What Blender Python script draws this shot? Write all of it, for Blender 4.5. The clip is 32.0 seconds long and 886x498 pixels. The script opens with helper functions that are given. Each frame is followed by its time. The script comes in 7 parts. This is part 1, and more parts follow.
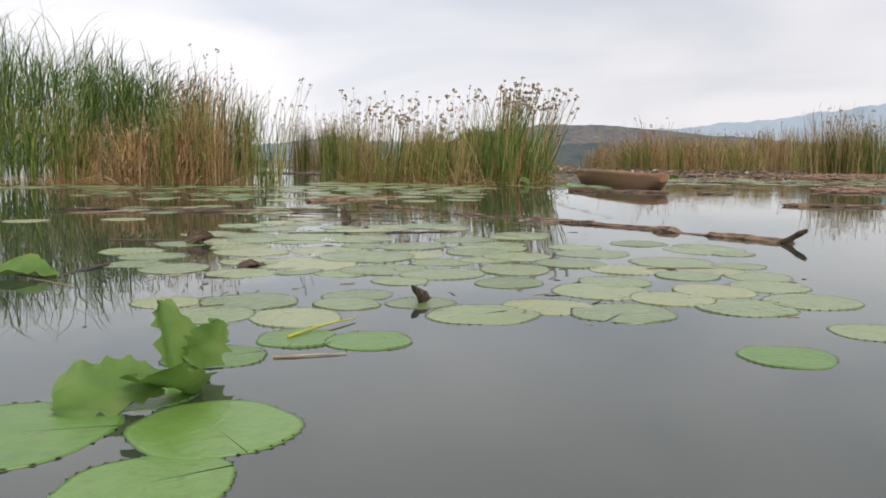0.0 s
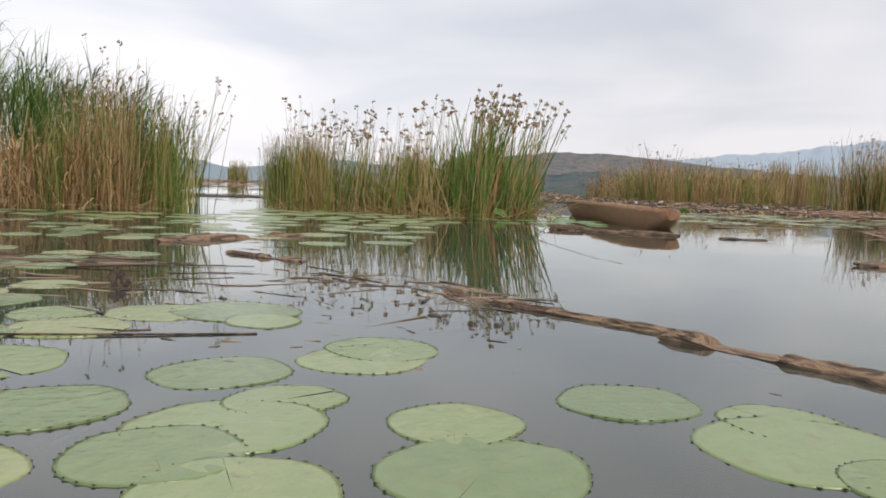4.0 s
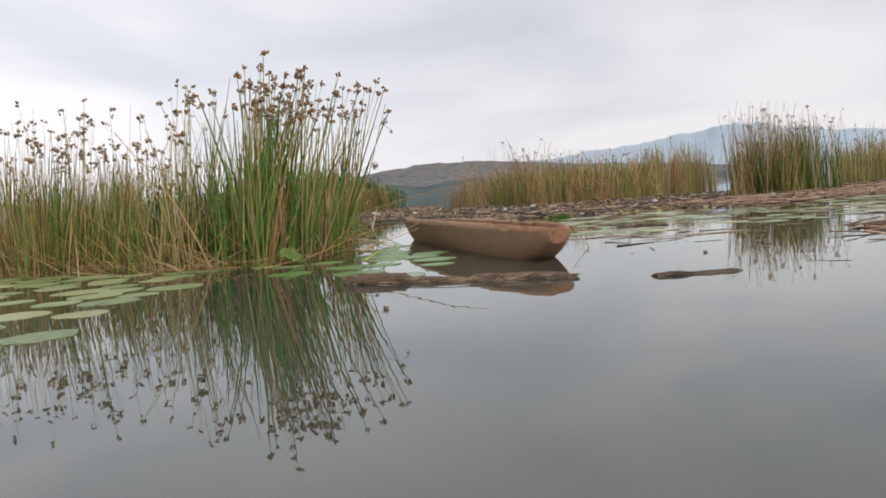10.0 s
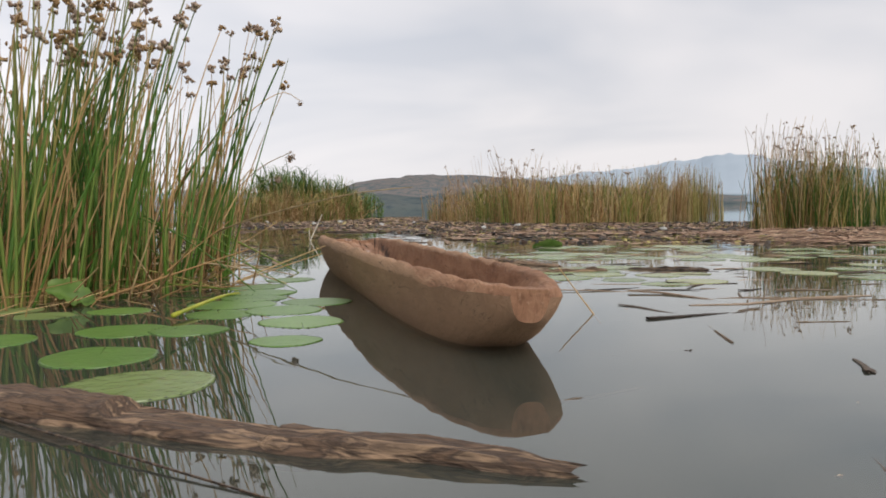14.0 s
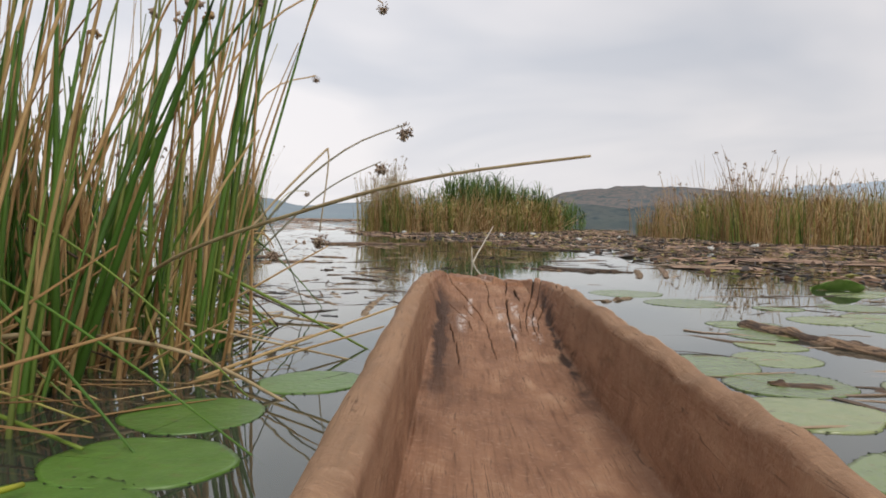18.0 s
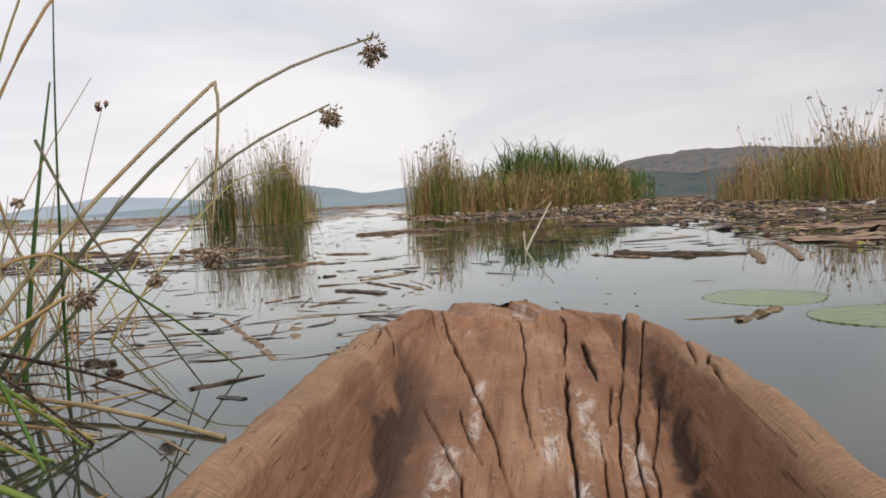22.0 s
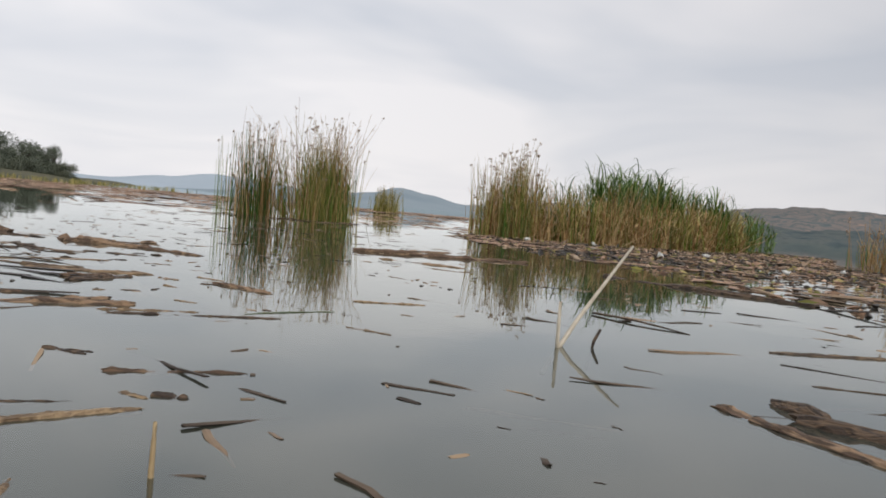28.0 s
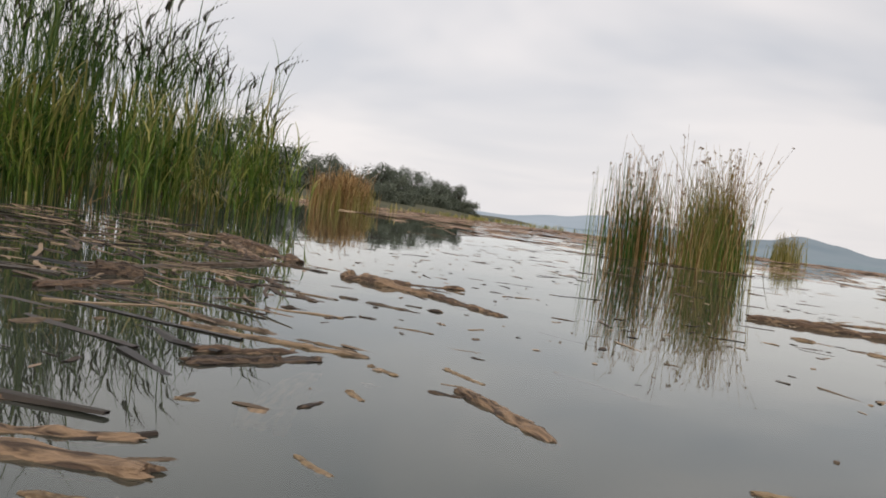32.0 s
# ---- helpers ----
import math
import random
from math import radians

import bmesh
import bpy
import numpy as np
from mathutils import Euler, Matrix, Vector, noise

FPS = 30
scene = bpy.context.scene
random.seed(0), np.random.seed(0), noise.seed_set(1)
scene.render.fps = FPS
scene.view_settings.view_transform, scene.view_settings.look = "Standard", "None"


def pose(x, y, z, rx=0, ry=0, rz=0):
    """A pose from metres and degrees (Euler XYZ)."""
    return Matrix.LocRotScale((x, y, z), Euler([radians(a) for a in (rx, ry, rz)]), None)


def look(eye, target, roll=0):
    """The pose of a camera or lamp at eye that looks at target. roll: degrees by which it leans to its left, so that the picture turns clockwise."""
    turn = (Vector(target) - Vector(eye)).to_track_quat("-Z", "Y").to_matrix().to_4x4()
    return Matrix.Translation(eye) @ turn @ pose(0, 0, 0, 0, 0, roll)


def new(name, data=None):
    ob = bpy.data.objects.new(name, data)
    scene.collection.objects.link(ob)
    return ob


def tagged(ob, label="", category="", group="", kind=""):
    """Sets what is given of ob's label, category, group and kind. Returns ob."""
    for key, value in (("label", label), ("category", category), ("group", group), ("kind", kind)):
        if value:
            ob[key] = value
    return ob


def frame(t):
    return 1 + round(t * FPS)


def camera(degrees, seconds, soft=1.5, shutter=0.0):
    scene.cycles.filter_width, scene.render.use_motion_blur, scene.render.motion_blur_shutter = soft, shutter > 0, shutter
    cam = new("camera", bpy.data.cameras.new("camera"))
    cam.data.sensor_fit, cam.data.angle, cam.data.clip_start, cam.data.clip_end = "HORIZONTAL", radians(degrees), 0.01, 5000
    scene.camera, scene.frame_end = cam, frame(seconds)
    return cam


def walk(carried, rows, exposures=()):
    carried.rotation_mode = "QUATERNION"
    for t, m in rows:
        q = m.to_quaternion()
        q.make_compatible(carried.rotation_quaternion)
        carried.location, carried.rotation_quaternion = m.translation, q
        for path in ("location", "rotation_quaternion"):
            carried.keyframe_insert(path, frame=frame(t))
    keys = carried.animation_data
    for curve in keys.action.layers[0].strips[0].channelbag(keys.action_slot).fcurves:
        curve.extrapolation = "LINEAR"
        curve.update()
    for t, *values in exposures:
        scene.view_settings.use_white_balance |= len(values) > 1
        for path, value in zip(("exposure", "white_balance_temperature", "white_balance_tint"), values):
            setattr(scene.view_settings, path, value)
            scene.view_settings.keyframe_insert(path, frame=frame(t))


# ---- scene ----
cam = camera(56.4, 32.0, 1.8)
PATH = [
    (0, (0.009, 0.448, 0.622), (-0.028, 2.435, 0.398), 0.2),
    (0.5, (0.069, 0.79, 0.621), (0.015, 2.782, 0.449), 4.2),
    (1, (0.154, 1.177, 0.628), (0.019, 3.166, 0.463), 0.0),
    (1.5, (0.274, 1.626, 0.64), (0.106, 3.613, 0.489), -4.3),
    (2, (0.42, 2.12, 0.649), (0.247, 4.109, 0.537), -7.3),
    (2.5, (0.549, 2.621, 0.643), (0.406, 4.612, 0.526), -7.2),
    (3, (0.658, 3.104, 0.635), (0.557, 5.096, 0.487), -6.0),
    (3.5, (0.739, 3.555, 0.632), (0.674, 5.548, 0.477), -2.0),
    (5.5, (1.038, 5.203, 0.62), (1.015, 7.193, 0.42), 4.5),
    (6, (1.133, 5.598, 0.621), (1.114, 7.589, 0.431), 3.6),
    (6.5, (1.23, 6.01, 0.627), (1.187, 8.001, 0.445), 1.6),
    (7, (1.321, 6.46, 0.633), (1.255, 8.452, 0.472), 0.1),
    (7.5, (1.429, 6.929, 0.636), (1.374, 8.923, 0.486), -0.7),
    (8, (1.57, 7.447, 0.648), (1.633, 9.442, 0.515), -1.1),
    (8.5, (1.683, 7.879, 0.642), (1.827, 9.869, 0.505), -3.0),
    (9, (1.802, 8.31, 0.638), (1.993, 10.296, 0.501), -3.6),
    (9.5, (1.902, 8.75, 0.64), (2.112, 10.734, 0.508), -4.1),
    (10, (2.007, 9.17, 0.634), (2.247, 11.151, 0.502), -4.2),
    (10.5, (2.103, 9.593, 0.625), (2.399, 11.566, 0.486), -0.6),
    (11, (2.184, 10.013, 0.632), (2.54, 11.978, 0.518), 4.1),
    (11.5, (2.296, 10.445, 0.627), (2.71, 12.4, 0.541), 9.6),
    (12, (2.418, 10.897, 0.603), (2.829, 12.852, 0.505), 11.1),
    (12.5, (2.614, 11.288, 0.591), (3.028, 13.243, 0.506), 9.5),
    (13, (2.785, 11.798, 0.598), (3.148, 13.763, 0.505), 4.8),
    (13.5, (2.984, 12.356, 0.596), (3.268, 14.334, 0.508), -0.2),
    (14, (3.062, 12.918, 0.598), (3.33, 14.897, 0.494), -0.6),
    (14.5, (3.139, 13.48, 0.599), (3.382, 15.462, 0.492), 0.2),
    (16.5, (3.451, 15.728, 0.604), (3.493, 17.724, 0.495), 8.6),
    (17, (3.472, 16.132, 0.605), (3.384, 18.127, 0.508), 5.0),
    (17.5, (3.497, 16.521, 0.605), (3.286, 18.508, 0.519), 0.5),
    (18, (3.519, 16.925, 0.611), (3.295, 18.911, 0.53), 0.8),
    (18.5, (3.536, 17.309, 0.617), (3.255, 19.288, 0.546), -1.3),
    (19, (3.538, 17.632, 0.607), (3.142, 19.591, 0.537), -5.8),
    (19.5, (3.518, 17.864, 0.603), (3.029, 19.802, 0.514), -7.2),
    (20, (3.475, 18.144, 0.605), (2.977, 20.078, 0.505), -5.5),
    (20.5, (3.476, 18.49, 0.609), (2.975, 20.424, 0.523), -5.6),
    (21, (3.489, 18.846, 0.606), (3.048, 20.794, 0.506), -5.5),
    (21.5, (3.488, 19.122, 0.606), (3.07, 21.075, 0.494), -5.4),
    (22, (3.464, 19.354, 0.596), (3.083, 21.314, 0.469), -3.2),
    (22.5, (3.433, 19.578, 0.594), (3.041, 21.535, 0.468), -2.8),
    (23, (3.411, 19.835, 0.595), (3.045, 21.798, 0.478), -0.1),
    (23.5, (3.387, 20.113, 0.586), (3.085, 22.088, 0.496), 6.6),
    (24, (3.395, 20.479, 0.574), (3.004, 22.437, 0.456), 3.2),
    (24.5, (3.435, 20.907, 0.583), (3.025, 22.863, 0.5), -0.6),
    (26.5, (3.426, 22.892, 0.554), (2.994, 24.842, 0.451), 4.3),
    (27, (3.381, 23.309, 0.55), (2.877, 25.242, 0.465), 3.2),
    (27.5, (3.34, 23.493, 0.577), (2.797, 25.416, 0.493), 3.5),
    (28, (3.272, 23.921, 0.573), (2.679, 25.829, 0.481), 4.9),
    (28.5, (3.15, 24.358, 0.561), (2.519, 26.253, 0.453), 7.1),
    (29, (2.992, 24.789, 0.555), (2.217, 26.631, 0.462), 4.8),
    (29.5, (2.877, 25.125, 0.554), (1.988, 26.915, 0.471), 4.8),
    (30, (2.737, 25.431, 0.558), (1.724, 27.154, 0.47), 5.6),
    (30.5, (2.584, 25.734, 0.545), (1.467, 27.39, 0.457), 6.7),
    (31, (2.441, 26.004, 0.54), (1.222, 27.587, 0.451), 6.9),
    (31.5, (2.249, 26.268, 0.543), (0.946, 27.783, 0.46), 6.9),
    (32, (2.112, 26.475, 0.553), (0.731, 27.919, 0.464), 7.3),
]
walk(cam, [(t, look(eye, target, roll)) for t, eye, target, roll in PATH], [(0, 0.17, 6500, 14), (9, 0.13, 6480, 14), (12, 0.16, 6600, 14), (16, 0.03, 6600, 14), (21, -0.02, 6630, 13.5), (24, -0.01, 6650, 13), (26, -0.05, 6600, 13), (28, -0.10, 6560, 13), (30, -0.17, 6660, 13.5), (32, -0.15, 6760, 14)])

# ---- light: a bright overcast sky with broken grey cloud, and a soft veiled sun ----
SUN_UP, SUN_TURN = radians(48), radians(150)
world = bpy.data.worlds.new("overcast")
scene.world = world
world.use_nodes = True
wn, wl = world.node_tree.nodes, world.node_tree.links
wn.clear()


def wnode(kind, **values):
    n = wn.new(kind)
    for k, v in values.items():
        n.inputs[k].default_value = v
    return n


w_out, w_bg = wn.new("ShaderNodeOutputWorld"), wnode("ShaderNodeBackground", Strength=1.0)
w_sky = wn.new("ShaderNodeTexSky")
w_sky.sky_type, w_sky.sun_disc = "NISHITA", False
w_sky.sun_elevation, w_sky.sun_rotation = SUN_UP, SUN_TURN
w_sky.air_density, w_sky.dust_density = 1.0, 2.0
w_dim = wn.new("ShaderNodeVectorMath")
w_dim.operation = "SCALE"
w_dim.inputs["Scale"].default_value = 0.1
w_co = wn.new("ShaderNodeTexCoord")
w_sep, w_abs = wn.new("ShaderNodeSeparateXYZ"), wn.new("ShaderNodeMath")
w_abs.operation = "ABSOLUTE"
w_add = wn.new("ShaderNodeMath")
w_add.operation = "ADD"
w_add.inputs[1].default_value = 0.22
w_div = wn.new("ShaderNodeVectorMath")
w_div.operation = "DIVIDE"
w_cmb = wn.new("ShaderNodeCombineXYZ")
w_n1 = wnode("ShaderNodeTexNoise", Scale=0.9, Detail=3.5, Roughness=0.5, Distortion=0.5)
w_ramp = wn.new("ShaderNodeValToRGB")
w_ramp.color_ramp.elements[0].position, w_ramp.color_ramp.elements[0].color = 0.37, (0.59, 0.635, 0.69, 1)
w_ramp.color_ramp.elements[1].position, w_ramp.color_ramp.elements[1].color = 0.62, (0.86, 0.86, 0.865, 1)
w_mid = w_ramp.color_ramp.elements.new(0.5)
w_mid.color = (0.74, 0.76, 0.785, 1)
w_mix = wn.new("ShaderNodeMixRGB")
w_mix.inputs["Fac"].default_value = 0.10
wl.new(w_co.outputs["Generated"], w_sep.inputs[0])
wl.new(w_sep.outputs["Z"], w_abs.inputs[0])
wl.new(w_abs.outputs[0], w_add.inputs[0])
for s in "XYZ":
    wl.new(w_add.outputs[0], w_cmb.inputs[s])
wl.new(w_co.outputs["Generated"], w_div.inputs[0])
wl.new(w_cmb.outputs[0], w_div.inputs[1])
wl.new(w_div.outputs[0], w_n1.inputs["Vector"])
wl.new(w_n1.outputs["Fac"], w_ramp.inputs["Fac"])
wl.new(w_sky.outputs[0], w_dim.inputs[0])
wl.new(w_ramp.outputs["Color"], w_mix.inputs["Color1"])
wl.new(w_dim.outputs[0], w_mix.inputs["Color2"])
w_low = wn.new("ShaderNodeMapRange")
w_low.inputs["From Min"].default_value, w_low.inputs["From Max"].default_value = 0.0, 0.24
w_low.inputs["To Min"].default_value, w_low.inputs["To Max"].default_value = 0.65, 0.0
w_veil = wn.new("ShaderNodeMixRGB")
w_veil.inputs["Color2"].default_value = (0.84, 0.84, 0.845, 1)
wl.new(w_abs.outputs[0], w_low.inputs["Value"])
wl.new(w_low.outputs[0], w_veil.inputs["Fac"])
wl.new(w_mix.outputs[0], w_veil.inputs["Color1"])
w_dot = wn.new("ShaderNodeVectorMath")
w_dot.operation = "DOT_PRODUCT"
w_dot.inputs[1].default_value = (-0.80, 0.60, 0.0)
w_west = wn.new("ShaderNodeMapRange")
w_west.inputs["From Min"].default_value, w_west.inputs["From Max"].default_value = 0.4, 1.0
w_west.inputs["To Min"].default_value, w_west.inputs["To Max"].default_value = 0.94, 1.17
w_glow = wn.new("ShaderNodeVectorMath")
w_glow.operation = "SCALE"
wl.new(w_co.outputs["Generated"], w_dot.inputs[0])
wl.new(w_dot.outputs["Value"], w_west.inputs["Value"])
wl.new(w_veil.outputs[0], w_glow.inputs[0])
wl.new(w_west.outputs[0], w_glow.inputs["Scale"])
wl.new(w_glow.outputs[0], w_bg.inputs["Color"])
wl.new(w_bg.outputs[0], w_out.inputs[0])

sun = new("sun", bpy.data.lights.new("sun", "SUN"))
sun.data.energy, sun.data.angle, sun.data.color = 1.5, radians(20), (1.0, 0.95, 0.88)
sun.matrix_world = look((60 * math.sin(SUN_TURN) * math.cos(SUN_UP), 60 * math.cos(SUN_TURN) * math.cos(SUN_UP), 60 * math.sin(SUN_UP)), (0, 0, 0))


# ---- materials ----
def material(name, stops, scale=8.0, rough=0.7, bump=0.0, bump_scale=60.0, island=0.0, stretch=(1, 1, 1), metallic=0.0, spec=0.35, rand=0.0, through_light=0.0, warp=0.0, tips=None, spots=None):
    """stops: colours from dark to light, laid over noise of that scale, over each island and each object."""
    m = bpy.data.materials.new(name)
    m.use_nodes = True
    n, l = m.node_tree.nodes, m.node_tree.links
    b = n["Principled BSDF"]
    b.inputs["Roughness"].default_value, b.inputs["Metallic"].default_value = rough, metallic
    b.inputs["Specular IOR Level"].default_value = spec
    co, mp = n.new("ShaderNodeTexCoord"), n.new("ShaderNodeMapping")
    mp.inputs["Scale"].default_value = stretch
    l.new(co.outputs["Object"], mp.inputs["Vector"])
    nz = n.new("ShaderNodeTexNoise")
    nz.inputs["Scale"].default_value, nz.inputs["Detail"].default_value = scale, 6.0
    nz.inputs["Distortion"].default_value = warp
    l.new(mp.outputs[0], nz.inputs["Vector"])
    value = nz.outputs["Fac"]

    def blend(socket, amount, old):
        x = n.new("ShaderNodeMix")
        x.inputs["Factor"].default_value = amount
        l.new(old, x.inputs[2])
        l.new(socket, x.inputs[3])
        return x.outputs[0]

    if island:
        g = n.new("ShaderNodeNewGeometry")
        value = blend(g.outputs["Random Per Island"], island, value)
    if rand:
        o = n.new("ShaderNodeObjectInfo")
        value = blend(o.outputs["Random"], rand, value)
    r = n.new("ShaderNodeValToRGB")
    e = r.color_ramp.elements
    lo, hi = (0.28, 0.72) if not (island or rand) else (0.22, 0.80)
    e[0].position, e[1].position = lo, hi
    e[0].color, e[1].color = (*stops[0], 1), (*stops[-1], 1)
    for k, c in enumerate(stops[1:-1], 1):
        e.new(lo + (hi - lo) * k / (len(stops) - 1)).color = (*c, 1)
    l.new(value, r.inputs["Fac"])
    colour = r.outputs["Color"]
    if tips:
        # the upper part of each stem has withered
        (low, high), straw = tips
        sp, rg, ad, mc = n.new("ShaderNodeSeparateXYZ"), n.new("ShaderNodeMapRange"), n.new("ShaderNodeMath"), n.new("ShaderNodeMixRGB")
        l.new(co.outputs["Object"], sp.inputs[0])
        rg.inputs["From Min"].default_value, rg.inputs["From Max"].default_value = low, high
        rg.inputs["To Min"].default_value, rg.inputs["To Max"].default_value = -0.45, 0.55
        rg.clamp = False
        l.new(sp.outputs["Z"], rg.inputs["Value"])
        ad.operation, ad.use_clamp = "ADD", True
        l.new(rg.outputs[0], ad.inputs[0])
        l.new(value, ad.inputs[1])
        mc.inputs["Color2"].default_value = (*straw, 1)
        l.new(ad.outputs[0], mc.inputs["Fac"])
        l.new(colour, mc.inputs["Color1"])
        colour = mc.outputs[0]
    if spots:
        ns, rs, ms = n.new("ShaderNodeTexNoise"), n.new("ShaderNodeMapRange"), n.new("ShaderNodeMixRGB")
        ns.inputs["Scale"].default_value, ns.inputs["Detail"].default_value, ns.inputs["Roughness"].default_value = spots[0], 7.0, 0.65
        l.new(co.outputs["Object"], ns.inputs["Vector"])
        rs.inputs["From Min"].default_value, rs.inputs["From Max"].default_value = 0.56, 0.74
        l.new(ns.outputs["Fac"], rs.inputs["Value"])
        l.new(rs.outputs[0], ms.inputs["Fac"])
        l.new(colour, ms.inputs["Color1"])
        ms.inputs["Color2"].default_value = (*spots[1], 1)
        colour = ms.outputs[0]
    l.new(colour, b.inputs["Base Color"])
    if bump:
        n2, bp = n.new("ShaderNodeTexNoise"), n.new("ShaderNodeBump")
        n2.inputs["Scale"].default_value, n2.inputs["Detail"].default_value = bump_scale, 5.0
        l.new(mp.outputs[0], n2.inputs["Vector"])
        bp.inputs["Strength"].default_value, bp.inputs["Distance"].default_value = bump, 0.014
        l.new(n2.outputs["Fac"], bp.inputs["Height"])
        l.new(bp.outputs[0], b.inputs["Normal"])
    if through_light:
        t, mx = n.new("ShaderNodeBsdfTranslucent"), n.new("ShaderNodeMixShader")
        l.new(colour, t.inputs["Color"])
        mx.inputs[0].default_value = through_light
        l.new(b.outputs[0], mx.inputs[1])
        l.new(t.outputs[0], mx.inputs[2])
        l.new(mx.outputs[0], n["Material Output"].inputs["Surface"])
    return m


M_green = material("green_reed", [(0.06, 0.12, 0.018), (0.125, 0.225, 0.034), (0.225, 0.32, 0.055), (0.40, 0.39, 0.11)], scale=3, rough=0.5, island=0.75, through_light=0.15, tips=((1.15, 2.5), (0.36, 0.28, 0.11)))
M_deep = material("deep_green_reed", [(0.032, 0.085, 0.012), (0.065, 0.155, 0.022), (0.115, 0.225, 0.034), (0.24, 0.27, 0.07)], scale=3, rough=0.42, island=0.5, rand=0.45, through_light=0.12, tips=((1.4, 2.9), (0.34, 0.25, 0.11)))
M_dry = material("dry_reed", [(0.24, 0.125, 0.045), (0.42, 0.255, 0.105), (0.56, 0.375, 0.17), (0.64, 0.48, 0.26)], scale=4, rough=0.65, island=0.75, through_light=0.1)
M_rust = material("rusty_dry_reed", [(0.25, 0.14, 0.055), (0.45, 0.275, 0.115), (0.61, 0.42, 0.20)], scale=4, rough=0.7, island=0.75, through_light=0.1)
M_blade = material("green_blade", [(0.05, 0.11, 0.02), (0.09, 0.175, 0.035), (0.15, 0.25, 0.055), (0.25, 0.31, 0.08)], scale=2, rough=0.45, island=0.75, through_light=0.25)
M_blade_dark = material("dark_green_blade", [(0.03, 0.07, 0.015), (0.055, 0.12, 0.025), (0.10, 0.18, 0.04), (0.17, 0.22, 0.06)], scale=2, rough=0.45, island=0.75, through_light=0.18)
M_olive = material("olive_reed", [(0.15, 0.155, 0.03), (0.285, 0.27, 0.065), (0.44, 0.38, 0.115), (0.56, 0.46, 0.19)], scale=3, rough=0.6, island=0.75, through_light=0.12, tips=((1.1, 2.7), (0.40, 0.30, 0.13)))
M_head = material("seed_head", [(0.21, 0.14, 0.098), (0.40, 0.295, 0.21), (0.58, 0.47, 0.35)], scale=20, rough=0.85, island=0.7, bump=0.4)
M_head_gold = material("golden_seed_head", [(0.26, 0.155, 0.07), (0.44, 0.30, 0.15)], scale=20, rough=0.85, island=0.7, bump=0.4)
M_plume = material("dark_plume", [(0.02, 0.028, 0.016), (0.045, 0.05, 0.025), (0.08, 0.07, 0.04)], scale=10, rough=0.85, island=0.6)
M_pad = material("lily_pad_top", [(0.135, 0.20, 0.058), (0.19, 0.265, 0.085), (0.24, 0.305, 0.11), (0.33, 0.355, 0.14)], scale=5, rough=0.27, bump=0.5, bump_scale=9, rand=0.6, spec=0.8, through_light=0.05, spots=(7, (0.20, 0.19, 0.07)))
M_pad_fresh = material("fresh_lily_pad", [(0.085, 0.185, 0.028), (0.13, 0.26, 0.045), (0.18, 0.315, 0.07)], scale=5, rough=0.36, bump=0.3, bump_scale=14, rand=0.4, spec=0.55, through_light=0.05, spots=(8, (0.15, 0.16, 0.05)))
M_pad_far = material("far_lily_pads", [(0.135, 0.20, 0.058), (0.19, 0.265, 0.085), (0.24, 0.305, 0.11), (0.33, 0.355, 0.14)], scale=3, rough=0.34, spec=0.6, island=0.5)
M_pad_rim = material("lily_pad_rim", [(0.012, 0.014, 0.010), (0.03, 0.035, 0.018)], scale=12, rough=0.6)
M_pad_under = material("lily_pad_underside", [(0.08, 0.16, 0.03), (0.14, 0.25, 0.05), (0.22, 0.31, 0.085)], scale=6, rough=0.5, through_light=0.25)
M_petal = material("water_lily_petal", [(0.7, 0.7, 0.68), (0.85, 0.85, 0.83)], scale=20, rough=0.5, through_light=0.2)
M_debris = material("drifted_reed", [(0.04, 0.029, 0.021), (0.115, 0.082, 0.056), (0.21, 0.15, 0.10), (0.36, 0.26, 0.165)], scale=14, rough=0.75, island=0.7, stretch=(1, 1, 1))
M_mat = material("reed_litter", [(0.12, 0.07, 0.046), (0.30, 0.185, 0.12), (0.47, 0.31, 0.21), (0.64, 0.46, 0.32)], scale=9, rough=0.8, island=0.75)
M_peat = material("matted_litter", [(0.11, 0.068, 0.047), (0.26, 0.165, 0.112), (0.40, 0.265, 0.18), (0.54, 0.38, 0.27)], scale=2.2, rough=0.85, bump=0.9, bump_scale=22, stretch=(0.6, 2.4, 1), warp=1.2)
M_wet = material("wet_dark_debris", [(0.012, 0.010, 0.009), (0.035, 0.027, 0.02), (0.075, 0.055, 0.038)], scale=14, rough=0.4, island=0.6, rand=0.2)
M_piece = material("floating_reed_piece", [(0.025, 0.018, 0.014), (0.12, 0.085, 0.055), (0.05, 0.036, 0.026), (0.22, 0.155, 0.095), (0.10, 0.07, 0.045), (0.36, 0.25, 0.15)], scale=11, rough=0.65, rand=0.55, stretch=(1, 6, 6), bump=0.3, bump_scale=25)
M_log = material("drift_log", [(0.028, 0.019, 0.014), (0.16, 0.10, 0.062), (0.06, 0.04, 0.028), (0.33, 0.22, 0.135), (0.17, 0.11, 0.07), (0.50, 0.37, 0.24)], scale=6, rough=0.75, bump=1.0, bump_scale=16, stretch=(0.9, 5, 5), warp=0.9, rand=0.15)
M_darklog = material("dark_drift_log", [(0.012, 0.009, 0.008), (0.07, 0.046, 0.03), (0.02, 0.014, 0.011), (0.15, 0.10, 0.062), (0.05, 0.034, 0.024), (0.26, 0.175, 0.11)], scale=7, rough=0.65, bump=1.0, bump_scale=18, stretch=(0.9, 5, 5), warp=0.9)
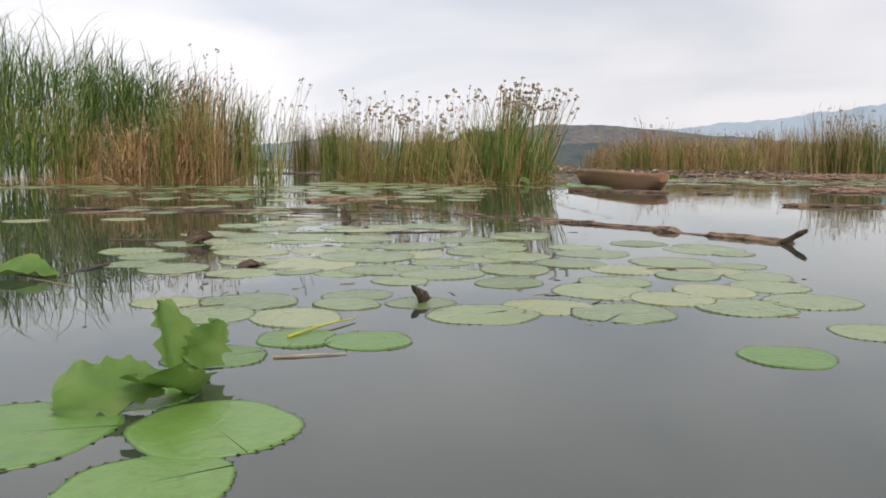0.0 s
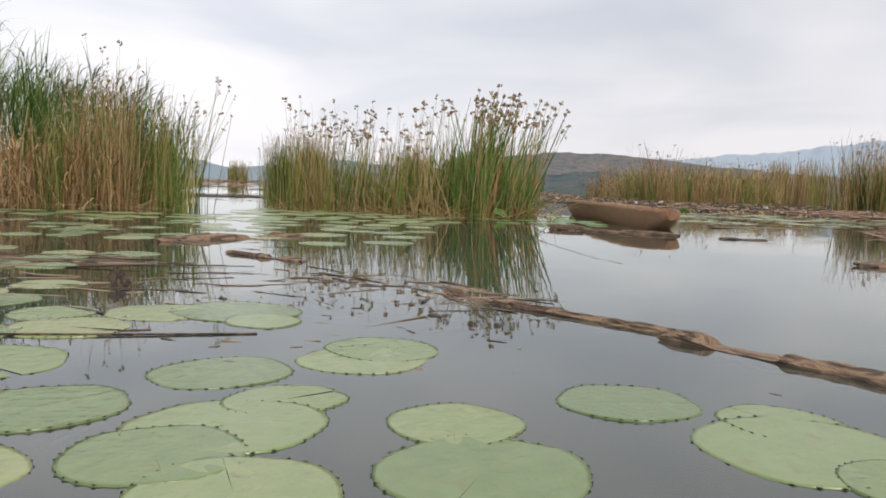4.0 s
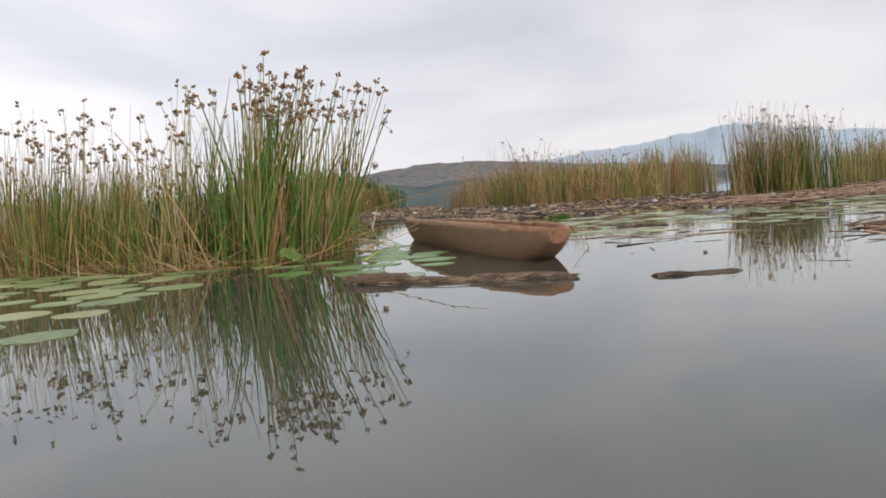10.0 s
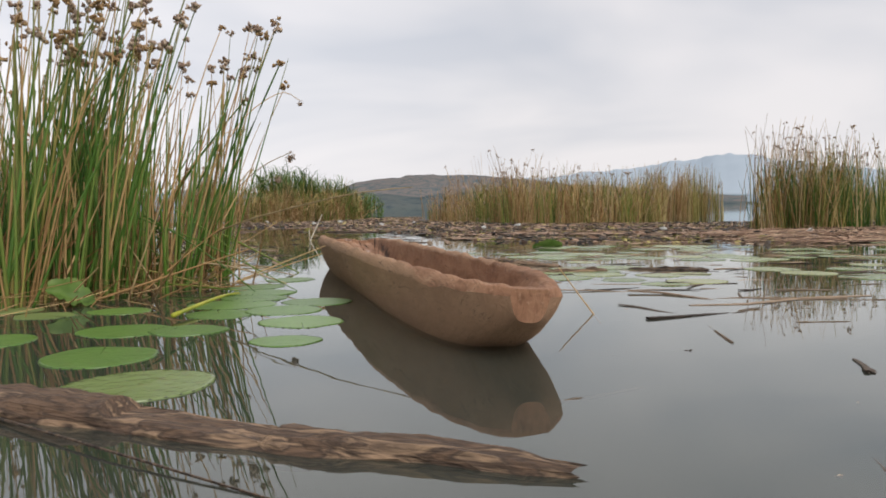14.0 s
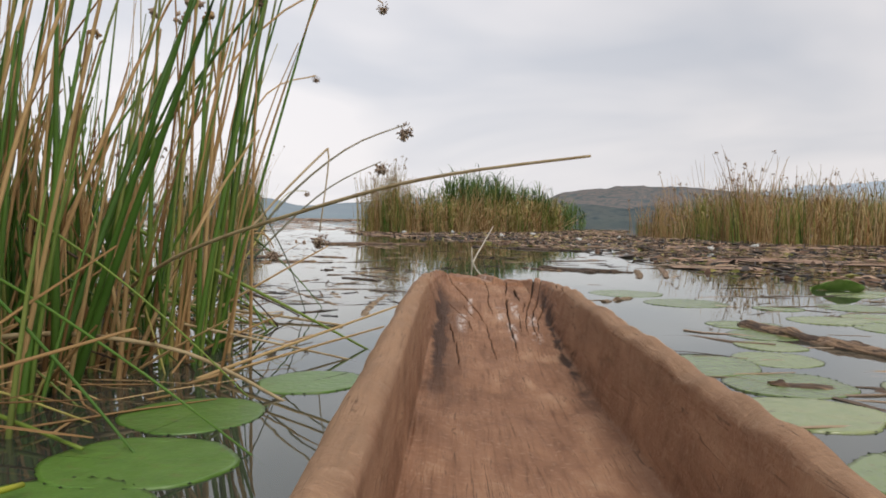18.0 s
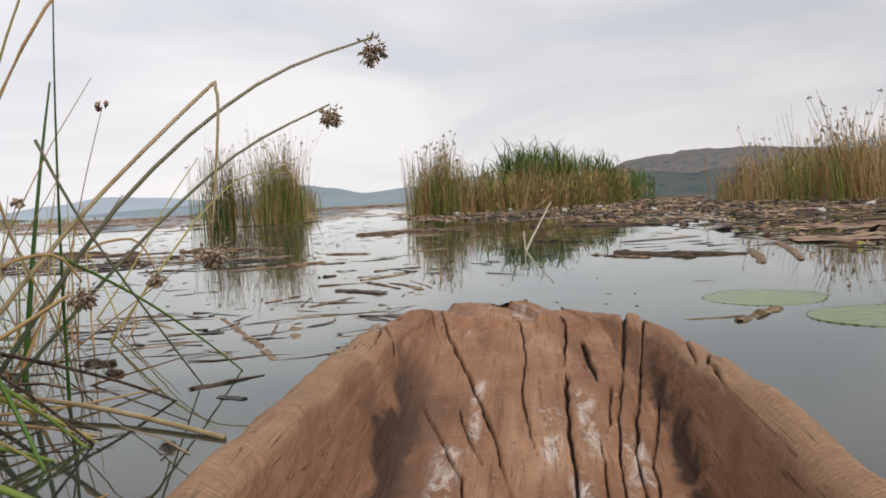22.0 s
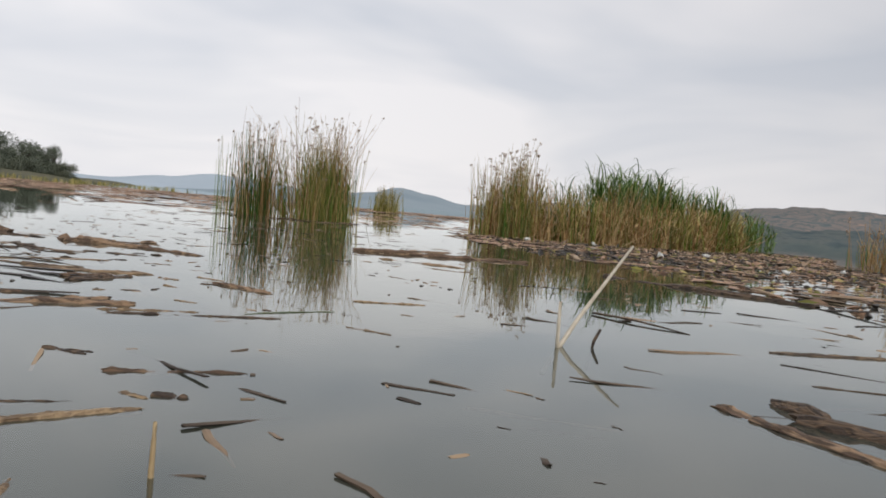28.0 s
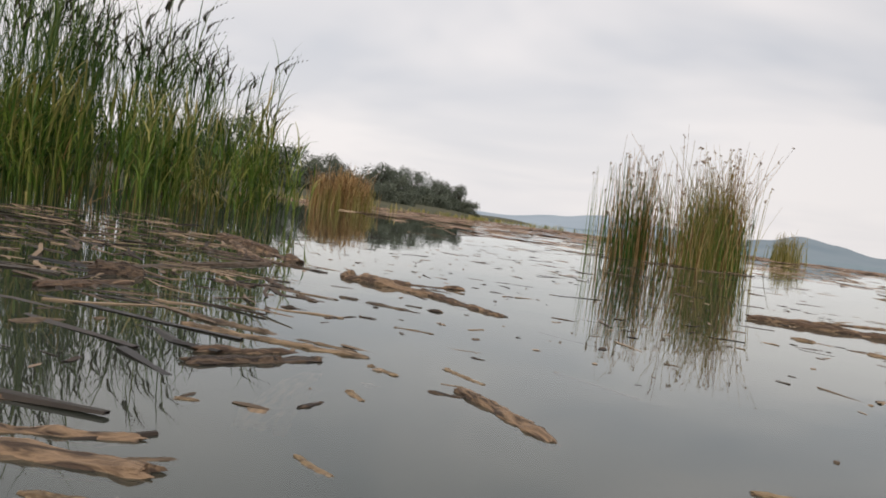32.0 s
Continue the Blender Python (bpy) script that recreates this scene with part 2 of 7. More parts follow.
M_spongy = material("spongy_root", [(0.05, 0.034, 0.022), (0.27, 0.19, 0.11), (0.13, 0.085, 0.05), (0.36, 0.26, 0.15), (0.22, 0.15, 0.09), (0.50, 0.38, 0.24)], scale=22, rough=0.7, bump=1.0, bump_scale=50, stretch=(1, 1.8, 1.8), rand=0.2)
M_fresh_stem = material("yellow_green_stem", [(0.30, 0.34, 0.03), (0.44, 0.46, 0.05), (0.55, 0.52, 0.09)], scale=6, rough=0.4, through_light=0.1)
M_straw = material("pale_straw", [(0.30, 0.215, 0.11), (0.42, 0.32, 0.175), (0.51, 0.41, 0.245)], scale=12, rough=0.55, bump=0.2)
M_dull = material("dull_green_brown_reed", [(0.06, 0.09, 0.045), (0.10, 0.13, 0.07), (0.16, 0.165, 0.10)], scale=9, rough=0.55, bump=0.2, tips=((0.35, 1.35), (0.30, 0.245, 0.165)))
M_pale = material("bleached_stick", [(0.42, 0.37, 0.28), (0.60, 0.55, 0.45)], scale=12, rough=0.7, bump=0.3)
M_litter = material("pale_litter", [(0.55, 0.55, 0.52), (0.75, 0.76, 0.74)], scale=20, rough=0.5)
# leaf green greyed and lightened to paint in haze over the far shore
M_leafcrown = material("haze_greyed_leaves", [(0.085, 0.105, 0.078), (0.112, 0.132, 0.095), (0.14, 0.155, 0.11)], scale=0.6, rough=0.7, island=0.6, rand=0.25)
M_bark = material("bark", [(0.04, 0.03, 0.022), (0.10, 0.08, 0.06)], scale=4, rough=0.9, bump=0.5, bump_scale=10)
M_bank = material("marshy_bank", [(0.05, 0.055, 0.028), (0.085, 0.085, 0.045), (0.13, 0.115, 0.07)], scale=0.15, rough=0.9)
# scrub and woodland colours with blue-grey haze mixed into the stops
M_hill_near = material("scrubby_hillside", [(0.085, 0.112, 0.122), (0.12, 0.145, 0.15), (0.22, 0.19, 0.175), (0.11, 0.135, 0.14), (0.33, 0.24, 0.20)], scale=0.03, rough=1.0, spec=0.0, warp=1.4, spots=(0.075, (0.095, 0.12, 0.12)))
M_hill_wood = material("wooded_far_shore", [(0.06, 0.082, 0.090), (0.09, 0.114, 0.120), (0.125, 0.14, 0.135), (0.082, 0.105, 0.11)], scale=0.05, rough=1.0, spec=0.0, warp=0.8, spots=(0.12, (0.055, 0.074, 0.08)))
# far ridges: the haze of distance is painted into both base colours
M_hill_haze_blue = material("haze_blue_hills", [(0.36, 0.43, 0.49), (0.42, 0.49, 0.55)], scale=0.004, rough=1.0, spec=0.0)
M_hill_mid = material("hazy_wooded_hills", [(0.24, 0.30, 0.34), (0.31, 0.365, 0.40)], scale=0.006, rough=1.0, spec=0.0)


def water_material():
    """Murky lake water: a clear skin with a soft ripple over silt that hides what lies deeper than a few centimetres."""
    m = bpy.data.materials.new("lake_water")
    m.use_nodes = True
    n, l = m.node_tree.nodes, m.node_tree.links
    n.clear()
    out = n.new("ShaderNodeOutputMaterial")
    co = n.new("ShaderNodeTexCoord")
    a, b2 = n.new("ShaderNodeTexNoise"), n.new("ShaderNodeTexNoise")
    a.inputs["Scale"].default_value, a.inputs["Detail"].default_value = 2.2, 2.0
    b2.inputs["Scale"].default_value, b2.inputs["Detail"].default_value = 0.35, 2.0
    l.new(co.outputs["Object"], a.inputs["Vector"])
    l.new(co.outputs["Object"], b2.inputs["Vector"])
    h = n.new("ShaderNodeMath")
    h.operation = "MULTIPLY_ADD"
    h.inputs[1].default_value = 4.0
    l.new(b2.outputs["Fac"], h.inputs[0])
    l.new(a.outputs["Fac"], h.inputs[2])
    bp = n.new("ShaderNodeBump")
    bp.inputs["Strength"].default_value, bp.inputs["Distance"].default_value = 0.022, 0.05
    l.new(h.outputs[0], bp.inputs["Height"])
    silt, clear, mud = n.new("ShaderNodeBsdfDiffuse"), n.new("ShaderNodeBsdfTransparent"), n.new("ShaderNodeMixShader")
    silt.inputs["Color"].default_value = (0.084, 0.092, 0.076, 1)
    clear.inputs["Color"].default_value = (0.80, 0.83, 0.74, 1)
    mud.inputs[0].default_value = 0.52
    l.new(silt.outputs[0], mud.inputs[1])
    l.new(clear.outputs[0], mud.inputs[2])
    gl, fr, mx = n.new("ShaderNodeBsdfGlossy"), n.new("ShaderNodeFresnel"), n.new("ShaderNodeMixShader")
    gl.inputs["Roughness"].default_value = 0.012
    gl.inputs["Color"].default_value = (0.97, 1.0, 0.985, 1)
    fr.inputs["IOR"].default_value = 1.58
    l.new(bp.outputs[0], gl.inputs["Normal"])
    l.new(bp.outputs[0], fr.inputs["Normal"])
    l.new(fr.outputs[0], mx.inputs[0])
    l.new(mud.outputs[0], mx.inputs[1])
    l.new(gl.outputs[0], mx.inputs[2])
    l.new(mx.outputs[0], out.inputs["Surface"])
    return m


M_water = water_material()
M_bed = material("lake_bed_mud", [(0.05, 0.055, 0.04), (0.085, 0.085, 0.06)], scale=1.5, rough=1.0)


# where the canoe's bow lies, and how far it points to the left of north
BOW, BOW_TURN = (3.195, 21.93), 5.7


# ---- building blocks ----
class Geo:
    """Gathers vertices and faces for one mesh."""

    def __init__(self):
        self.v, self.f, self.mi = [], [], []

    def tube(self, pts, radii, sides=3, cap=False, slot=0, flat=1.0, twist=0.0):
        first, n = len(self.v), len(pts)
        for i, p in enumerate(pts):
            d = (pts[min(i + 1, n - 1)] - pts[max(i - 1, 0)])
            d = d.normalized() if d.length > 1e-9 else Vector((0, 0, 1))
            x = d.cross(Vector((0, 0, 1))) if abs(d.z) < 0.9 else d.cross(Vector((1, 0.2, 0)))
            x.normalize()
            y = x.cross(d)
            for k in range(sides):
                a = 2 * math.pi * k / sides + twist
                self.v.append(p + radii[i] * (math.cos(a) * x + flat * math.sin(a) * y))
        for i in range(n - 1):
            for k in range(sides):
                a, b = first + i * sides + k, first + i * sides + (k + 1) % sides
                self.f.append((a, b, b + sides, a + sides))
                self.mi.append(slot)
        if cap:
            self.f.append(tuple(range(first, first + sides))[::-1])
            self.f.append(tuple(range(first + (n - 1) * sides, first + n * sides)))
            self.mi += [slot, slot]

    def ribbon(self, pts, widths, side, fold=0.25, slot=0):
        first = len(self.v)
        for i, p in enumerate(pts):
            d = pts[min(i + 1, len(pts) - 1)] - pts[max(i - 1, 0)]
            nrm = side.cross(d)
            nrm = nrm.normalized() if nrm.length > 1e-9 else Vector((0, 0, 1))
            self.v += [p - side * widths[i] + nrm * widths[i] * fold, p.copy(), p + side * widths[i] + nrm * widths[i] * fold]
        for i in range(len(pts) - 1):
            a = first + 3 * i
            self.f += [(a, a + 1, a + 4, a + 3), (a + 1, a + 2, a + 5, a + 4)]
            self.mi += [slot, slot]

    def spindle(self, p, axis, length, radius, slot=0):
        x = axis.orthogonal().normalized()
        y = axis.cross(x).normalized()
        first = len(self.v)
        self.v += [p - axis * length * 0.5, *(p + radius * (math.cos(a) * x + math.sin(a) * y) for a in (0, 2.1, 4.2)), p + axis * length * 0.5]
        for k in range(3):
            a, b = first + 1 + k, first + 1 + (k + 1) % 3
            self.f += [(first, b, a), (first + 4, a, b)]
            self.mi += [slot, slot]

    def mesh(self, name, *mats, smooth=True):
        me = bpy.data.meshes.new(name)
        me.from_pydata([tuple(v) for v in self.v], [], self.f)
        for m in mats:
            me.materials.append(m)
        if len(mats) > 1:
            me.polygons.foreach_set("material_index", self.mi)
        me.polygons.foreach_set("use_smooth", [smooth] * len(me.polygons))
        me.update()
        return me


def thing(name, label, category, group="", kind="", at=(0, 0, 0)):
    ob = new(name)
    ob.location = at
    return tagged(ob, label, category, group, kind)


def part(name, data, parent, label="", kind=""):
    ob = new(name, data)
    ob.parent = parent
    if parent is not None and parent.parent is None:
        ob.matrix_parent_inverse = Matrix.Translation(parent.location).inverted() if parent.location.length else Matrix()
    return tagged(ob, label, "", "", kind)


def inside(p, poly):
    hit = False
    for (x1, y1), (x2, y2) in zip(poly, poly[1:] + poly[:1]):
        if (y1 > p[1]) != (y2 > p[1]) and p[0] < (x2 - x1) * (p[1] - y1) / (y2 - y1) + x1:
            hit = not hit
    return hit


def scatter(rng, poly, n):
    xs, ys = [p[0] for p in poly], [p[1] for p in poly]
    out = []
    while len(out) < n:
        p = (rng.uniform(min(xs), max(xs)), rng.uniform(min(ys), max(ys)))
        if inside(p, poly):
            out.append(p)
    return out


def stem_line(rng, x, y, height, lean, bend, n=5, turn=None):
    """Points of a stem that leans and bends over towards its tip."""
    a = rng.uniform(0, 2 * math.pi) if turn is None else turn
    way = Vector((math.cos(a), math.sin(a), 0))
    pts = []
    for i in range(n):
        s = i / (n - 1)
        out = lean * s * height + bend * s**2.5 * height
        pts.append(Vector((x, y, -0.12)) + way * out + Vector((0, 0, s * (height + 0.12) * (1 - 0.35 * (lean + bend) ** 2))))
    return pts


def seed_head(g, rng, tip, size, slot=0, n=9):
    """An umbel: short rays that spread from the tip, each with a small fluffy cluster at its end."""
    for _ in range(max(3, n // 2)):
        way = Vector((rng.gauss(0, 1), rng.gauss(0, 1), rng.gauss(0.35, 0.7))).normalized()
        c = tip + way * size * rng.uniform(0.2, 0.85)
        for _ in range(3):
            ax = Vector((rng.gauss(0, 1), rng.gauss(0, 1), rng.gauss(0, 1))).normalized()
            g.spindle(c + ax * size * 0.10, ax, size * rng.uniform(0.55, 0.9), size * rng.uniform(0.2, 0.33), slot)
        side = way.orthogonal().normalized() * size * 0.03
        f = len(g.v)
        g.v += [tip - side, tip + side, c]
        g.f.append((f, f + 1, f + 2))
        g.mi.append(slot)


# ---- setting: the water, its bed, the far shore and the hills ----
def sheet(name, z, size, mat, label, category):
    g = Geo()
    g.v = [Vector((x, y, z)) for x, y in ((-size, -size), (size, -size), (size, size), (-size, size))]
    g.f, g.mi = [(0, 1, 2, 3)], [0]
    return tagged(new(name, g.mesh(name, mat, smooth=False)), label, category, "", "structure")


sheet("water", 0.0, 4500, M_water, "calm murky grey-green lake water reflecting the overcast sky", "water")
sheet("ground", -0.55, 4500, M_bed, "silty brown lake bed under shallow murky water", "ground")


def ridge(name, mat, label, bearings, far, depth, seed, rough=1.0):
    """A chain of hills; bearings: degrees to the right of north and the height in degrees above the water."""
    g, rows = Geo(), 9
    keys = bearings
    lo, hi = keys[0][0], keys[-1][0]
    cols = max(24, int((hi - lo) * 5))
    for r in range(rows):
        for c in range(cols + 1):
            b = lo + (hi - lo) * c / cols
            for (b1, h1), (b2, h2) in zip(keys, keys[1:]):
                if b1 <= b <= b2:
                    s = (b - b1) / (b2 - b1)
                    s = s * s * (3 - 2 * s)
                    up = h1 + (h2 - h1) * s
                    break
            q = r / (rows - 1)
            dist = far + depth * q
            prof = math.sin(min(1, q * 1.25) * math.pi / 2) if q < 0.8 else 1 - (q - 0.8) * 2.5
            z = math.tan(radians(up)) * (far + depth * 0.8) * prof
            z += rough * (noise.noise(Vector((b * 0.55, r * 0.7, seed))) * 0.10 + noise.noise(Vector((b * 2.3, r * 1.9, seed + 4))) * 0.05) * math.tan(radians(up)) * far * min(1, q * 3)
            a = radians(b)
            g.v.append(Vector((3 + dist * math.sin(a), 20 + dist * math.cos(a), z if r else -3)))
    for r in range(rows - 1):
        for c in range(cols):
            a = r * (cols + 1) + c
            g.f.append((a, a + 1, a + cols + 2, a + cols + 1))
            g.mi.append(0)
    return tagged(new(name, g.mesh(name, mat)), label, "hills", "", "structure")


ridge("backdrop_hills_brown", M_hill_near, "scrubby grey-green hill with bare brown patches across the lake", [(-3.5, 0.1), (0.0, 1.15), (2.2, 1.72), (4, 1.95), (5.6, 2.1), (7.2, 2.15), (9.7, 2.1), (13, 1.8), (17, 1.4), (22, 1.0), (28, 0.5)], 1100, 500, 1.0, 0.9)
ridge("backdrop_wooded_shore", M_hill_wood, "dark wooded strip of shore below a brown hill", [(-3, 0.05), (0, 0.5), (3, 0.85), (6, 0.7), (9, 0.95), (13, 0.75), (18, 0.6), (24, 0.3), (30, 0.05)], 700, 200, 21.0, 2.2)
ridge("backdrop_hills_blue", M_hill_haze_blue, "pale blue hazy mountain ridge beyond the lake", [(3, 0.6), (7, 1.4), (11, 1.75), (14.6, 1.85), (18, 2.2), (21.5, 2.45), (24, 2.85), (26.5, 3.2), (28, 3.15), (30, 2.75), (33, 2.2), (37, 1.9), (44, 1.5), (58, 0.4)], 3000, 900, 7.0)
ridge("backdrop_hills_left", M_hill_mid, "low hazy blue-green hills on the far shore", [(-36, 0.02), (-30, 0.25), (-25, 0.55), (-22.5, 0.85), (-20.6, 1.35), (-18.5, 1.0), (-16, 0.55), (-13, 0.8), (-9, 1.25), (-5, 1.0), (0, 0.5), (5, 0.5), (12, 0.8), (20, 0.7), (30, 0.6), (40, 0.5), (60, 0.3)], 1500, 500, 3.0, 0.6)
ridge("backdrop_hills_far_left", M_hill_haze_blue, "far hills painted pale haze-blue low over the lake", [(-75, 0.3), (-55, 0.8), (-45, 0.5), (-40, 0.35), (-36, 0.75), (-33, 1.15), (-30, 0.95), (-26, 0.6), (-18, 0.5), (-8, 0.3), (-2, 0.02)], 3200, 700, 11.0, 0.4)


def bank(name, pts, width, height, label):
    """A low grassy shore along a line of points."""
    g, rng = Geo(), random.Random(5)
    prof = [(-0.5, -0.3), (-0.35, 0.25), (-0.1, 0.8), (0.2, 1.0), (0.6, 0.7), (1.0, -0.3)]
    for i, (x, y) in enumerate(pts):
        x2, y2 = pts[min(i + 1, len(pts) - 1)]
        x1, y1 = pts[max(i - 1, 0)]
        d = Vector((x2 - x1, y2 - y1, 0)).normalized()
        s = Vector((-d.y, d.x, 0))
        for u, h in prof:
            p = Vector((x, y, 0)) + s * u * width
            g.v.append(p + Vector((0, 0, h * height * rng.uniform(0.75, 1.2))))
    k = len(prof)
    for i in range(len(pts) - 1):
        for j in range(k - 1):
            a = i * k + j
            g.f.append((a, a + 1, a + k + 1, a + k))
            g.mi.append(0)
    return tagged(new(name, g.mesh(name, M_bank)), label, "bank", "", "structure")


def bearing_point(deg, dist):
    a = radians(deg)
    return (2 + dist * math.sin(a), 26 + dist * math.cos(a))


shore_line = [bearing_point(b, d) for b, d in ((-100, 60), (-85, 70), (-72, 85), (-62, 105), (-55, 130), (-49, 165), (-44.5, 215), (-41.5, 290), (-39.5, 380))]
bank("shore_bank", shore_line, 26, 1.6, "low marshy green lake shore below the trees")


def tree_kind(seed, height, spread):
    """Trunk and crown meshes of one broad lakeside tree."""
    rng = random.Random(seed)
    t, c = Geo(), Geo()
    t.tube([Vector((0, 0, -1)), Vector((0.1, 0, height * 0.25)), Vector((0.25, 0.1, height * 0.6))], [height * 0.035, height * 0.028, height * 0.012], 7)
    centres = []
    for k in range(9):
        a, r = rng.uniform(0, 6.28), rng.uniform(0.2, 0.75) * spread
        top = Vector((math.cos(a) * r, math.sin(a) * r, height * rng.uniform(0.5, 0.88)))
        t.tube([Vector((0.1, 0, height * 0.25)), Vector((top.x * 0.5, top.y * 0.5, top.z * 0.75)), top], [height * 0.014, height * 0.01, height * 0.004], 5)
        centres.append((top, rng.uniform(0.26, 0.42) * spread))
    for k in range(11):
        a, r = rng.uniform(0, 6.28), rng.uniform(0.3, 0.9) * spread
        centres.append((Vector((math.cos(a) * r, math.sin(a) * r, height * rng.uniform(0.08, 0.45))), rng.uniform(0.28, 0.40) * spread))
    for p, r in centres:
        for _ in range(210):
            d = Vector((rng.gauss(0, 1), rng.gauss(0, 1), rng.gauss(0, 0.8))).normalized()
            q = p + d * r * rng.uniform(0.55, 1.1)
            u = Vector((rng.gauss(0, 1), rng.gauss(0, 1), rng.gauss(0, 1))).normalized()
            w = u.cross(d).normalized() * rng.uniform(0.10, 0.24)
            u = u * rng.uniform(0.10, 0.24)
            f = len(c.v)
            c.v += [q - u, q + w * 0.6, q + u + d * 0.1, q - w]
            c.f += [(f, f + 1, f + 2), (f, f + 2, f + 3)]
            c.mi += [0, 0]
    return t.mesh("trunk", M_bark), c.mesh("crown", M_leafcrown, smooth=False)


kinds = [tree_kind(s, h, w) for s, h, w in ((1, 9.0, 5.0), (2, 8.0, 5.5), (3, 10.5, 5.2), (4, 6.5, 4.6))]
rng = random.Random(21)
tree_rows = [(b, d * rng.uniform(1.05, 1.18), s) for b, d, s in (
    (-97, 62, 1.0), (-92, 66, 0.9), (-87, 70, 1.05), (-82, 75, 0.95), (-77, 80, 1.0), (-72.5, 86, 1.0), (-69, 92, 0.95), (-66, 97, 1.1), (-63.5, 102, 0.95),
    (-61, 108, 1.05), (-58.5, 115, 1.1), (-56.5, 122, 1.15), (-54.8, 130, 1.05), (-53.2, 138, 0.9), (-51.6, 145, 0.85), (-50.2, 152, 1.0), (-48.9, 160, 1.05), (-47.6, 170, 1.05),
    (-46.5, 180, 1.1), (-45.4, 190, 1.05), (-44.5, 200, 1.1), (-43.6, 210, 1.0), (-42.9, 222, 0.9), (-49.6, 175, 1.0), (-47.0, 190, 1.1), (-45.0, 212, 1.15), (-52.4, 152, 1.0), (-55.6, 140, 1.1))]
for k, (b, d, s) in enumerate(tree_rows):
    x, y = bearing_point(b, d)
    tr = thing("tree", "dark green broad-crowned tree on the far lake shore", "tree", "trees along the far shore")
    tm, cm = kinds[k % 4]
    part("trunk", tm, tr)
    part("crown", cm, tr)
    tr.matrix_basis = pose(x, y, 0.4, 0, 0, 67 * k) @ Matrix.Scale((0.72 if k < 9 else 0.9) * s, 4)

# low scrub fills the gaps between the trunks
scrub_kinds = [tree_kind(s, h, w) for s, h, w in ((11, 3.6, 3.6), (12, 4.4, 4.0), (13, 3.0, 3.4))]
for k, (b, d, s) in enumerate(tree_rows):
    x, y = bearing_point(b + (1.6 if k < 9 else 0.7), d * 0.98)
    sh = thing("shrub", "low dark green bush filling in below the shore trees", "shrub", "bushes along the far shore")
    tm, cm = scrub_kinds[k % 3]
    part("trunk", tm, sh)
    part("crown", cm, sh)
    sh.matrix_basis = pose(x, y, 0.3, 0, 0, 41 * k) @ Matrix.Scale((0.8 if k < 9 else 1.0) * s, 4)


# ---- reed beds ----
def tufted(rng, poly, n, size=13, spread=0.11):
    """Spots for stems gathered into tufts: place, the tuft's share of height and the way it leans."""
    out = []
    while len(out) < n:
        cx, cy = scatter(rng, poly, 1)[0]
        k, turn = rng.uniform(0.68, 1.08), rng.uniform(0, 2 * math.pi)
        for _ in range(rng.randint(size // 2, size * 3 // 2)):
            x, y = cx + rng.gauss(0, spread), cy + rng.gauss(0, spread)
            if inside((x, y), poly) or rng.random() < 0.35:
                out.append((x, y, k, turn))
    return out[:n]


def reeds(parent, poly, seed, name, mat, n, h, r, lean=0.06, bend=0.05, heads=0.0, head_mat=None, head_size=0.05, seg=5, sides=3, tip=0.35, label="", tall=None, wind=None, broken=0.0):
    """One mesh of many upright stems rising from poly; with their seed heads as a second one."""
    rng, g, hd = random.Random(seed), Geo(), Geo()
    for x, y, k, turn in tufted(rng, poly, n, 15, 0.10 + 8 * r):
        k *= tall(x, y) if tall else 1.0
        hh = rng.uniform(*h) * k * rng.uniform(0.95, 1.07)
        turn += rng.gauss(0, 0.7)
        le, be = abs(rng.gauss(0, lean)), abs(rng.gauss(0, bend))
        if rng.random() < broken:
            le += rng.uniform(0.4, 1.2)
            hh *= rng.uniform(0.4, 0.8)
        pts = stem_line(rng, x, y, hh, le, be, seg, turn)
        if wind:
            for i, p in enumerate(pts):
                s = i / (seg - 1)
                p.x += wind[0] * hh * s
                p.y += wind[1] * hh * s
        rr = rng.uniform(0.7, 1.25) * r
        g.tube(pts, [rr * (1 - (1 - tip) * i / (seg - 1)) for i in range(seg)], sides, twist=rng.uniform(0, 2))
        if rng.random() < heads:
            seed_head(hd, rng, pts[-1], head_size * rng.uniform(0.7, 1.25), n=rng.randint(6, 10))
            if rng.random() < 0.4:
                seed_head(hd, rng, pts[-1] + Vector((rng.gauss(0, 0.03), rng.gauss(0, 0.03), -rng.uniform(0.03, 0.10))), head_size * 0.6, n=4)
    part(name, g.mesh(name, mat), parent, label, "stuff")
    if hd.v:
        part("seed_heads", hd.mesh("seed_heads", head_mat or M_head), parent, "brown tufted seed heads", "stuff")


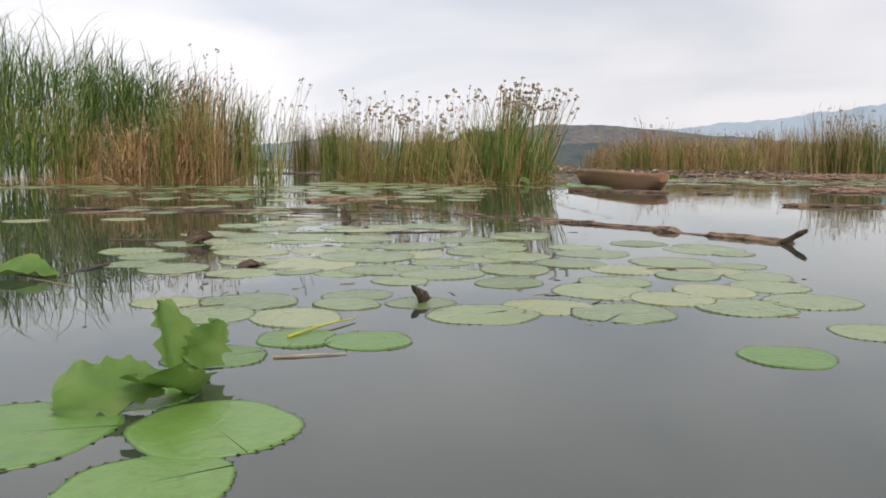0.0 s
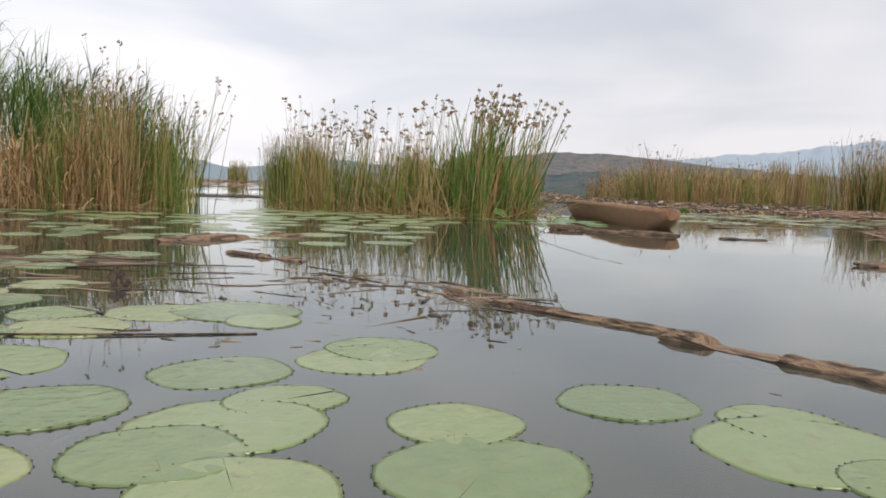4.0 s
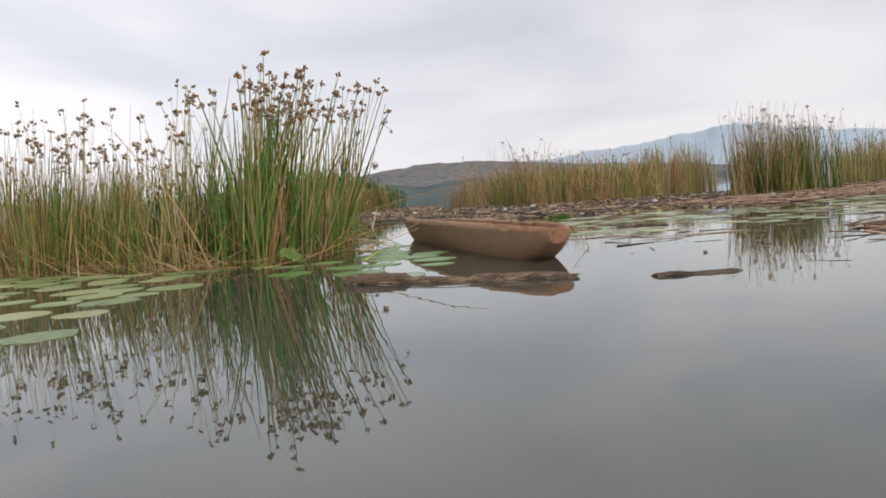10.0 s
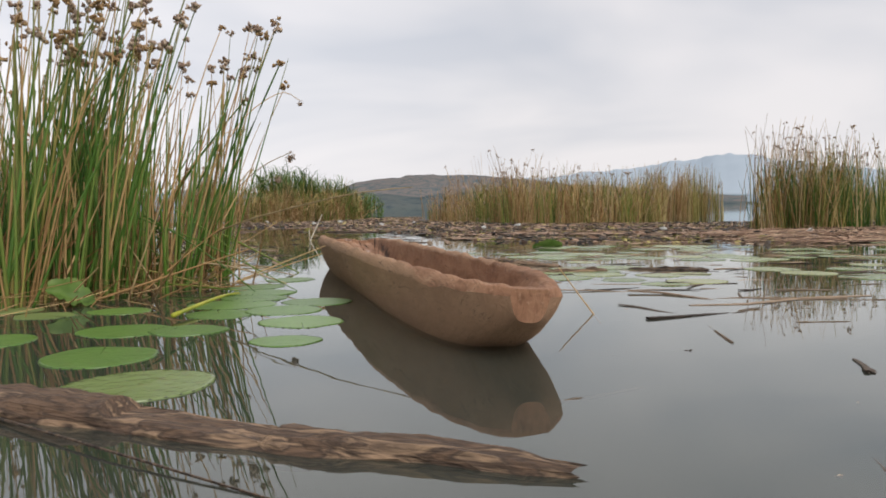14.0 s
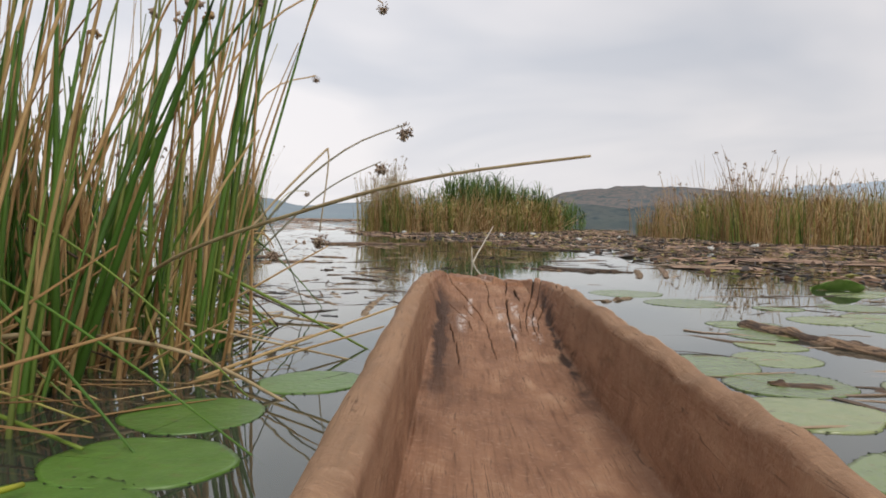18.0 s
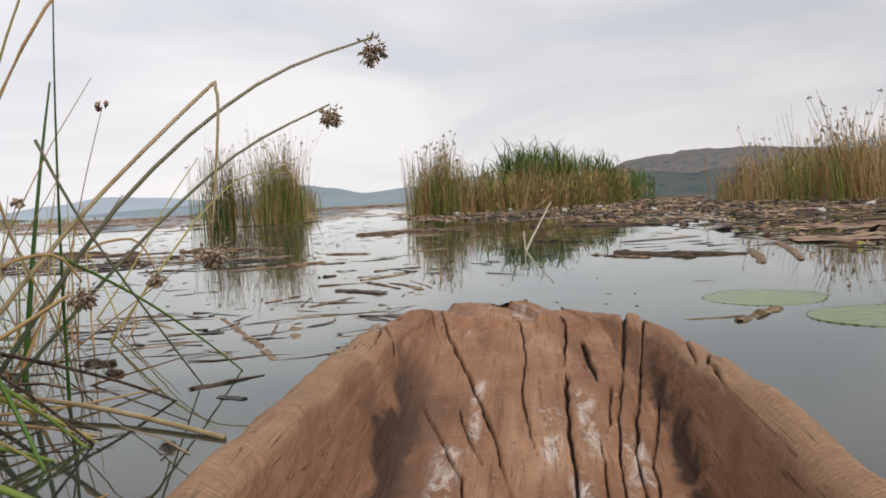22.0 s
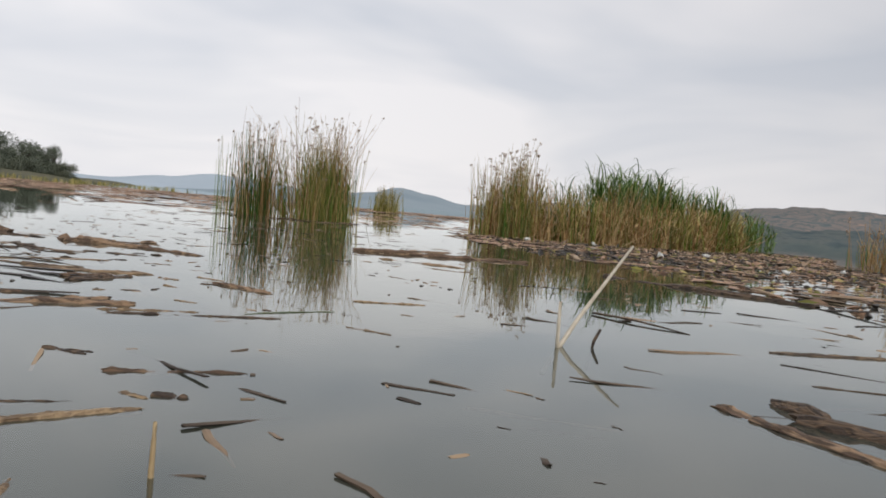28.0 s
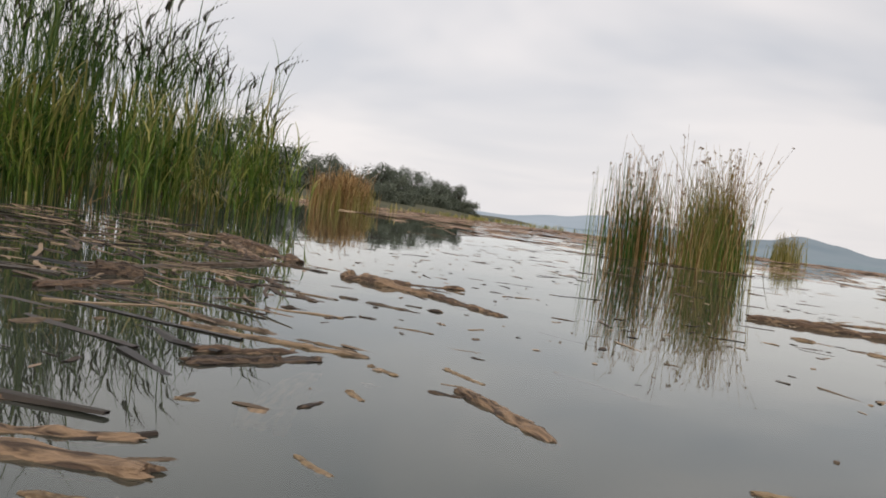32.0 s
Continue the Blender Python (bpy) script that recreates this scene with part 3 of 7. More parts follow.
def blades(parent, poly, seed, name, mat, n, h, w, droop=0.25, label="", tall=None, wind=None, plume=0.0, leaves=5):
    """Tall grass reeds: a cane with long arching leaves along it, and a dark plume on some."""
    rng, g, pl = random.Random(seed), Geo(), Geo()
    for x, y, k, _ in tufted(rng, poly, n, 9, 0.16):
        hh = rng.uniform(*h) * (tall(x, y) if tall else 1.0) * (0.45 + 0.55 * k)
        turn = rng.uniform(0, 6.28) if wind is None or rng.random() < 0.3 else wind + rng.gauss(0, 0.45)
        cane = stem_line(rng, x, y, hh * (0.97 if plume else 0.86), abs(rng.gauss(0, 0.05)), abs(rng.gauss(0, 0.06)), 5, turn)
        g.tube(cane, [0.008, 0.007, 0.006, 0.005, 0.003], 3)
        for k in range(leaves):
            s = 0.12 + 0.78 * (k + rng.random()) / leaves
            i = min(3, int(s * 4))
            p = cane[i].lerp(cane[i + 1], s * 4 - i)
            a = turn + rng.gauss(0, 1.1)
            way = Vector((math.cos(a), math.sin(a), 0))
            ln = hh * rng.uniform(0.28, 0.5)
            dr = droop * rng.uniform(0.4, 1.6)
            pts = [p + Vector((0, 0, ln * (u - dr * 1.5 * u**3))) + way * ln * (0.12 * u + (0.25 + dr) * u * u) for u in (0, 0.3, 0.6, 0.82, 1)]
            ww = w * rng.uniform(0.7, 1.2)
            g.ribbon(pts, [ww * 0.6, ww, ww * 0.8, ww * 0.45, 0.001], Vector((-way.y, way.x, 0)))
        if rng.random() < plume:
            top = cane[-1]
            a = turn
            way = Vector((math.cos(a), math.sin(a), 0))
            for u in range(9):
                q = top + Vector((0, 0, 0.035 * u)) + way * 0.006 * u * u
                ax = (Vector((rng.gauss(0, 0.3), rng.gauss(0, 0.3), 1)) + way * 0.1 * u).normalized()
                pl.spindle(q, ax, 0.16 * (1 - u / 14), 0.022 * (1 - u / 12))
    part(name, g.mesh(name, mat), parent, label, "stuff")
    if pl.v:
        part("plumes", pl.mesh("plumes", M_plume), parent, "narrow dark flowering plumes", "stuff")


BED = "reed beds on the lake"
# the tall green bed with a brown edge, passed at the start
A_GREEN = [(-15, 19.6), (-10.6, 19.2), (-8.4, 19.4), (-6.6, 19.9), (-5.0, 20.2), (-5.0, 22.4), (-6.4, 23), (-15.5, 24.5)]
A_FRONT = [(-13, 18.2), (-8.9, 17.9), (-8.6, 19.2), (-13, 19.6)]
A_DRY = [(-9.0, 18.3), (-8.2, 17.7), (-7.0, 17.8), (-5.1, 17.5), (-5.0, 18.6), (-6.6, 19.8), (-9.0, 19.4)]
A_MIX = [(-5.8, 18.2), (-5.1, 18.1), (-4.85, 19.0), (-4.8, 20.2), (-5.5, 21.4), (-7.2, 20.8)]
A_THIN = [(-4.4, 17.3), (-3.6, 17.2), (-3.5, 18.6), (-4.3, 19.2)]
bed_a = thing("reed_bed", "tall green reed bed with a dry brown bulrush edge", "reeds", BED, at=(-8, 17, 0))


def a_tall(x, y):
    return (1.0 - 0.085 * max(0, x + 11)) * (1 + 0.16 * noise.noise(Vector((x * 0.8, y * 0.5, 3))))


def a_dry(x, y):
    """Height swells and sinks along the brown edge."""
    return 0.80 + 0.42 * noise.noise(Vector((x * 1.5, y * 0.6, 12))) + 0.12 * max(0, min(1, x + 6.2))


blades(bed_a, A_GREEN, 101, "green_blades", M_blade, 640, (3.3, 4.4), 0.012, 0.24, "long arching green leaves", a_tall, wind=0.1)
blades(bed_a, A_FRONT, 109, "low_green_blades", M_green, 150, (1.3, 2.4), 0.012, 0.3, "bright young green leaves", wind=0.1)
reeds(bed_a, A_DRY, 102, "dry_stems", M_rust, 250, (0.9, 2.0), 0.009, 0.20, 0.20, label="dry russet stems", broken=0.3, tall=a_dry)
reeds(bed_a, A_DRY, 108, "straw_stems", M_dry, 400, (0.8, 2.2), 0.010, 0.22, 0.20, 0.06, broken=0.42, tall=a_dry)
reeds(bed_a, A_DRY, 103, "green_stems", M_green, 260, (1.0, 2.3), 0.009, 0.12, 0.10)
blades(bed_a, A_DRY, 111, "withered_blades", M_dry, 150, (0.9, 1.6), 0.014, 0.5, "dry drooping leaves", leaves=4)
reeds(bed_a, A_MIX, 104, "mixed_green_stems", M_green, 270, (1.3, 2.4), 0.009, 0.08, 0.07, 0.06, wind=(0.08, 0))
reeds(bed_a, A_MIX, 105, "mixed_dry_stems", M_dry, 220, (1.2, 2.4), 0.008, 0.09, 0.08, 0.2, broken=0.12, wind=(0.08, 0))
reeds(bed_a, [(-6.0, 17.7), (-5.0, 17.5), (-4.9, 18.6), (-5.9, 18.9)], 110, "flowering_stems", M_dry, 70, (1.7, 2.65), 0.008, 0.12, 0.08, 0.5, head_size=0.06)
reeds(bed_a, A_THIN, 106, "thin_flowering_stems", M_olive, 28, (1.2, 2.35), 0.009, 0.15, 0.09, 0.5, wind=(0.16, 0))
reeds(bed_a, A_THIN, 107, "short_green_stems", M_green, 70, (0.7, 1.4), 0.008, 0.08, 0.06)

# the bulrush bed that the boat rounds
B_FAR = [(-3.0, 20.4), (-2.2, 19.9), (-1.1, 19.5), (0.2, 18.5), (0.6, 18.3), (0.75, 20.4), (0.4, 22.7), (-0.5, 23.0), (-2.6, 22.6)]
B_NEAR = [(0.6, 18.3), (1.0, 18.1), (1.5, 18.5), (2.0, 19.2), (2.15, 20.4), (1.9, 21.6), (1.2, 22.4), (0.4, 22.7), (0.75, 20.4)]
B_TIPS = [(-3.25, 20.3), (-2.6, 20.0), (-2.3, 21.5), (-2.9, 22.0)]
bed_b = thing("reed_bed", "green and straw-coloured bulrush clump with brown seed heads", "reeds", BED, at=(0, 20, 0))


def b_tall(x, y):
    gap = 1 - 0.55 * math.exp(-(((x + 0.12 - (y - 20) * 0.12) / 0.16) ** 2))
    return gap * (0.80 + 0.22 * min(1, max(0, (x + 3) / 4.2)) + 0.10 * noise.noise(Vector((x * 1.6, y * 1.1, 2))))


def b_green(x, y):
    """Green stems stand in clumps of their own; between them they stay short."""
    return b_tall(x, y) * (0.45 + 0.65 * min(1, max(0, 0.55 + 2.2 * noise.noise(Vector((x * 1.5, y * 0.5, 7))))))


def b_dry(x, y):
    return b_tall(x, y) * (1.05 - 0.45 * min(1, max(0, 0.5 + 2.2 * noise.noise(Vector((x * 1.5, y * 0.5, 7))))))


B_BACK = [(-3.75, 22.6), (-3.2, 21.8), (-2.4, 21.4), (-2.0, 23.0), (-3.2, 23.8)]
reeds(bed_b, B_BACK, 206, "dry_stems", M_dry, 170, (0.9, 1.75), 0.010, 0.10, 0.08, 0.10, broken=0.1)
reeds(bed_b, B_BACK, 207, "green_stems", M_green, 150, (0.9, 1.6), 0.010, 0.07, 0.05)
reeds(bed_b, B_FAR, 201, "green_stems", M_green, 600, (1.0, 1.75), 0.010, 0.12, 0.07, tall=b_green, wind=(0.06, 0.0))
reeds(bed_b, B_FAR, 202, "olive_stems", M_olive, 420, (0.8, 1.7), 0.009, 0.12, 0.08, tall=b_tall, broken=0.18, wind=(0.06, 0.0))
reeds(bed_b, B_FAR, 203, "dry_stems", M_dry, 400, (0.8, 1.9), 0.008, 0.20, 0.14, tall=b_dry, wind=(0.06, 0.0), broken=0.3)
reeds(bed_b, B_FAR, 204, "flowering_stems", M_olive, 150, (1.6, 2.5), 0.0065, 0.08, 0.06, 0.62, head_size=0.075, seg=6, tall=b_tall, wind=(0.06, 0.0))
reeds(bed_b, B_FAR, 205, "golden_stems", M_rust, 90, (1.6, 2.4), 0.0065, 0.08, 0.06, 0.4, M_head_gold, 0.08, seg=6, tall=b_tall, wind=(0.06, 0.0))
reeds(bed_b, [(-2.9, 20.3), (-1.1, 19.4), (0.2, 18.45), (1.0, 18.1), (1.9, 19.0), (1.7, 19.3), (0.3, 18.9), (-2.2, 20.6)], 210, "broken_stems", M_dry, 190, (0.6, 1.7), 0.009, 0.3, 0.15, broken=0.75)
reeds(bed_b, B_TIPS, 206, "outer_stems", M_green, 36, (1.2, 2.2), 0.008, 0.04, 0.03, 0.5, tall=b_tall)
B_SOUTH = [(0.6, 18.3), (1.0, 18.1), (1.5, 18.5), (2.0, 19.2), (2.1, 20.2), (1.7, 20.6), (0.75, 20.6)]
B_NORTH = [(0.75, 20.6), (1.7, 20.6), (1.85, 21.5), (1.2, 22.4), (0.4, 22.7)]
reeds(bed_b, B_SOUTH, 207, "short_green_stems", M_deep, 130, (0.5, 1.7), 0.012, 0.16, 0.08, seg=6, sides=5, wind=(0.10, 0.0))
reeds(bed_b, B_NORTH, 209, "fanned_stems", M_deep, 60, (0.5, 1.6), 0.006, 0.26, 0.06, 0.1, seg=6, sides=5, broken=0.25, wind=(0.16, 0.10), head_size=0.035)
reeds(bed_b, B_NORTH, 211, "fanned_dry_stems", M_dry, 50, (0.5, 1.6), 0.005, 0.26, 0.08, 0.2, seg=6, sides=5, broken=0.25, wind=(0.16, 0.10), head_size=0.035)
reeds(bed_b, B_SOUTH, 208, "short_dry_stems", M_rust, 190, (0.5, 1.7), 0.010, 0.18, 0.10, seg=6, sides=5, broken=0.35, wind=(0.08, 0.0))

B_HEART = [(0.3, 18.8), (1.1, 18.5), (1.6, 19.3), (1.6, 20.9), (0.4, 21.8)]
reeds(bed_b, B_HEART, 212, "inner_dry_stems", M_rust, 300, (0.4, 1.3), 0.010, 0.12, 0.10, sides=4, broken=0.25)
reeds(bed_b, B_HEART, 213, "inner_green_stems", M_deep, 300, (0.4, 1.4), 0.011, 0.12, 0.08, sides=4)

# the stems along its outer edge, each one for itself
rng = random.Random(77)
for x, y, _, _ in tufted(rng, B_NEAR, 360, 12, 0.10):
    mat = rng.choice((M_deep, M_deep, M_deep, M_deep, M_deep, M_dry, M_olive, M_rust, M_rust))
    if y > 20.6 and x > 0.9 and rng.random() < 0.88:
        continue
    flowering = rng.random() < 0.5
    hh = rng.uniform(1.65, 2.3) if flowering else rng.uniform(1.1, 2.0)
    g = Geo()
    turn = rng.gauss(0.15, 0.8) if rng.random() < 0.85 else rng.uniform(0, 6.28)
    pts = stem_line(rng, x, y, hh, abs(rng.gauss(0.10, 0.14)), abs(rng.gauss(0.02, 0.08)), 8, turn)
    if pts[-1].x > 2.75:
        continue
    rr = rng.uniform(0.009, 0.019) if mat is M_deep else rng.uniform(0.006, 0.013)
    if y > 20.6:
        rr *= 0.65
    g.tube(pts, [rr * (1 - 0.7 * i / 7) for i in range(8)], 6)
    stem = part("reed", g.mesh("reed", mat), bed_b)
    if flowering:
        hg = Geo()
        seed_head(hg, rng, pts[-1], rng.uniform(0.045, 0.075), n=14)
        part("seed_head", hg.mesh("seed_head", rng.choice((M_head, M_head, M_head_gold))), stem)

# the long bed beyond the drifted litter
C1 = [(7.0, 47), (7.6, 43), (8.9, 38.5), (11, 37.2), (13.4, 38.0), (15.0, 41), (15.5, 45), (11, 49)]
C1_EDGE = [(7.0, 47), (7.6, 43), (8.9, 38.5), (9.6, 38.2), (9.2, 43), (8.4, 47.5)]


def c_tall(x, y):
    """Low at the water end, full height further in."""
    return (0.55 + 0.45 * min(1, max(0, (x - 7.3) / 1.9))) * (1 + 0.15 * noise.noise(Vector((x * 0.9, y * 0.4, 8))))


bed_c = thing("reed_bed", "long straw and olive bulrush bed behind drifted reed litter", "reeds", BED, at=(12, 42, 0))
reeds(bed_c, C1, 301, "olive_stems", M_olive, 900, (0.8, 1.9), 0.012, 0.17, 0.16, 0.12, seg=4, head_size=0.07, tall=c_tall)
reeds(bed_c, C1, 305, "rusty_stems", M_rust, 380, (0.8, 1.95), 0.012, 0.18, 0.18, 0.10, seg=4, head_size=0.08, broken=0.1, tall=c_tall)
reeds(bed_c, C1, 302, "dry_stems", M_dry, 1300, (0.8, 2.0), 0.012, 0.18, 0.18, 0.14, seg=4, head_size=0.07, broken=0.2, tall=c_tall)
reeds(bed_c, C1, 303, "green_stems", M_green, 820, (0.8, 1.6), 0.012, 0.10, 0.08, seg=4, tall=c_tall)
reeds(bed_c, C1_EDGE, 304, "russet_stems", M_rust, 260, (1.2, 2.7), 0.012, 0.14, 0.12, 0.30, seg=4, head_size=0.08, tall=c_tall)
blades(bed_c, C1, 306, "withered_blades", M_dry, 160, (0.9, 1.7), 0.016, 0.5, "dry drooping leaves", leaves=4)
blades(bed_c, C1, 307, "olive_blades", M_olive, 280, (0.9, 1.7), 0.016, 0.45, "yellow-green drooping leaves", leaves=4)
C2 = [(17.0, 46), (19.8, 46.5), (20.2, 50), (17.5, 50.5)]
bed_c2 = thing("reed_bed", "dense brownish bulrush clump in the far litter", "reeds", BED, at=(19, 48, 0))
reeds(bed_c2, C2, 311, "olive_stems", M_olive, 520, (1.4, 2.3), 0.013, 0.05, 0.05, 0.06, seg=4, head_size=0.08)
reeds(bed_c2, C2, 312, "straw_stems", M_dry, 420, (1.2, 2.3), 0.012, 0.05, 0.05, 0.08, seg=4, head_size=0.08)
C3 = [(12.4, 30.0), (13.6, 29.4), (15.3, 29.7), (16.1, 30.9), (15.2, 32.0), (13.0, 31.6)]
bed_c3 = thing("reed_bed", "rounded green and straw bulrush clump with seed heads", "reeds", BED, at=(14.2, 30.6, 0))
reeds(bed_c3, C3, 321, "green_stems", M_deep, 420, (1.0, 1.9), 0.010, 0.10, 0.08, seg=4)
reeds(bed_c3, C3, 322, "olive_stems", M_olive, 360, (1.2, 2.2), 0.010, 0.11, 0.08, 0.2, seg=4, head_size=0.06)
reeds(bed_c3, C3, 324, "rusty_stems", M_rust, 120, (1.0, 1.8), 0.010, 0.12, 0.10)
reeds(bed_c3, C3, 323, "dry_stems", M_dry, 260, (1.2, 2.5), 0.010, 0.12, 0.10, 0.42, seg=4, head_size=0.06)
C4 = [(26, 42), (30, 41), (40, 47), (44, 58), (33, 58), (27, 50)]
bed_c4 = thing("reed_bed", "wide olive-brown bulrush bed far across the litter", "reeds", BED, at=(33, 48, 0))
reeds(bed_c4, C4, 331, "olive_stems", M_olive, 1300, (1.1, 2.0), 0.018, 0.10, 0.10, 0.05, seg=3, head_size=0.09)
reeds(bed_c4, C4, 332, "dry_stems", M_dry, 1000, (1.0, 2.0), 0.016, 0.10, 0.10, 0.08, seg=3, head_size=0.09)
C5 = [(22.5, 39.5), (25.5, 38.5), (27.5, 42), (24, 43)]
bed_c5 = thing("reed_bed", "bulrush clump with dry tips beside the litter", "reeds", BED, at=(22, 39, 0))
reeds(bed_c5, C5, 341, "olive_stems", M_olive, 380, (1.2, 2.2), 0.012, 0.05, 0.05, 0.08, seg=4, head_size=0.08)
reeds(bed_c5, C5, 342, "dry_stems", M_dry, 260, (1.2, 2.3), 0.012, 0.06, 0.06, 0.12, seg=4, head_size=0.08)

# the island with a green crest
D_FRONT = [(-3.0, 46.2), (-2.2, 45.2), (-0.6, 45.4), (1.6, 47.5), (3.4, 50.4), (4.7, 53.4), (3.9, 54.8), (2.2, 52), (-0.4, 48.6)]
D_LEFT = [(-3.1, 46.2), (-2.3, 45.1), (-1.1, 45.2), (-0.6, 47), (-2.4, 47.6)]
D_CREST = [(-0.8, 47.6), (0.5, 48.0), (2.0, 49.9), (3.4, 52), (4.6, 54.2), (3.8, 56), (1.2, 54), (-0.8, 50.5)]
bed_d = thing("reed_bed", "reed island with a bushy green crest and straw-coloured front", "reeds", BED, at=(1, 49, 0))


def d_tall(x, y):
    return 0.70 + 0.27 * math.exp(-(((x - 1.3) / 1.7) ** 2)) + 0.08 * noise.noise(Vector((x * 1.5, y, 4)))


blades(bed_d, D_CREST, 401, "green_blades", M_blade_dark, 300, (2.1, 2.85), 0.019, 0.35, "bushy green leaves", d_tall, leaves=5)
blades(bed_d, D_CREST, 408, "light_green_blades", M_blade, 260, (2.0, 2.8), 0.019, 0.35, "bushy green leaves", d_tall, leaves=5)
reeds(bed_d, D_FRONT, 402, "dry_stems", M_rust, 600, (0.6, 1.6), 0.013, 0.18, 0.20, seg=4, broken=0.25)
reeds(bed_d, D_FRONT, 403, "straw_stems", M_dry, 1000, (0.6, 1.9), 0.013, 0.20, 0.22, seg=4, broken=0.28)
reeds(bed_d, D_FRONT, 404, "green_stems", M_green, 560, (0.7, 1.9), 0.012, 0.15, 0.14, seg=4)
reeds(bed_d, D_LEFT, 407, "left_green_stems", M_deep, 170, (0.8, 1.8), 0.010, 0.08, 0.06, seg=4)
reeds(bed_d, D_LEFT, 405, "flowering_stems", M_olive, 260, (1.3, 2.6), 0.010, 0.06, 0.06, 0.28, seg=4, head_size=0.075)
reeds(bed_d, D_LEFT, 406, "left_straw_stems", M_dry, 260, (1.0, 2.2), 0.010, 0.07, 0.06, 0.15, seg=4, head_size=0.07)
blades(bed_d, D_FRONT, 409, "withered_blades", M_dry, 300, (0.8, 1.6), 0.018, 0.55, "dry drooping leaves", leaves=4)
blades(bed_d, D_FRONT, 410, "olive_blades", M_olive, 240, (0.8, 1.7), 0.018, 0.45, "yellow-green drooping leaves", leaves=4)
D_LOW = [(4.6, 53.2), (5.6, 54.6), (5.8, 57), (4.6, 56.5)]
blades(bed_d, D_LOW, 407, "low_green_blades", M_blade, 90, (1.0, 1.6), 0.018, 0.35, "", leaves=4)

# the bulrush islet out in open water, in two tufts
E_L = [(-8.8, 42.8), (-8.2, 42.6), (-7.7, 43.6), (-8.0, 44.6), (-8.7, 44.2)]
E_R = [(-8.0, 43.9), (-6.8, 43.8), (-6.1, 44.8), (-6.3, 46.2), (-7.5, 46.0)]
bed_e = thing("reed_bed", "slender olive bulrush islet in two tufts with seed heads", "reeds", BED, at=(-7.2, 44.5, 0))
reeds(bed_e, E_L, 501, "russet_stems", M_rust, 150, (0.9, 2.95), 0.010, 0.08, 0.06, 0.22, seg=5, head_size=0.06)
reeds(bed_e, E_L, 502, "olive_stems", M_deep, 130, (0.9, 2.8), 0.010, 0.08, 0.06, 0.15, seg=5, head_size=0.06)
reeds(bed_e, E_R, 503, "olive_stems_dense", M_olive, 420, (1.0, 2.75), 0.010, 0.13, 0.12, 0.14, seg=5, head_size=0.06)
reeds(bed_e, E_R, 504, "green_stems", M_deep, 300, (1.0, 2.3), 0.010, 0.06, 0.05, seg=5)
reeds(bed_e, E_R, 505, "dry_stems", M_dry, 210, (1.2, 3.1), 0.009, 0.15, 0.14, 0.35, seg=5, head_size=0.06)
reeds(bed_e, [(-9.2, 42.6), (-8.7, 42.4), (-8.6, 43.2), (-9.0, 43.4)], 506, "outer_stems", M_green, 16, (1.7, 2.8), 0.009, 0.02, 0.02, 0.3, head_size=0.06)

tuft = thing("reed_tuft", "small lone olive reed tuft far out on the water", "reeds", BED, at=(-23.5, 92, 0))
reeds(tuft, [(-24.8, 91.5), (-22.6, 91.2), (-22.4, 92.8), (-24.4, 93)], 511, "stems", M_olive, 260, (1.4, 2.4), 0.022, 0.08, 0.08, seg=4)

# the tall green bed at the end, and the russet one behind it
G_ALL = [(-9.8, 28.0), (-9.6, 31.0), (-9.5, 32.6), (-10.1, 34.2), (-10.7, 35.4), (-11.9, 36.2), (-15, 35), (-15, 28.5)]
G_FRONT = [(-9.3, 28.2), (-9.2, 31.0), (-9.2, 32.7), (-9.9, 34.5), (-10.4, 35.8), (-11.1, 35.5), (-10.2, 32.6), (-10.3, 28.6)]
bed_g = thing("reed_bed", "tall fresh green reed bed with dark plumes by the shore", "reeds", BED, at=(-11, 32, 0))


def g_tall(x, y):
    return (1.0 - 0.065 * max(0, y - 31.5)) * (1.0 - 0.22 * max(0, min(1, x + 10.2)))


blades(bed_g, G_ALL, 601, "green_blades", M_blade_dark, 440, (2.9, 3.9), 0.010, 0.10, "long upright green leaves", g_tall, wind=0.1, plume=0.8, leaves=5)
blades(bed_g, G_FRONT, 602, "young_green_blades", M_green, 420, (1.3, 2.2), 0.015, 0.25, "bright young green leaves", leaves=5)
blades(bed_g, G_FRONT, 604, "drooping_blades", M_olive, 90, (0.8, 1.5), 0.013, 0.6, "yellow-green leaves drooping to the water", leaves=4)
reeds(bed_g, G_ALL, 603, "straw_stems", M_dry, 220, (0.9, 2.0), 0.009, 0.14, 0.14, broken=0.45)
H_POLY = [(-32.1, 52.3), (-30.7, 54.0), (-30.3, 54.9), (-32.3, 55.3), (-33.2, 52.9)]
bed_h = thing("reed_bed", "russet-brown dead reed stand near the wooded shore", "reeds", BED, at=(-31, 54, 0))


def h_tall(x, y):
    return 1.05 - 0.10 * ((x + 31.8) ** 2 + (y - 53.8) ** 2) / 2


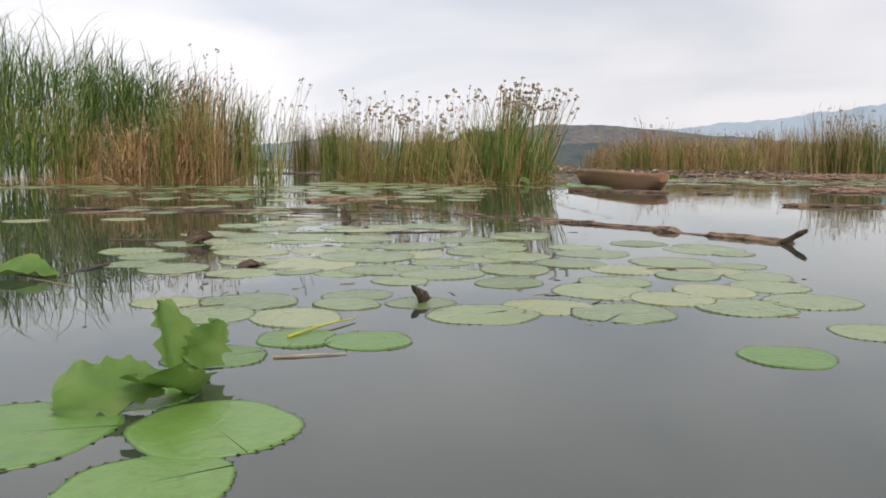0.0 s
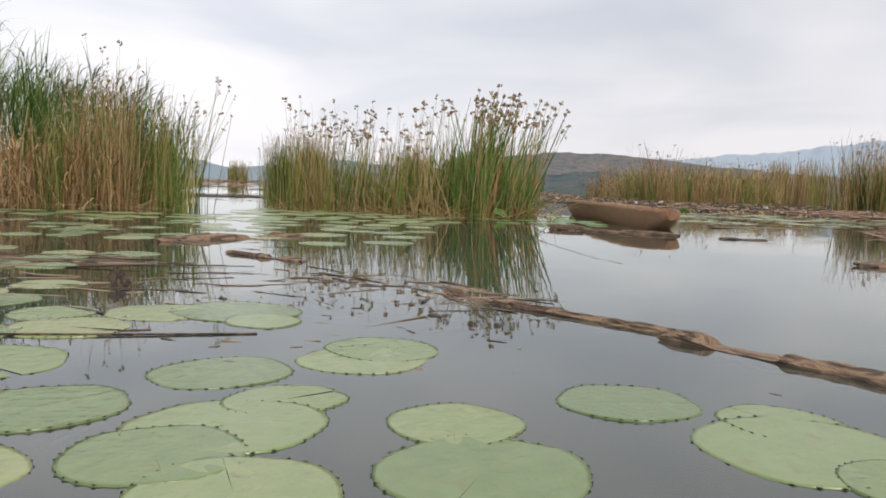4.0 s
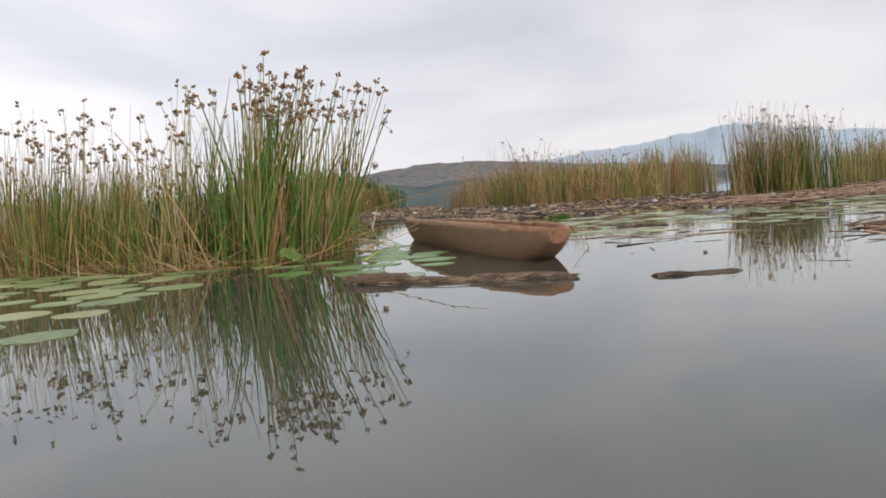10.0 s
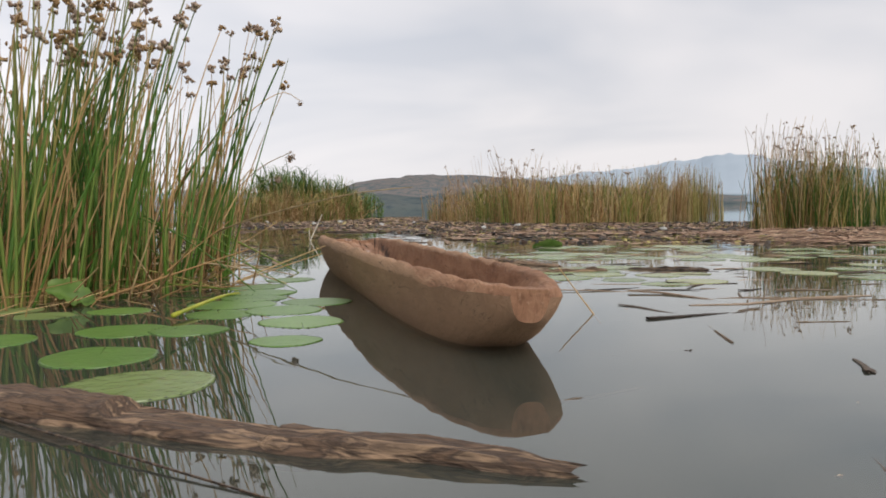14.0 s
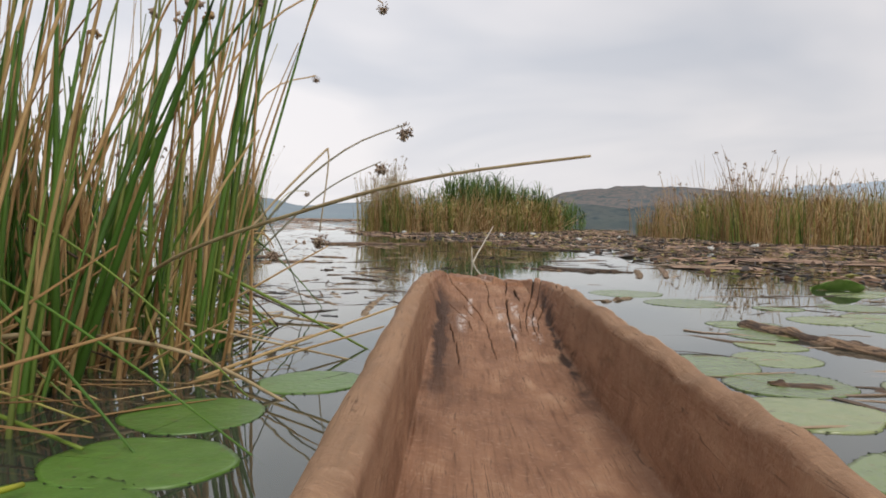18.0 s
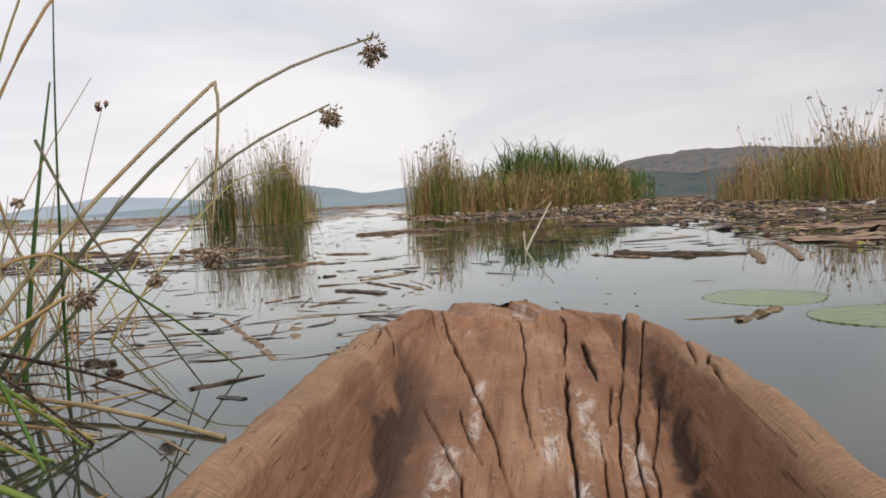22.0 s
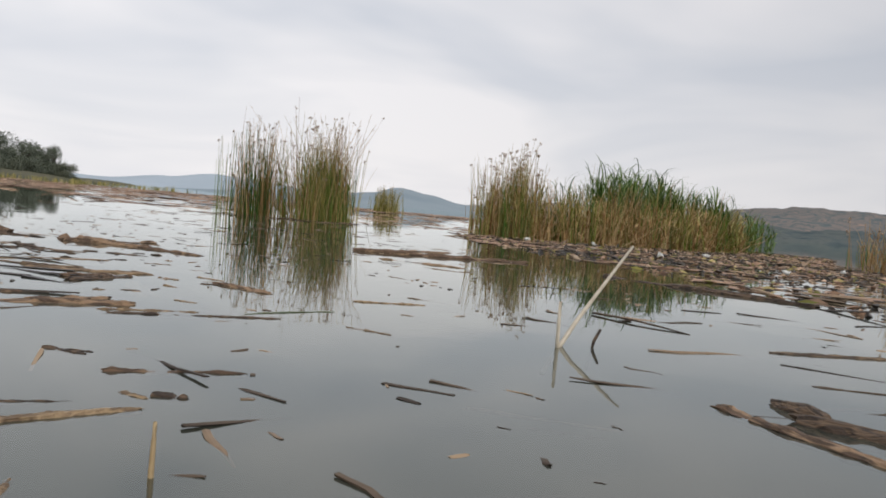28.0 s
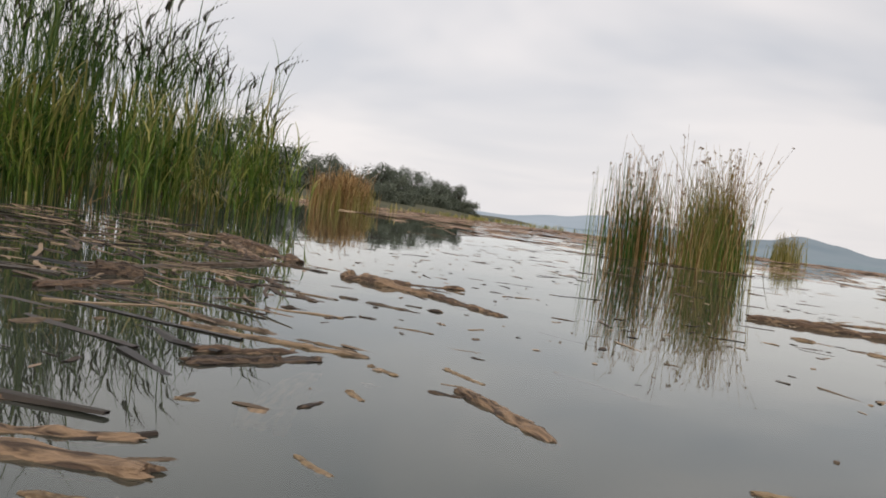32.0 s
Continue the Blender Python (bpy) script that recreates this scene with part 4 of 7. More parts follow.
reeds(bed_h, H_POLY, 611, "russet_stems", M_rust, 420, (1.4, 2.3), 0.015, 0.14, 0.14, 0.05, seg=4, head_size=0.09, tall=h_tall)
blades(bed_h, H_POLY, 613, "russet_blades", M_rust, 220, (1.3, 2.2), 0.018, 0.4, "dry drooping leaves", h_tall, leaves=4)
reeds(bed_h, H_POLY, 612, "olive_stems", M_olive, 420, (0.8, 1.6), 0.016, 0.12, 0.10, seg=4)
far_marsh = thing("reed_fringe", "low hazy line of marsh reeds along the far shore", "reeds", BED, at=(-60, 100, 0))
reeds(far_marsh, [(-70, 60), (-38, 62), (-60, 120), (-120, 190), (-150, 170), (-100, 100)], 621, "olive_stems", M_olive, 900, (0.3, 0.8), 0.05, 0.05, 0.05, seg=3)


# ---- bent and broken stems that hang out over the water beside the boat ----
def bent_reed(label, pts, r, mat, head=0.0, head_mat=None, tip=0.5):
    ob = thing("bent_reed", label, "reed", "reeds leaning over the water")
    g = Geo()
    vs = [Vector(p) for p in pts]
    fine = []
    for i in range(len(vs) - 1):
        p0, p1, p2, p3 = vs[max(0, i - 1)], vs[i], vs[i + 1], vs[min(len(vs) - 1, i + 2)]
        for s in (0, 0.25, 0.5, 0.75):
            fine.append(0.5 * (2 * p1 + (p2 - p0) * s + (2 * p0 - 5 * p1 + 4 * p2 - p3) * s * s + (3 * p1 - p0 - 3 * p2 + p3) * s**3))
    fine.append(vs[-1])
    n = len(fine)
    g.tube(fine, [r * (1 - (1 - tip) * i / (n - 1)) for i in range(n)], 7, cap=True)
    part("stem", g.mesh("stem", mat), ob)
    if head:
        hg, rg = Geo(), random.Random(int(abs(pts[-1][0]) * 1000))
        for _ in range(170):
            ax = Vector((rg.gauss(0, 0.7), rg.gauss(0, 0.7), rg.gauss(-0.8, 0.7))).normalized()
            hg.spindle(fine[-1] + Vector((0, 0, -head * 0.5)) + ax * head * rg.uniform(0.1, 0.75), ax, head * rg.uniform(0.2, 0.42), head * rg.uniform(0.05, 0.10))
        part("seed_head", hg.mesh("seed_head", head_mat or M_head), ob, "drooping brown seed head")
    return ob


bent_reed("long dry straw-coloured cane leaning far out of the bulrushes", [(1.6, 20.25, 0.10), (2.05, 19.88, 0.36), (2.44, 19.55, 0.51), (3.03, 19.05, 0.655), (3.32, 18.8, 0.705), (3.62, 18.55, 0.73)], 0.009, M_straw, tip=0.3)
bent_reed("arching dark green reed with a drooping brown seed head", [(1.62, 21.4, 0.0), (1.95, 21.75, 0.62), (2.3, 22.1, 1.02), (2.62, 22.48, 1.22)], 0.009, M_dull, 0.085)
bent_reed("thin brown reed bowed low with a dark seed head", [(1.6, 21.5, 0.0), (1.9, 21.85, 0.45), (2.2, 22.1, 0.78), (2.49, 22.32, 0.96)], 0.0075, M_dull, 0.07)
bent_reed("broken reed folded sharply down at its kink", [(1.58, 21.2, 0.0), (1.9, 21.55, 0.55), (2.2, 21.88, 0.97), (2.237, 21.91, 0.99), (2.235, 21.91, 0.86), (2.19, 21.9, 0.50)], 0.008, M_straw, 0.08)
bent_reed("slim reed arching out of the clump with a small head", [(1.5, 21.2, 0.0), (1.75, 21.4, 0.8), (1.95, 21.6, 1.3), (2.17, 21.87, 1.45)], 0.007, M_dry, 0.035)
bent_reed("reed bent into the water with a soaked seed head", [(1.4, 21.9, 0.0), (1.55, 22.05, 0.42), (1.7, 22.22, 0.5), (1.76, 22.27, 0.38)], 0.007, M_dry, 0.06)
bent_reed("thick pale cane bowed into the water", [(1.62, 19.6, 0.16), (1.92, 19.62, 0.18), (2.315, 19.67, 0.12), (2.73, 19.52, -0.01)], 0.011, M_straw)
bent_reed("long pale cane lying from the clump onto the water", [(1.6, 20.1, 0.22), (1.91, 20.15, 0.18), (2.356, 20.18, 0.1), (2.77, 20.34, -0.01)], 0.008, M_straw)
bent_reed("green reed fallen flat over the water", [(1.75, 20.25, 0.58), (2.1, 20.36, 0.38), (2.45, 20.5, 0.18), (2.78, 20.6, -0.01)], 0.010, M_green)
bent_reed("bright yellow-green reed lying across lily pads", [(2.22, 17.45, 0.03), (2.34, 18.04, 0.045), (2.40, 18.32, 0.045), (2.45, 18.54, 0.03)], 0.013, M_fresh_stem)
bent_reed("green reed fallen onto the water before the clump", [(1.2, 19.45, 0.10), (1.65, 19.25, 0.06), (2.05, 19.03, 0.045), (2.41, 18.84, 0.02)], 0.010, M_green)
bent_reed("thin hooked reed with a hanging dry tip", [(1.7, 20.0, 0.0), (2.2, 20.3, 1.2), (2.6, 20.55, 1.62), (2.8, 20.7, 1.58)], 0.006, M_dry, 0.04)
bent_reed("straight thin reed slanting up beyond the clump", [(0.55, 23.6, -0.05), (0.70, 23.85, 0.29), (0.73, 24.2, 0.62), (0.75, 24.64, 0.94)], 0.006, M_olive)
bent_reed("thin reed arching low over open water with a small head", [(1.15, 22.8, -0.05), (1.36, 23.05, 0.35), (1.33, 23.6, 0.61), (1.26, 24.3, 0.80), (1.17, 25.2, 0.84)], 0.006, M_olive, 0.045)
bent_reed("jointed straw-coloured cane lying out over the water", [(1.2, 21.7, 0.09), (1.56, 21.63, 0.05), (2.01, 21.52, 0.025), (2.48, 21.31, 0.005)], 0.009, M_straw, tip=0.8)
bent_reed("dry brown leaf strip lying on the water", [(1.5, 21.35, 0.05), (1.71, 21.45, 0.03), (1.87, 21.6, 0.02), (1.97, 21.88, 0.003)], 0.006, M_dry)
bent_reed("thin broken straw hanging into the water", [(1.9, 21.45, 0.82), (1.98, 21.5, 0.60), (2.08, 21.65, 0.30), (2.09, 21.97, -0.02)], 0.005, M_dull)
bent_reed("short dry straw hanging into the water", [(1.82, 21.38, 0.66), (1.85, 21.4, 0.52), (1.88, 21.5, 0.28), (1.74, 21.8, -0.02)], 0.005, M_straw)
bent_reed("dry reed hanging low with a soaked brown head", [(1.7, 21.1, 0.2), (1.9, 21.2, 0.45), (2.03, 21.3, 0.5), (2.08, 21.35, 0.42)], 0.006, M_dry, 0.06)
stray = thing("reed_tuft", "thin stray reeds fanning out beyond the bulrush clump", "reeds", BED, at=(0.4, 23.6, 0))
reeds(stray, [(0.0, 23.2), (0.7, 23.2), (0.6, 23.9), (0.0, 23.9)], 631, "stems", M_olive, 20, (0.3, 0.95), 0.005, 0.4, 0.2, seg=6, sides=5, broken=0.5)
reeds(stray, [(0.6, 22.3), (1.5, 22.2), (1.4, 22.9), (0.4, 23.2)], 632, "dark_stems", M_rust, 18, (0.3, 1.0), 0.005, 0.4, 0.2, seg=6, sides=5, broken=0.6)
rng = random.Random(31)
for k in range(30):
    a = rng.gauss(0.0, 0.6)
    x, y = rng.uniform(1.3, 1.9), rng.uniform(18.9 if k < 12 else 19.8, 21.6)
    ln = rng.uniform(0.6, 1.5)
    up = rng.uniform(0.05, 0.6)
    dx, dy = min(math.cos(a) * ln, (2.9 if y < 19.6 else 2.15) - x), math.sin(a) * ln * 0.6
    bent_reed("collapsed reed leaning from the clump to the water", [(x, y, up), (x + dx * 0.35, y + dy * 0.35, up * 0.70), (x + dx * 0.7, y + dy * 0.7, up * 0.33), (x + dx, y + dy, -0.02)], rng.uniform(0.004, 0.009), rng.choice((M_green, M_deep, M_deep, M_deep, M_dry, M_olive, M_rust, M_darklog, M_darklog)))


# ---- lily pads ----
def pad_mesh(seed, r=0.5):
    """A round toothed floating leaf with one notch, a low wavy rim and veins; radius r before scaling."""
    rg, g = random.Random(seed), Geo()
    n, rings = 64, (0.0, 0.3, 0.6, 0.8, 0.94, 1.0)
    gap = radians(rg.choice((0.25, 0.3, 0.4, 0.5, 1.5, 3.5)))
    wob = [rg.uniform(-0.028, 0.028) for _ in range(5)]
    ph = [rg.uniform(0, 6.28) for _ in range(5)]
    for j, q in enumerate(rings):
        for i in range(n + 1):
            a = gap + (2 * math.pi - 2 * gap) * i / n
            edge = 1 + sum(w * math.cos((k + 2) * a + p) for k, (w, p) in enumerate(zip(wob, ph)))
            tooth = (0.010 if i % 2 else -0.006) if j == 5 else 0
            rr = r * (q * edge + tooth)
            z = 0.0016 + 0.0009 * math.sin(3 * a + ph[0]) * q + 0.0007 * math.cos(13 * a + ph[2]) * q * (1 - q) * 2
            if j == 5:
                z += (0.0022 if i % 2 else 0.0006) * max(0, math.sin(2 * a + ph[1])) - 0.0006
            g.v.append(Vector((rr * math.cos(a), rr * math.sin(a), z)))
    for j in range(5):
        for i in range(n):
            a = j * (n + 1) + i
            g.f.append((a, a + 1, a + n + 2, a + n + 1) if j else (a, a + n + 2, a + n + 1))
            g.mi.append(0)
    # teeth and the dark turned-down edge
    rim = 5 * (n + 1)
    low = len(g.v)
    for i in range(n + 1):
        g.v.append(g.v[rim + i] * 1.004 + Vector((0, 0, -0.005)))
    for i in range(n):
        g.f.append((rim + i, rim + i + 1, low + i + 1, low + i))
        g.mi.append(0)
    for i in range(1, n, 2):
        p = g.v[rim + i]
        if rg.random() < 0.35 + 0.65 * (0.5 + 0.5 * math.sin(2 * math.atan2(p.y, p.x) + ph[1])):
            first = len(g.v)
            g.spindle(p, Vector((-p.y, p.x, 0)).normalized(), 0.032, 0.0085, 1)
            for v in g.v[first:]:
                v.z = p.z + (v.z - p.z) * 0.3
    return g


def split_pad(g, top):
    """The leaf and its dark teeth as two meshes."""
    teeth = Geo()
    teeth.v = g.v
    teeth.f = [f for f, m in zip(g.f, g.mi) if m]
    used = {i: k for k, i in enumerate(sorted({i for f in teeth.f for i in f}))}
    teeth.v, teeth.f = [g.v[i] for i in used], [tuple(used[i] for i in f) for f in teeth.f]
    leaf = Geo()
    leaf.f = [f for f, m in zip(g.f, g.mi) if not m]
    used = {i: k for k, i in enumerate(sorted({i for f in leaf.f for i in f}))}
    leaf.v, leaf.f = [g.v[i] for i in used], [tuple(used[i] for i in f) for f in leaf.f]
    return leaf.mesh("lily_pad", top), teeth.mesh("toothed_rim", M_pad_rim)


PADS = [pad_mesh(40 + k).mesh("lily_pad", M_pad, M_pad_rim) for k in range(7)]
PAIRS = [split_pad(pad_mesh(40 + k), M_pad) for k in range(9)]
FRESH = [split_pad(pad_mesh(60 + k), M_pad_fresh) for k in range(4)]
placed_pads = []
rng = random.Random(9)


def in_boat(x, y, margin=0.0):
    """Whether a spot lies under the canoe."""
    back = BOW[1] - y
    return -margin < back < 6.0 + margin and abs(x - BOW[0] - back * math.tan(radians(BOW_TURN))) < 0.39 + margin


def lily_pad(x, y, d, z=0.0):
    if in_boat(x, y, 0.42 * d):
        return None
    fresh = 16.0 < y < 20.5 and x < 3.2 or y < 3.3
    leaf, teeth = rng.choice(FRESH if fresh else PAIRS)
    ob = new("lily_pad", leaf)
    k = len(placed_pads)
    ob.matrix_basis = pose(x, y, 0.0006 * (k % 5) + z, rng.gauss(0, 0.05), rng.gauss(0, 0.05), rng.uniform(0, 360)) @ Matrix.Diagonal((d, d * rng.uniform(0.88, 1), 1, 1))
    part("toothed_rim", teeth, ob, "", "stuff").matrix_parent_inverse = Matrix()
    placed_pads.append((x, y, d))
    return tagged(ob, "fresh green lily pad with a toothed rim beside the bulrushes" if fresh else "round pale green lily pad with a toothed dark rim afloat", "lily pad", "lily pads on the lake")


def pad_field(poly, n, dmin, dmax, apart=0.72, far=False):
    tries = made = 0
    rest = Geo()
    while made < n and tries < n * 40:
        tries += 1
        (x, y), d = scatter(rng, poly, 1)[0], rng.uniform(dmin, dmax)
        if all((x - u) ** 2 + (y - v) ** 2 > (apart * 0.5 * (d + e)) ** 2 for u, v, e in placed_pads):
            made += 1
            if not far:
                lily_pad(x, y, d)
                continue
            placed_pads.append((x, y, d))
            m, first = pose(x, y, 0.0006 * (made % 5), 0, 0, rng.uniform(0, 360)) @ Matrix.Scale(d, 4), len(rest.v)
            me = PADS[made % 7]
            rest.v += [m @ v.co for v in me.vertices]
            for p in me.polygons:
                rest.f.append(tuple(first + i for i in p.vertices))
                rest.mi.append(p.material_index)
    if far:
        tagged(new("lily_pads", rest.mesh("lily_pads", M_pad_far, M_pad_rim)), "field of pale green lily pads floating far off", "lily pads", "", "stuff")


# the field crossed at the start, from its near edge to its far one
PADS_NEAR = [(-0.82, 2.53, 0.3), (-0.74, 2.94, 0.32), (1.04, 3, 0.3), (-0.29, 3.18, 0.3), (-0.54, 3.21, 0.3), (1.49, 3.37, 0.3), (-0.62, 3.58, 0.4), (-0.97, 3.62, 0.38), (1.2, 3.85, 0.41), (-0.46, 3.87, 0.3), (-1.23, 3.88, 0.3), (-0.15, 3.91, 0.3), (-0.88, 3.92, 0.42), (1.54, 4, 0.43), (0.95, 4.05, 0.37), (-0.44, 4.09, 0.33), (1.5, 4.41, 0.39), (-0.28, 4.52, 0.3), (0.79, 4.53, 0.37), (1.21, 4.76, 0.36), (-0.6, 4.77, 0.3), (-1.14, 4.77, 0.38), (-0.87, 4.85, 0.3)]
PADS_MIDDLE = [(-0.4, 4.93, 0.48), (0.32, 4.96, 0.44), (-1.85, 5.11, 0.36), (-0.87, 5.16, 0.61), (1.61, 5.16, 0.3), (-1.22, 5.24, 0.37), (0.66, 5.24, 0.43), (-0.08, 5.26, 0.39), (1.27, 5.32, 0.5), (0.17, 5.37, 0.3), (-1.87, 5.46, 0.4), (-0.56, 5.52, 0.6), (-0.28, 5.61, 0.39), (-1.32, 5.72, 0.49), (0.87, 5.74, 0.5), (1.78, 5.76, 0.3), (0.13, 5.78, 0.42), (-0.86, 5.84, 0.47), (1.66, 5.98, 0.55), (0.23, 6.01, 0.5), (-0.64, 6.1, 0.33), (-0.31, 6.11, 0.48), (1.69, 6.2, 0.36)]
PADS_BEYOND = [(0.32, 6.27, 0.35), (-1.65, 6.35, 0.46), (1.3, 6.36, 0.41), (-1.48, 6.46, 0.41), (-1.15, 6.49, 0.56), (0.05, 6.57, 0.47), (-0.76, 6.59, 0.56), (-1.13, 6.74, 0.62), (-1.61, 6.78, 0.43), (0.47, 6.82, 0.45), (0.52, 7.01, 0.44), (-1.11, 7.05, 0.44), (-0.77, 7.24, 0.47), (-0.05, 7.52, 0.36), (-1.52, 7.63, 0.31), (-0.56, 7.66, 0.47), (-0.24, 7.76, 0.62), (-1.47, 8.47, 0.39), (-0.53, 11.83, 0.48), (0.07, 12.15, 0.54), (-0.76, 13.03, 0.62)]
# beside the bulrush clump
PADS_CLUMP = [(2.05, 17.13, 0.46), (2.12, 16.4, 0.5), (2.4, 15.8, 0.55), (2.43, 17.68, 0.42), (2.9, 17.28, 0.46), (2.55, 18.48, 0.44), (2.85, 16.66, 0.32), (2.57, 18.82, 0.48), (2.5, 19.3, 0.46), (2.45, 18.15, 0.55), (2.78, 17.79, 0.46), (2.72, 19.83, 0.42), (1.5, 16.9, 0.44), (3.1, 17.75, 0.38), (4.25, 23.72, 0.62), (4.6, 23.05, 0.6)]
for x, y, d in PADS_NEAR + PADS_MIDDLE + PADS_BEYOND + PADS_CLUMP:
    lily_pad(x, y, d)
pad_field([(-0.1, 3.6), (1.6, 3.8), (1.9, 5.2), (0.9, 6.4), (-0.2, 6.6), (-0.3, 4.6)], 12, 0.36, 0.5)
pad_field([(-2.4, 5.0), (-1.0, 4.6), (-0.6, 7.4), (-2.0, 8.6)], 10, 0.36, 0.48)
pad_field([(-4.2, 7.9), (-1.4, 7.9), (-1.2, 10.4), (-4.4, 10.6)], 12, 0.34, 0.5)
pad_field([(-5.5, 12.0), (-2.2, 11.8), (0.2, 12.4), (0.8, 15.0), (-3.6, 15.4), (-6.5, 15.0)], 48, 0.34, 0.5)
pad_field([(1.3, 16.6), (2.6, 16.9), (3.3, 18.0), (2.6, 19.4), (1.9, 18.4)], 4, 0.36, 0.48)
pad_field([(3.2, 19.3), (6.5, 18.4), (9.5, 19), (10, 23), (6.5, 24.6), (4.8, 22.8)], 70, 0.34, 0.55)
pad_field([(-9.5, 15.6), (-3.6, 15.4), (0.8, 15.0), (0.4, 17.4), (-3.2, 19.6), (-3.4, 17), (-8.5, 17.2)], 80, 0.34, 0.5, far=True)
pad_field([(-3.4, 18.6), (-1.2, 18.2), (1.0, 17.4), (2.0, 18.0), (1.0, 18.2), (-1.3, 19.4), (-3.2, 20)], 24, 0.3, 0.46, far=True)
pad_field([(9, 19), (16, 20), (18, 27), (11, 24.2)], 90, 0.36, 0.55, far=True)


def folded_leaf(label, at, size, turns, seed, fold=0.5, torn=0.1, mat=M_pad_under):
    """A torn piece of lily leaf: an uneven, ragged sheet, creased along its midrib."""
    rg, g = random.Random(seed), Geo()
    n, m = 14, 10
    cut = [rg.uniform(-torn, torn) for _ in range(n + 1)]
    cut2 = [rg.uniform(-torn, torn) for _ in range(n + 1)]
    for i in range(n + 1):
        s = i / n
        half = 0.42 * min(1, 0.45 + 2.2 * s, 0.35 + 1.6 * (1 - s))
        for k in range(m + 1):
            q = 2 * k / m - 1
            w = half + (cut[i] if q > 0 else cut2[i]) * abs(q) ** 3
            x = s - 0.5 + torn * 0.6 * noise.noise(Vector((q * 4, seed, 0))) * abs(2 * s - 1) ** 2
            z = abs(q) ** 1.2 * half * fold + 0.06 * noise.noise(Vector((s * 3, q * 2, seed))) + 0.02 * noise.noise(Vector((s * 9, q * 8, seed)))
            g.v.append(Vector((x, q * w * (1 - 0.3 * fold), z)) * size)
    for i in range(n):
        for k in range(m):
            a = i * (m + 1) + k
            g.f.append((a, a + 1, a + m + 2, a + m + 1))
            g.mi.append(0)
    ob = tagged(new("folded_lily_leaf", g.mesh("folded_lily_leaf", mat)), label, "lily leaf", "raised lily leaves")
    ob.matrix_basis = pose(*at, *turns)
    return ob


folded_leaf("torn green lily leaf standing upright out of the water", (-0.80, 2.72, 0.10), 0.24, (8, -70, 150), 1, 0.35, 0.12)
folded_leaf("folded bright green lily leaf lying half submerged", (-0.70, 2.44, 0.05), 0.24, (-14, 24, 75), 2, 0.3, 0.16)
folded_leaf("curled green lily leaf beside a larger pad", (-0.86, 2.44, 0.03), 0.26, (32, -6, 20), 3, 0.3, 0.08)
folded_leaf("narrow torn strip of lily leaf standing up", (-0.70, 2.74, 0.09), 0.15, (80, -60, 20), 8, 0.2, 0.1)
folded_leaf("dark crumpled lily leaf tip above the water", (-0.17, 3.93, 0.02), 0.11, (20, -50, 130), 9, 0.9, 0.16, M_darklog)
folded_leaf("crumpled lily leaf tipped on its edge", (-2.20, 4.60, 0.01), 0.30, (15, 5, 10), 4)
folded_leaf("curled brown dead lily leaf standing among pads", (-1.82, 6.26, 0.005), 0.20, (25, -18, 40), 5, 0.8, 0.14, M_darklog)
folded_leaf("small dark lily leaf tip standing in open water", (-1.11, 8.52, 0.03), 0.16, (30, -40, 100), 10, 0.5, 0.12, M_darklog)
folded_leaf("torn brown edge of a lily leaf turned up", (-1.15, 5.03, -0.004), 0.16, (10, -6, 30), 11, 0.4, 0.16, M_darklog)
folded_leaf("dark green lily leaf tilted up in the shade of the reeds", (1.45, 18.3, 0.05), 0.30, (40, 20, 30), 6)
folded_leaf("raised green lily leaf in the drifted litter", (6.15, 24.5, 0.0), 0.42, (4, 2, 170), 7)
big = lily_pad(-1.02, 2.22, 0.52)
big["label"] = "large veined fresh green lily pad with a wavy edge"
lily_pad(-0.58, 1.95, 0.34)
lily_pad(-0.55, 2.28, 0.42)


def water_lily(at, size):
    ob = thing("water_lily", "open white water lily flower floating among pads", "flower")
    rg = random.Random(3)
    for ring, (n, tilt, ln) in enumerate(((9, 0.18, 1.0), (7, 0.45, 0.85), (5, 0.9, 0.6))):
        for k in range(n):
            a = 6.283 * k / n + ring * 0.4
            way = Vector((math.cos(a), math.sin(a), 0))
            g = Geo()
            pts = [Vector((0, 0, 0.01)) + way * size * ln * u * math.cos(tilt * u) + Vector((0, 0, size * ln * u * math.sin(tilt * u * 0.8))) for u in (0, 0.35, 0.7, 1)]
            g.ribbon(pts, [size * 0.06, size * 0.16, size * 0.13, 0.002], Vector((-way.y, way.x, 0)), 0.3)
            p = part("petal", g.mesh("petal", M_petal), ob)
    ob.location = at
    return ob


water_lily((-0.92, 6.30, 0.004), 0.055)
water_lily((-0.86, 5.45, 0.004), 0.038)


